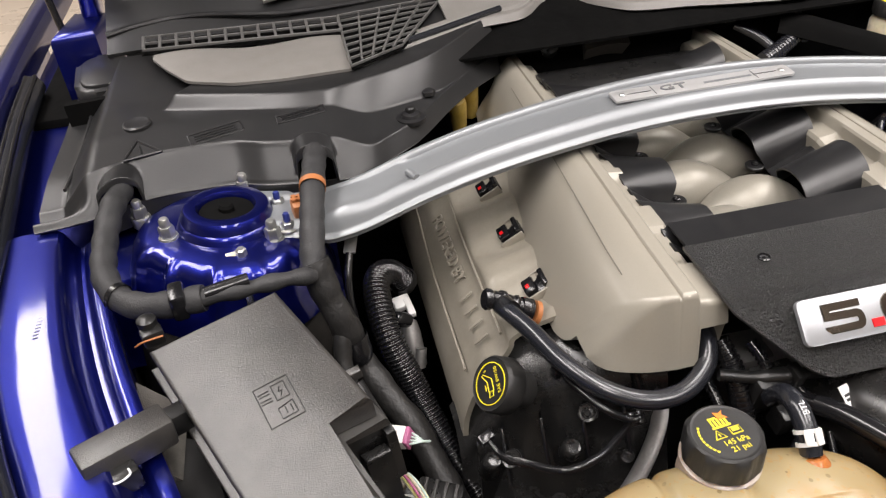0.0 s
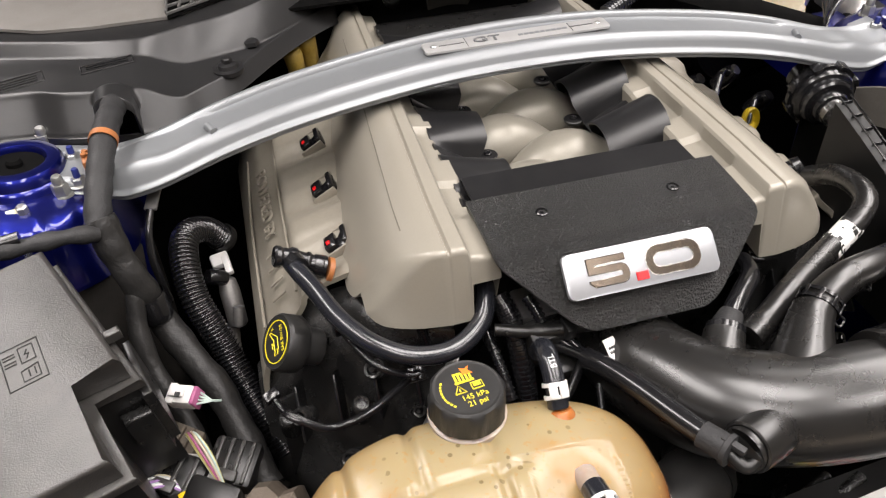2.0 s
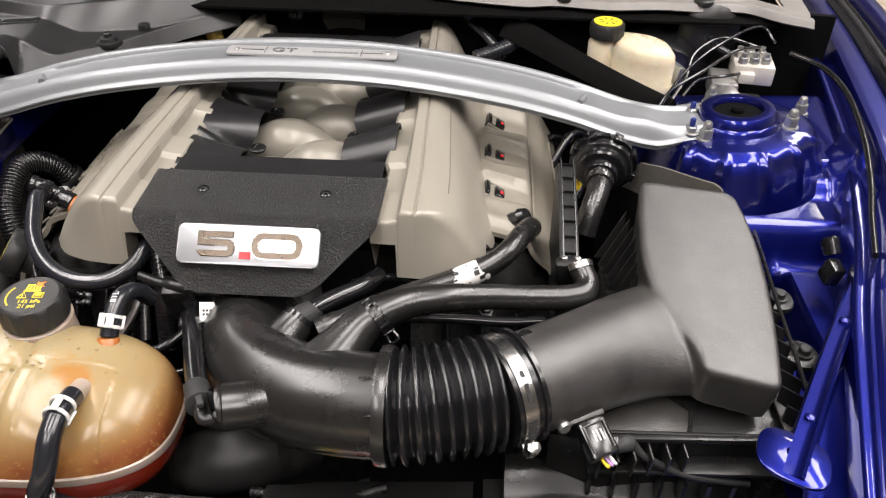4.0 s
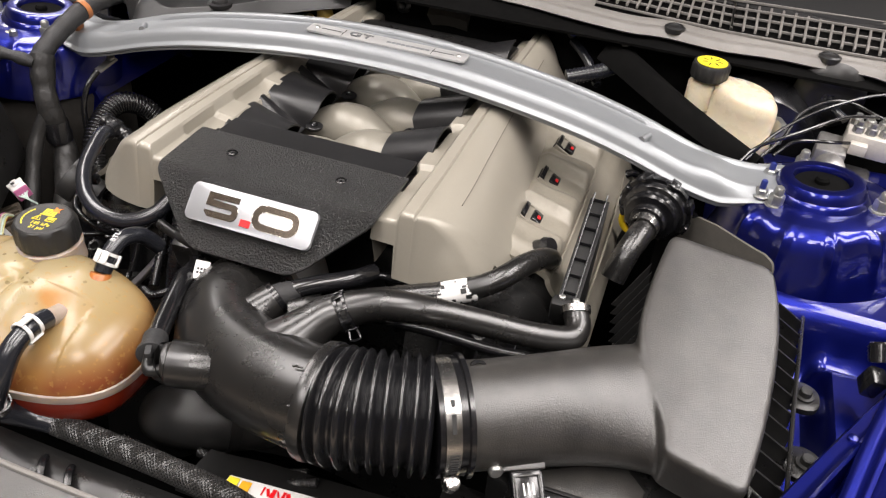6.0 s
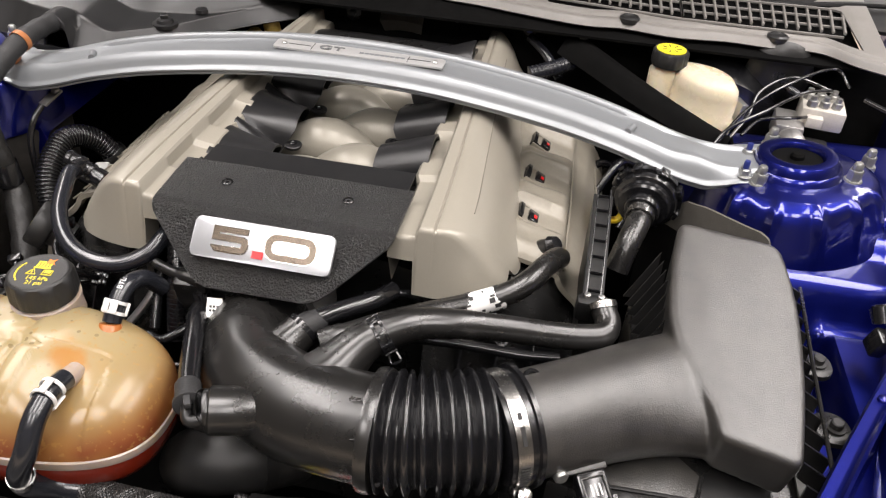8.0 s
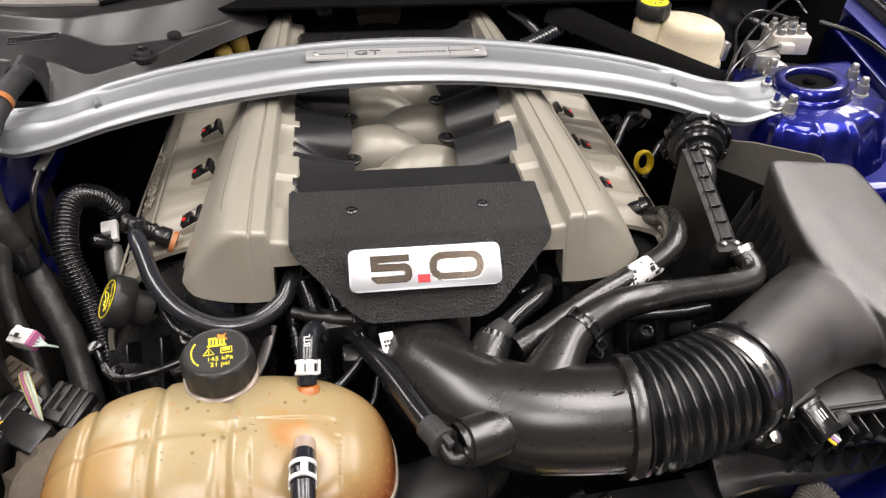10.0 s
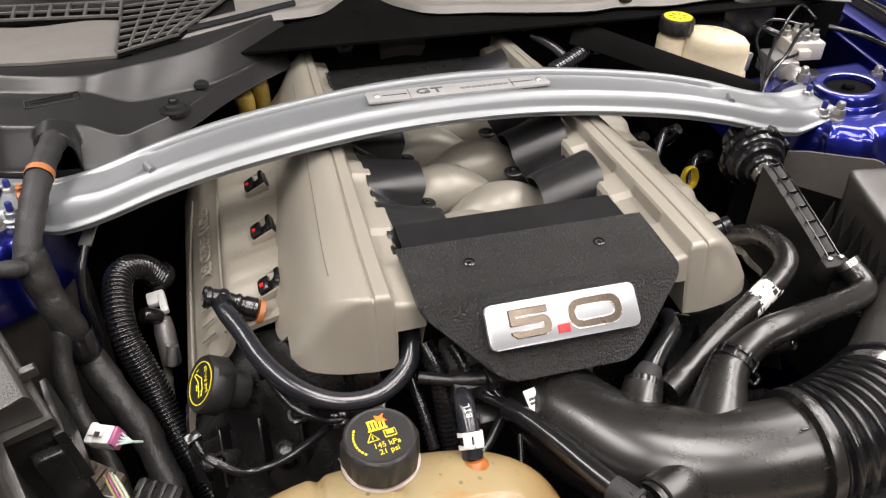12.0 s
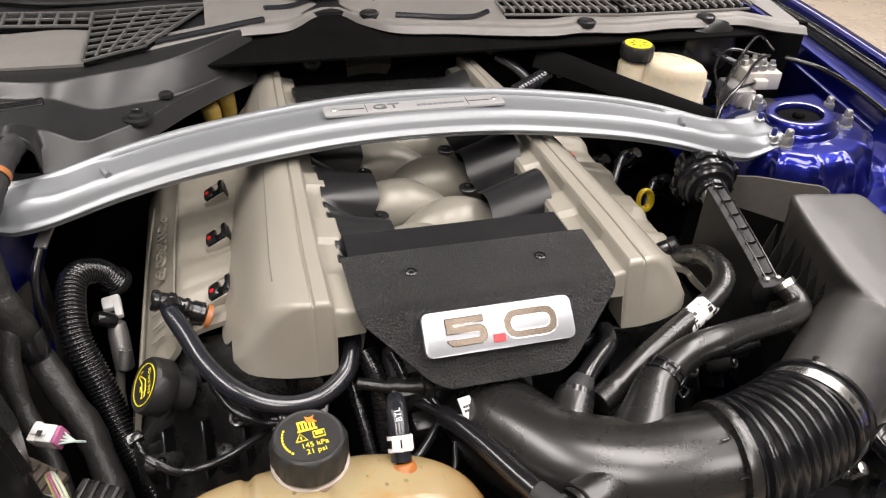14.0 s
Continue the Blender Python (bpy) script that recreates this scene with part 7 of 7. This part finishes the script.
for k in range(8):
    part("flange_lug", box((0.006, 0.012, 0.016), DM @ pose(0, 0, 0, 0, 0, 45 * k + 20) @ Matrix.Translation((0.0420, 0, 0.001)), 0.0012), "gloss", di)
part("outlet_rib", lathe([(0.0265, 0.022), (0.0295, 0.022), (0.0295, 0.027), (0.0265, 0.028)], DM, 40, closed_ends=False), "gloss", di)
part("rear_clamp", lathe([(0.023, 0.030), (0.0275, 0.030), (0.0275, 0.042), (0.023, 0.042)], DM, 40, closed_ends=False), "gloss", di)
part("clip", box((0.018, 0.010, 0.006), DM @ pose(0, 0, 0, 0, 0, -80) @ Matrix.Translation((0, 0.0, 0)) @ Matrix.Translation((0.029, 0, 0.036)), 0.001), "zinc", di)
part("front_clamp", lathe([(0.0150, -0.048), (0.0172, -0.048), (0.0172, -0.036), (0.0150, -0.036)], DM, 32, closed_ends=False), "steel", di, "bright clamp")
part("front_hose", tube([(0.384, 0.152, 0.898), (0.380, 0.135, 0.894), (0.372, 0.115, 0.880), (0.365, 0.10, 0.855)], 0.0145, 18, 6), "satin", di)
part("rib", joined(*[box((0.003, 0.014, 0.010), DM @ pose(0, 0, 0, 0, 0, 40 * k) @ Matrix.Translation((0.032, 0, -0.006)), 0.0008) for k in range(9)]), "gloss", di)
solid("dipstick_ring", tube([(0.365 + 0.0125 * math.cos(a) - 0.004 * math.sin(a), 0.284 + 0.004 * math.cos(a), 0.822 + 0.0165 * math.sin(a)) for a in (2 * math.pi * k / 16 for k in range(17))], 0.0036, 12, 3, 1.5), "yellow_plastic", "yellow plastic dipstick handle ring", "dipstick")
solid("dipstick_tube", tube([(0.362, 0.288, 0.806), (0.350, 0.29, 0.74), (0.33, 0.28, 0.60)], 0.005, 10, 5), "black", "black dipstick tube below its ring", "dipstick tube")
for (x, y, z) in ((0.40, 0.40, 0.83), (0.44, 0.36, 0.80), (0.37, 0.44, 0.80)):
    t = thing("dark_fitting", (x, y, z - 0.03), "dark pipe fitting deep behind the engine", "fitting", "dark fittings")
    part("body", lathe([(0.012, -0.03), (0.014, 0.0), (0.009, 0.014)], frame_to((x, y, z), (0.3, -0.5, 0.8)), 14), "gloss", t)
    part("pipe", tube([(x, y, z), (x - 0.03, y - 0.02, z + 0.015), (x - 0.06, y - 0.06, z - 0.02)], 0.006, 10, 5), "gloss", t)
rp = thing("oil_pipe_plug", (0.275, 0.085, 0.855), "black ribbed plug on the valve cover", "plug")
part("plug", lathe([(0.011, -0.02), (0.012, 0.0), (0.010, 0.010), (0.012, 0.012), (0.009, 0.020)], frame_to((0.277, 0.090, 0.877), (0.6, -0.2, 0.6)), 20), "gloss", rp)

# ---------------------------------------------------------------- plugs and hoses by the tank and throttle
vt = thing("vent_hose", (-0.03, -0.17, 0.84), "glossy black vent hose with grey end connector", "hose")
part("hose", tube([(-0.060, -0.108, 0.876), (-0.052, -0.130, 0.884), (-0.038, -0.165, 0.890), (-0.022, -0.205, 0.894), (-0.010, -0.232, 0.897)], lambda s: 0.0098, 18, 8), "gloss", vt)
part("connector", joined(lathe([(0.0115, -0.014), (0.0115, 0.006), (0.0135, 0.007), (0.0135, 0.011), (0.010, 0.012)], frame_to((-0.008, -0.236, 0.8975), (0.45, -0.85, 0.1)), 22), box((0.006, 0.020, 0.006), pose(-0.003, -0.246, 0.907, 0, 0, 28), 0.001)), "tape", vt, "grey quick connector")
part("elbow", tube([(-0.004, -0.246, 0.897), (0.002, -0.258, 0.894), (0.012, -0.256, 0.895), (0.024, -0.248, 0.898)], 0.0058, 12, 5), "black", vt)
part("tag", box((0.015, 0.0008, 0.020), pose(-0.040, -0.115, 0.889, -52, 15, 24), 0), "white", vt, "white printed tag")
for k in range(6):
    part("small_print", box((0.0024, 0.0008, 0.0024), pose(-0.040, -0.115, 0.889, -52, 15, 24) @ Matrix.Translation((-0.0036 + 0.0034 * (k % 3), -0.0006, -0.003 + 0.004 * (k // 3))), 0), "ink", vt)
for k in range(3):
    part("strand", tube([(-0.078 + 0.006 * k, -0.080, 0.868 + 0.004 * k), (-0.068 + 0.004 * k, -0.094, 0.872), (-0.060 + 0.002 * k, -0.110, 0.877)], 0.0045, 10, 5), "gloss", vt)
so = thing("purge_valve", (-0.08, -0.08, 0.83), "dark grey purge valve with a pipe stub", "valve")
part("body", joined(box((0.044, 0.026, 0.050), pose(-0.082, -0.066, 0.862, 12, 0, 4), 0.004), box((0.030, 0.022, 0.03), pose(-0.070, -0.088, 0.842, 12, 0, 4), 0.004)), "black", so)
part("pipe", tube([(-0.132, -0.060, 0.886), (-0.100, -0.070, 0.884), (-0.060, -0.078, 0.886), (-0.030, -0.084, 0.888)], lambda s: 0.0058 + 0.002 * (0.35 < s < 0.7), 14, 8), "black", so)
part("catch", joined(box((0.010, 0.018, 0.016), pose(-0.068, -0.080, 0.889, 10, 0, 5), 0.002)), "black", so)
for pts, r in ((((-0.120, -0.030, 0.90), (-0.112, -0.050, 0.880), (-0.108, -0.070, 0.850), (-0.106, -0.09, 0.80)), 0.011), (((-0.096, -0.045, 0.905), (-0.090, -0.060, 0.895), (-0.085, -0.078, 0.875)), 0.006), (((-0.135, -0.040, 0.87), (-0.130, -0.07, 0.85), (-0.125, -0.10, 0.82)), 0.006)):
    solid("ribbed_loom", corrugated(pts, r, 0.005, 0.0012, 16), "gloss", "black ribbed loom below the cover panel", "cable loom", "ribbed looms")
for pts, r in ((((-0.06, -0.10, 0.86), (-0.085, -0.125, 0.85), (-0.10, -0.13, 0.845), (-0.12, -0.12, 0.84)), 0.005), (((-0.05, -0.12, 0.85), (-0.06, -0.145, 0.835), (-0.09, -0.15, 0.83)), 0.004), (((0.10, -0.06, 0.89), (0.14, -0.04, 0.885), (0.17, -0.03, 0.87)), 0.005), (((0.14, -0.09, 0.87), (0.20, -0.08, 0.865), (0.27, -0.075, 0.86), (0.31, -0.07, 0.86)), 0.006)):
    solid("thin_loom", corrugated(pts, r, 0.0035, 0.0006, 10), "gloss", "thin black cable loom", "cable loom", "thin looms")

th = thing("tank_return_hose", (-0.112, -0.14, 0.88), "black return hose with a white spring clip", "hose")
part("hose", tube([(-0.115, -0.172, 0.903), (-0.114, -0.160, 0.916), (-0.112, -0.140, 0.924), (-0.108, -0.118, 0.915), (-0.104, -0.10, 0.89)], 0.0088, 18, 6), "rubber", th)
CLP = frame_to((-0.1145, -0.163, 0.913), (0.05, 0.70, 0.65), (1, 0, 0))
part("clip", joined(*[lathe([(0.0090, a), (0.0103, a), (0.0103, a + 0.0032), (0.0090, a + 0.0032)], CLP, 24, closed_ends=False) for a in (-0.006, 0.004)], *[box((0.003, 0.007, 0.013), CLP @ pose(0, 0, 0, 0, 0, k) @ Matrix.Translation((0.0108, 0, 0.001)), 0.001) for k in (-115, -70, 30)]), "white", th, "white spring clip")
part("mark", words("BTL", 0.0075, frame_to((-0.1125, -0.1475, 0.9315), (0, -0.3, 0.95), (0, 1, 0.2)), 0.0006), "pale_print", th, "pale printed letters")
part("stub", lathe([(0.015, -0.012), (0.013, -0.002), (0.0095, 0.004)], frame_to((-0.115, -0.176, 0.900), (0, 0.5, 0.85)), 24), "stain", th, "orange-stained tank stub")
tf = thing("tank_feed_hose", (-0.115, -0.30, 0.83), "grey-black feed hose with a white spring clip", "hose")
part("hose", tube([(-0.117, -0.246, 0.901), (-0.117, -0.262, 0.905), (-0.117, -0.274, 0.905), (-0.117, -0.292, 0.898), (-0.120, -0.308, 0.876), (-0.131, -0.312, 0.850), (-0.135, -0.304, 0.826), (-0.122, -0.291, 0.809), (-0.102, -0.284, 0.801)], lambda s: 0.0098 + 0.0022 * ease((s - 0.66) / 0.06), 18, 7), "rubber", tf)
CL2 = frame_to((-0.117, -0.270, 0.9065), (0, -0.95, 0.0), (1, 0, 0))
part("clip", joined(*[lathe([(0.0099, a), (0.0112, a), (0.0112, a + 0.0034), (0.0099, a + 0.0034)], CL2, 24, closed_ends=False) for a in (-0.010, 0.003)], *[box((0.003, 0.006, 0.016), CL2 @ pose(0, 0, 0, 0, 0, k) @ Matrix.Translation((0.0115, 0, -0.001)), 0.001) for k in (-140, -95, -50, 80)]), "white", tf, "white spring clip")
part("stub", lathe([(0.0098, -0.014), (0.0092, 0.0), (0.0088, 0.006)], frame_to((-0.117, -0.244, 0.899), (0, -0.9, 0.3)), 24), "tank_seam", tf)
part("worm_clamp", lathe([(0.0102, -0.005), (0.0116, -0.005), (0.0116, 0.005), (0.0102, 0.005)], frame_to((-0.1345, -0.308, 0.838), (-0.25, 0.25, -0.93)), 28, closed_ends=False), "steel", tf, "bright worm clamp")
def braid(pts, r, n, lay, wire):
    """Two families of fine wires wound both ways round a hose."""
    line = glide([Vector(p) for p in pts], 40)
    out, way = [], [0.0]
    for a, b in zip(line, line[1:]):
        way.append(way[-1] + (b - a).length)
    for turn in (1, -1):
        for k in range(n):
            run = []
            for i, p in enumerate(line):
                d = (line[min(i + 1, len(line) - 1)] - line[max(i - 1, 0)]).normalized()
                e = d.cross(Vector((0, 0, 1))).normalized()
                a = 2 * math.pi * (k / n + turn * way[i] / lay)
                run.append(p + r * (math.cos(a) * e + math.sin(a) * e.cross(d)))
            out.append(tube(run, wire, 4, 1, smooth=False))
    return joined(*out)


BRAID = [(-0.106, -0.284, 0.8010), (-0.041, -0.285, 0.800), (0.023, -0.286, 0.799), (0.092, -0.290, 0.797), (0.150, -0.300, 0.790), (0.220, -0.318, 0.780)]
bh = thing("braided_hose", (0.0, -0.30, 0.77), "black braided hose along the front of the bay", "hose")
part("hose", corrugated(BRAID, 0.0108, 0.0026, 0.0001, 20), "braid", bh)
tagged(part("woven_sleeve", braid(BRAID, 0.0113, 14, 0.050, 0.0007), "braid_wire", bh, "woven dark grey wires"), kind="stuff")
lch = thing("lower_coolant_hose", (0.0, -0.19, 0.70), "thick black lower coolant hose with a steel clamp", "hose")
part("hose", tube([(0.05, -0.155, 0.74), (0.028, -0.188, 0.765), (-0.012, -0.205, 0.768), (-0.045, -0.195, 0.745), (-0.055, -0.17, 0.69)], 0.0335, 28, 8), "cap", lch)
part("clamp", lathe([(0.0338, -0.006), (0.0350, -0.006), (0.0350, 0.006), (0.0338, 0.006)], frame_to((0.028, -0.188, 0.765), (-0.75, -0.6, 0.25)), 40, closed_ends=False), "black", lch)
for pts in (((-0.05, -0.26, 0.775), (0.02, -0.262, 0.770), (0.10, -0.255, 0.775), (0.16, -0.24, 0.79)), ((0.02, -0.235, 0.76), (0.08, -0.24, 0.765), (0.14, -0.225, 0.775))):
    solid("front_loom", corrugated(pts, 0.0055, 0.003, 0.0006, 12), "braid", "thin black braided loom under the intake", "cable loom", "front looms")
rs = thing("radiator_support", (0.0, -0.36, 0.70), "black radiator support panel with a pale front edge", "radiator support")
part("panel", slab(lambda u, v: (lerp(-0.55, 0.50, u), lerp(-0.300, -0.348, v) + 0.02 * (2 * u - 1) ** 2, 0.785 + 0.010 * math.sin(math.pi * v)), 40, 6, 0.01), "black", rs)
part("pale_edge", slab(lambda u, v: (lerp(-0.55, 0.50, u), lerp(-0.349, -0.46, v) + 0.02 * (2 * u - 1) ** 2, 0.815 - 0.01 * v), 40, 4, 0.035), "box", rs, "grey cover along the front edge")
part("edge_line", tube([(lerp(-0.55, 0.50, k / 20), -0.347 + 0.02 * (2 * k / 20 - 1) ** 2, 0.816) for k in range(21)], 0.003, 8, 2), "cowl_grey", rs)
shroud = thing("fan_shroud", (0.12, -0.24, 0.76), "black plastic fan shroud with a printed sticker", "fan shroud")
part("panel", slab(lambda u, v: (lerp(0.040, 0.240, u), lerp(-0.296, lerp(-0.240, -0.225, u), v), 0.7905 - 0.010 * v + 0.004 * ease((u - 0.1) / 0.2)), 20, 8, 0.004), "dim", shroud)
sticker = part("sticker", slab(lambda u, v: (lerp(0.080, 0.180, u), lerp(-0.286, -0.266, v) + 0.010 * u, 0.7960 - 0.0035 * v), 6, 3, 0.0006), "white", shroud, "white sticker with yellow squares and red print")
for x, w, m in ((0.087, 0.011, "yellow"), (0.100, 0.010, "orange_light")):
    part("colour_field", box((w, 0.014, 0.0006), pose(x, -0.2745, 0.7952, -9, 0, 6), 0), m, sticker)
for k in range(6):
    part("small_print", box((0.0016 + 0.0012 * (k % 3), 0.010 - 0.001 * (k % 2), 0.0006), pose(0.118 + 0.005 * k, -0.2715 + 0.0005 * k, 0.7952, -9, 0, 6 + 25 * (k % 2)), 0), "red", sticker)
for x in (-0.085, -0.055):
    part("clip", tube([(x, -0.318, 0.797), (x + 0.006, -0.327, 0.803), (x + 0.012, -0.337, 0.800)], 0.004, 8, 4), "gloss", rs)

# front corner on the driver's side
FLANGE = [(0.0, -0.035), (0.0, -0.004), (0.002, 0.0), (0.013, 0.001), (0.016, 0.0035), (0.019, 0.0015), (0.024, -0.020), (0.050, -0.028), (0.095, -0.026)]


def flange(u, v):
    k = v * (len(FLANGE) - 1)
    i = min(int(k), len(FLANGE) - 2)
    a, z = (lerp(FLANGE[i][c], FLANGE[i + 1][c], k - i) for c in (0, 1))
    return (lerp(0.708, 0.484, u) + 0.87 * a - 0.006 * math.sin(math.pi * u), lerp(0.095, -0.285, u) - 0.49 * a, 0.905 + z)


part("headlamp_flange", slab(flange, 40, (len(FLANGE) - 1) * 3, 0.003, down=(0, 0, -1)), "blue", car)
def corner_bracket():
    """Rounded corner plate with a bolt hole."""
    bm, n = bmesh.new(), 40
    rows = []
    for r, z in ((0, -0.004), (1, -0.004), (1, -0.001), (0.95, 0.0), (0, 0.0)):
        row = []
        for i in range(n):
            a = 2 * math.pi * i / n
            c, d = math.cos(a), math.sin(a)
            if r:
                x, y = 0.030 * r * math.copysign(abs(c) ** 0.7, c), 0.026 * r * math.copysign(abs(d) ** 0.7, d)
            else:
                x, y = 0.0065 * c, 0.0065 * d + 0.003
            row.append(bm.verts.new((0.500 + x * 0.87 + y * 0.35, -0.270 + y * 0.94 - x * 0.45, 0.905 + z)))
        rows.append(row)
    rows.append(rows[0])
    for p, q in zip(rows, rows[1:]):
        for i in range(n):
            j = (i + 1) % n
            bm.faces.new((p[i], p[j], q[j], q[i]))
    return bm


part("corner_bracket", corner_bracket(), "blue", car, "blue corner bracket with a bolt hole")
for u in (0.18, 0.50, 0.84):
    p = flange(u, 0.33)
    part("flange_stud", lathe([(0.0045, -0.002), (0.0045, 0.002), (0.003, 0.003)], Matrix.Translation((p[0], p[1], p[2] + 0.001)), 14), "blue", car)
part("inner_wing", slab(lambda u, v: (lerp(0.535, 0.720, u), lerp(0.250, -0.24, v), 0.800 + 0.075 * ease((0.36 - v) / 0.10) + 0.018 * ease((0.16 - v) / 0.05) + 0.045 * ease((u - 0.30) / 0.10) * (1 - ease((u - 0.86) / 0.12)) * ease((v - 0.30) / 0.10) + 0.05 * ease((u - 0.80) / 0.2)), 60, 80, 0.004), "blue", car)
hc = thing("lamp_plug", (0.632, 0.01, 0.86), "black lamp plug on the blue inner wing", "connector")
part("body", joined(box((0.016, 0.022, 0.026), pose(0.632, 0.014, 0.880, 10, 10, 10), 0.003), lathe([(0.009, 0), (0.009, 0.018), (0.007, 0.020)], frame_to((0.634, 0.028, 0.895), (-0.2, 0.6, 0.7)), 16)), "gloss", hc)
part("ribs", corrugated([(0.632, 0.030, 0.895), (0.630, 0.045, 0.902)], 0.008, 0.004, 0.001, 14), "black", hc)
fw = thing("fender_cable", (0.70, 0.25, 0.92), "black cable clipped along the blue fender", "cable")
part("cable", tube([(0.700, 0.470, 0.952), (0.735, 0.420, 0.950), (0.742, 0.340, 0.947), (0.722, 0.22, 0.943), (0.695, 0.12, 0.938), (0.672, 0.05, 0.932), (0.650, -0.02, 0.93)], 0.0042, 12, 8), "gloss", fw)
for s in (-1, 1):
    YS = (-0.30, -0.15, 0.0, 0.15, 0.30, 0.45, 0.60, 0.74)
    strip = part("weather_strip", tube([(s * (rail_out(s, y) + 0.013), y, 0.935 + 0.01 * max(0, y - 0.1)) for y in YS], lambda q: 0.0165, 16, 5, 1.1), "rubber", car, "black rubber weather strip")
    for dx, dz in ((-0.007, 0.0145), (0.006, 0.0150)):
        part("bead", tube([(s * (rail_out(s, y) + 0.013 + dx), y, 0.935 + dz + 0.01 * max(0, y - 0.1)) for y in YS], lambda q: 0.0038 + 0.0004 * math.sin(90 * q), 10, 8), "gloss", strip)
fs = thing("lower_shield", (0.43, -0.26, 0.74), "dark lower splash shield in front of the air filter box", "splash shield")
part("shield", slab(lambda u, v: (lerp(0.27, 0.56, u), lerp(-0.185, -0.247 + 0.050 * u + 0.004 * math.sin(9 * u), v), 0.785 - 0.03 * u + 0.008 * math.sin(5 * v)), 24, 8, 0.006), "black", fs)
part("hose", corrugated([(0.351, -0.275, 0.715), (0.362, -0.245, 0.738), (0.385, -0.228, 0.745), (0.398, -0.248, 0.738), (0.396, -0.275, 0.715)], 0.011, 0.0036, 0.0012, 18), "felt", fs)


part("lower_wing", slab(lambda u, v: (lerp(0.385, 0.60, u), lerp(-0.150, -0.300, v), 0.690 + 0.02 * math.sin(3 * u) + 0.03 * u), 16, 10, 0.004), "blue", car, "blue lower front corner of the body")
part("edge_flap", slab(lambda u, v: (lerp(0.250, 0.440, u), lerp(lerp(-0.246, -0.200, u), lerp(-0.205, -0.185, u), v), 0.768 - 0.006 * v), 12, 4, 0.004), "cap", fs)
part("bracket", prism([(0.312, -0.240), (0.358, -0.222), (0.352, -0.250), (0.325, -0.258)], 0.715, 0.728, None, 0.002), "cream", fs, "cream bracket")
part("ring", lathe([(0.014, -0.006), (0.020, -0.006), (0.020, 0.006), (0.014, 0.006)], frame_to((0.418, -0.272, 0.742), (0.2, -0.2, 0.9)), 28, closed_ends=False), "felt", fs)
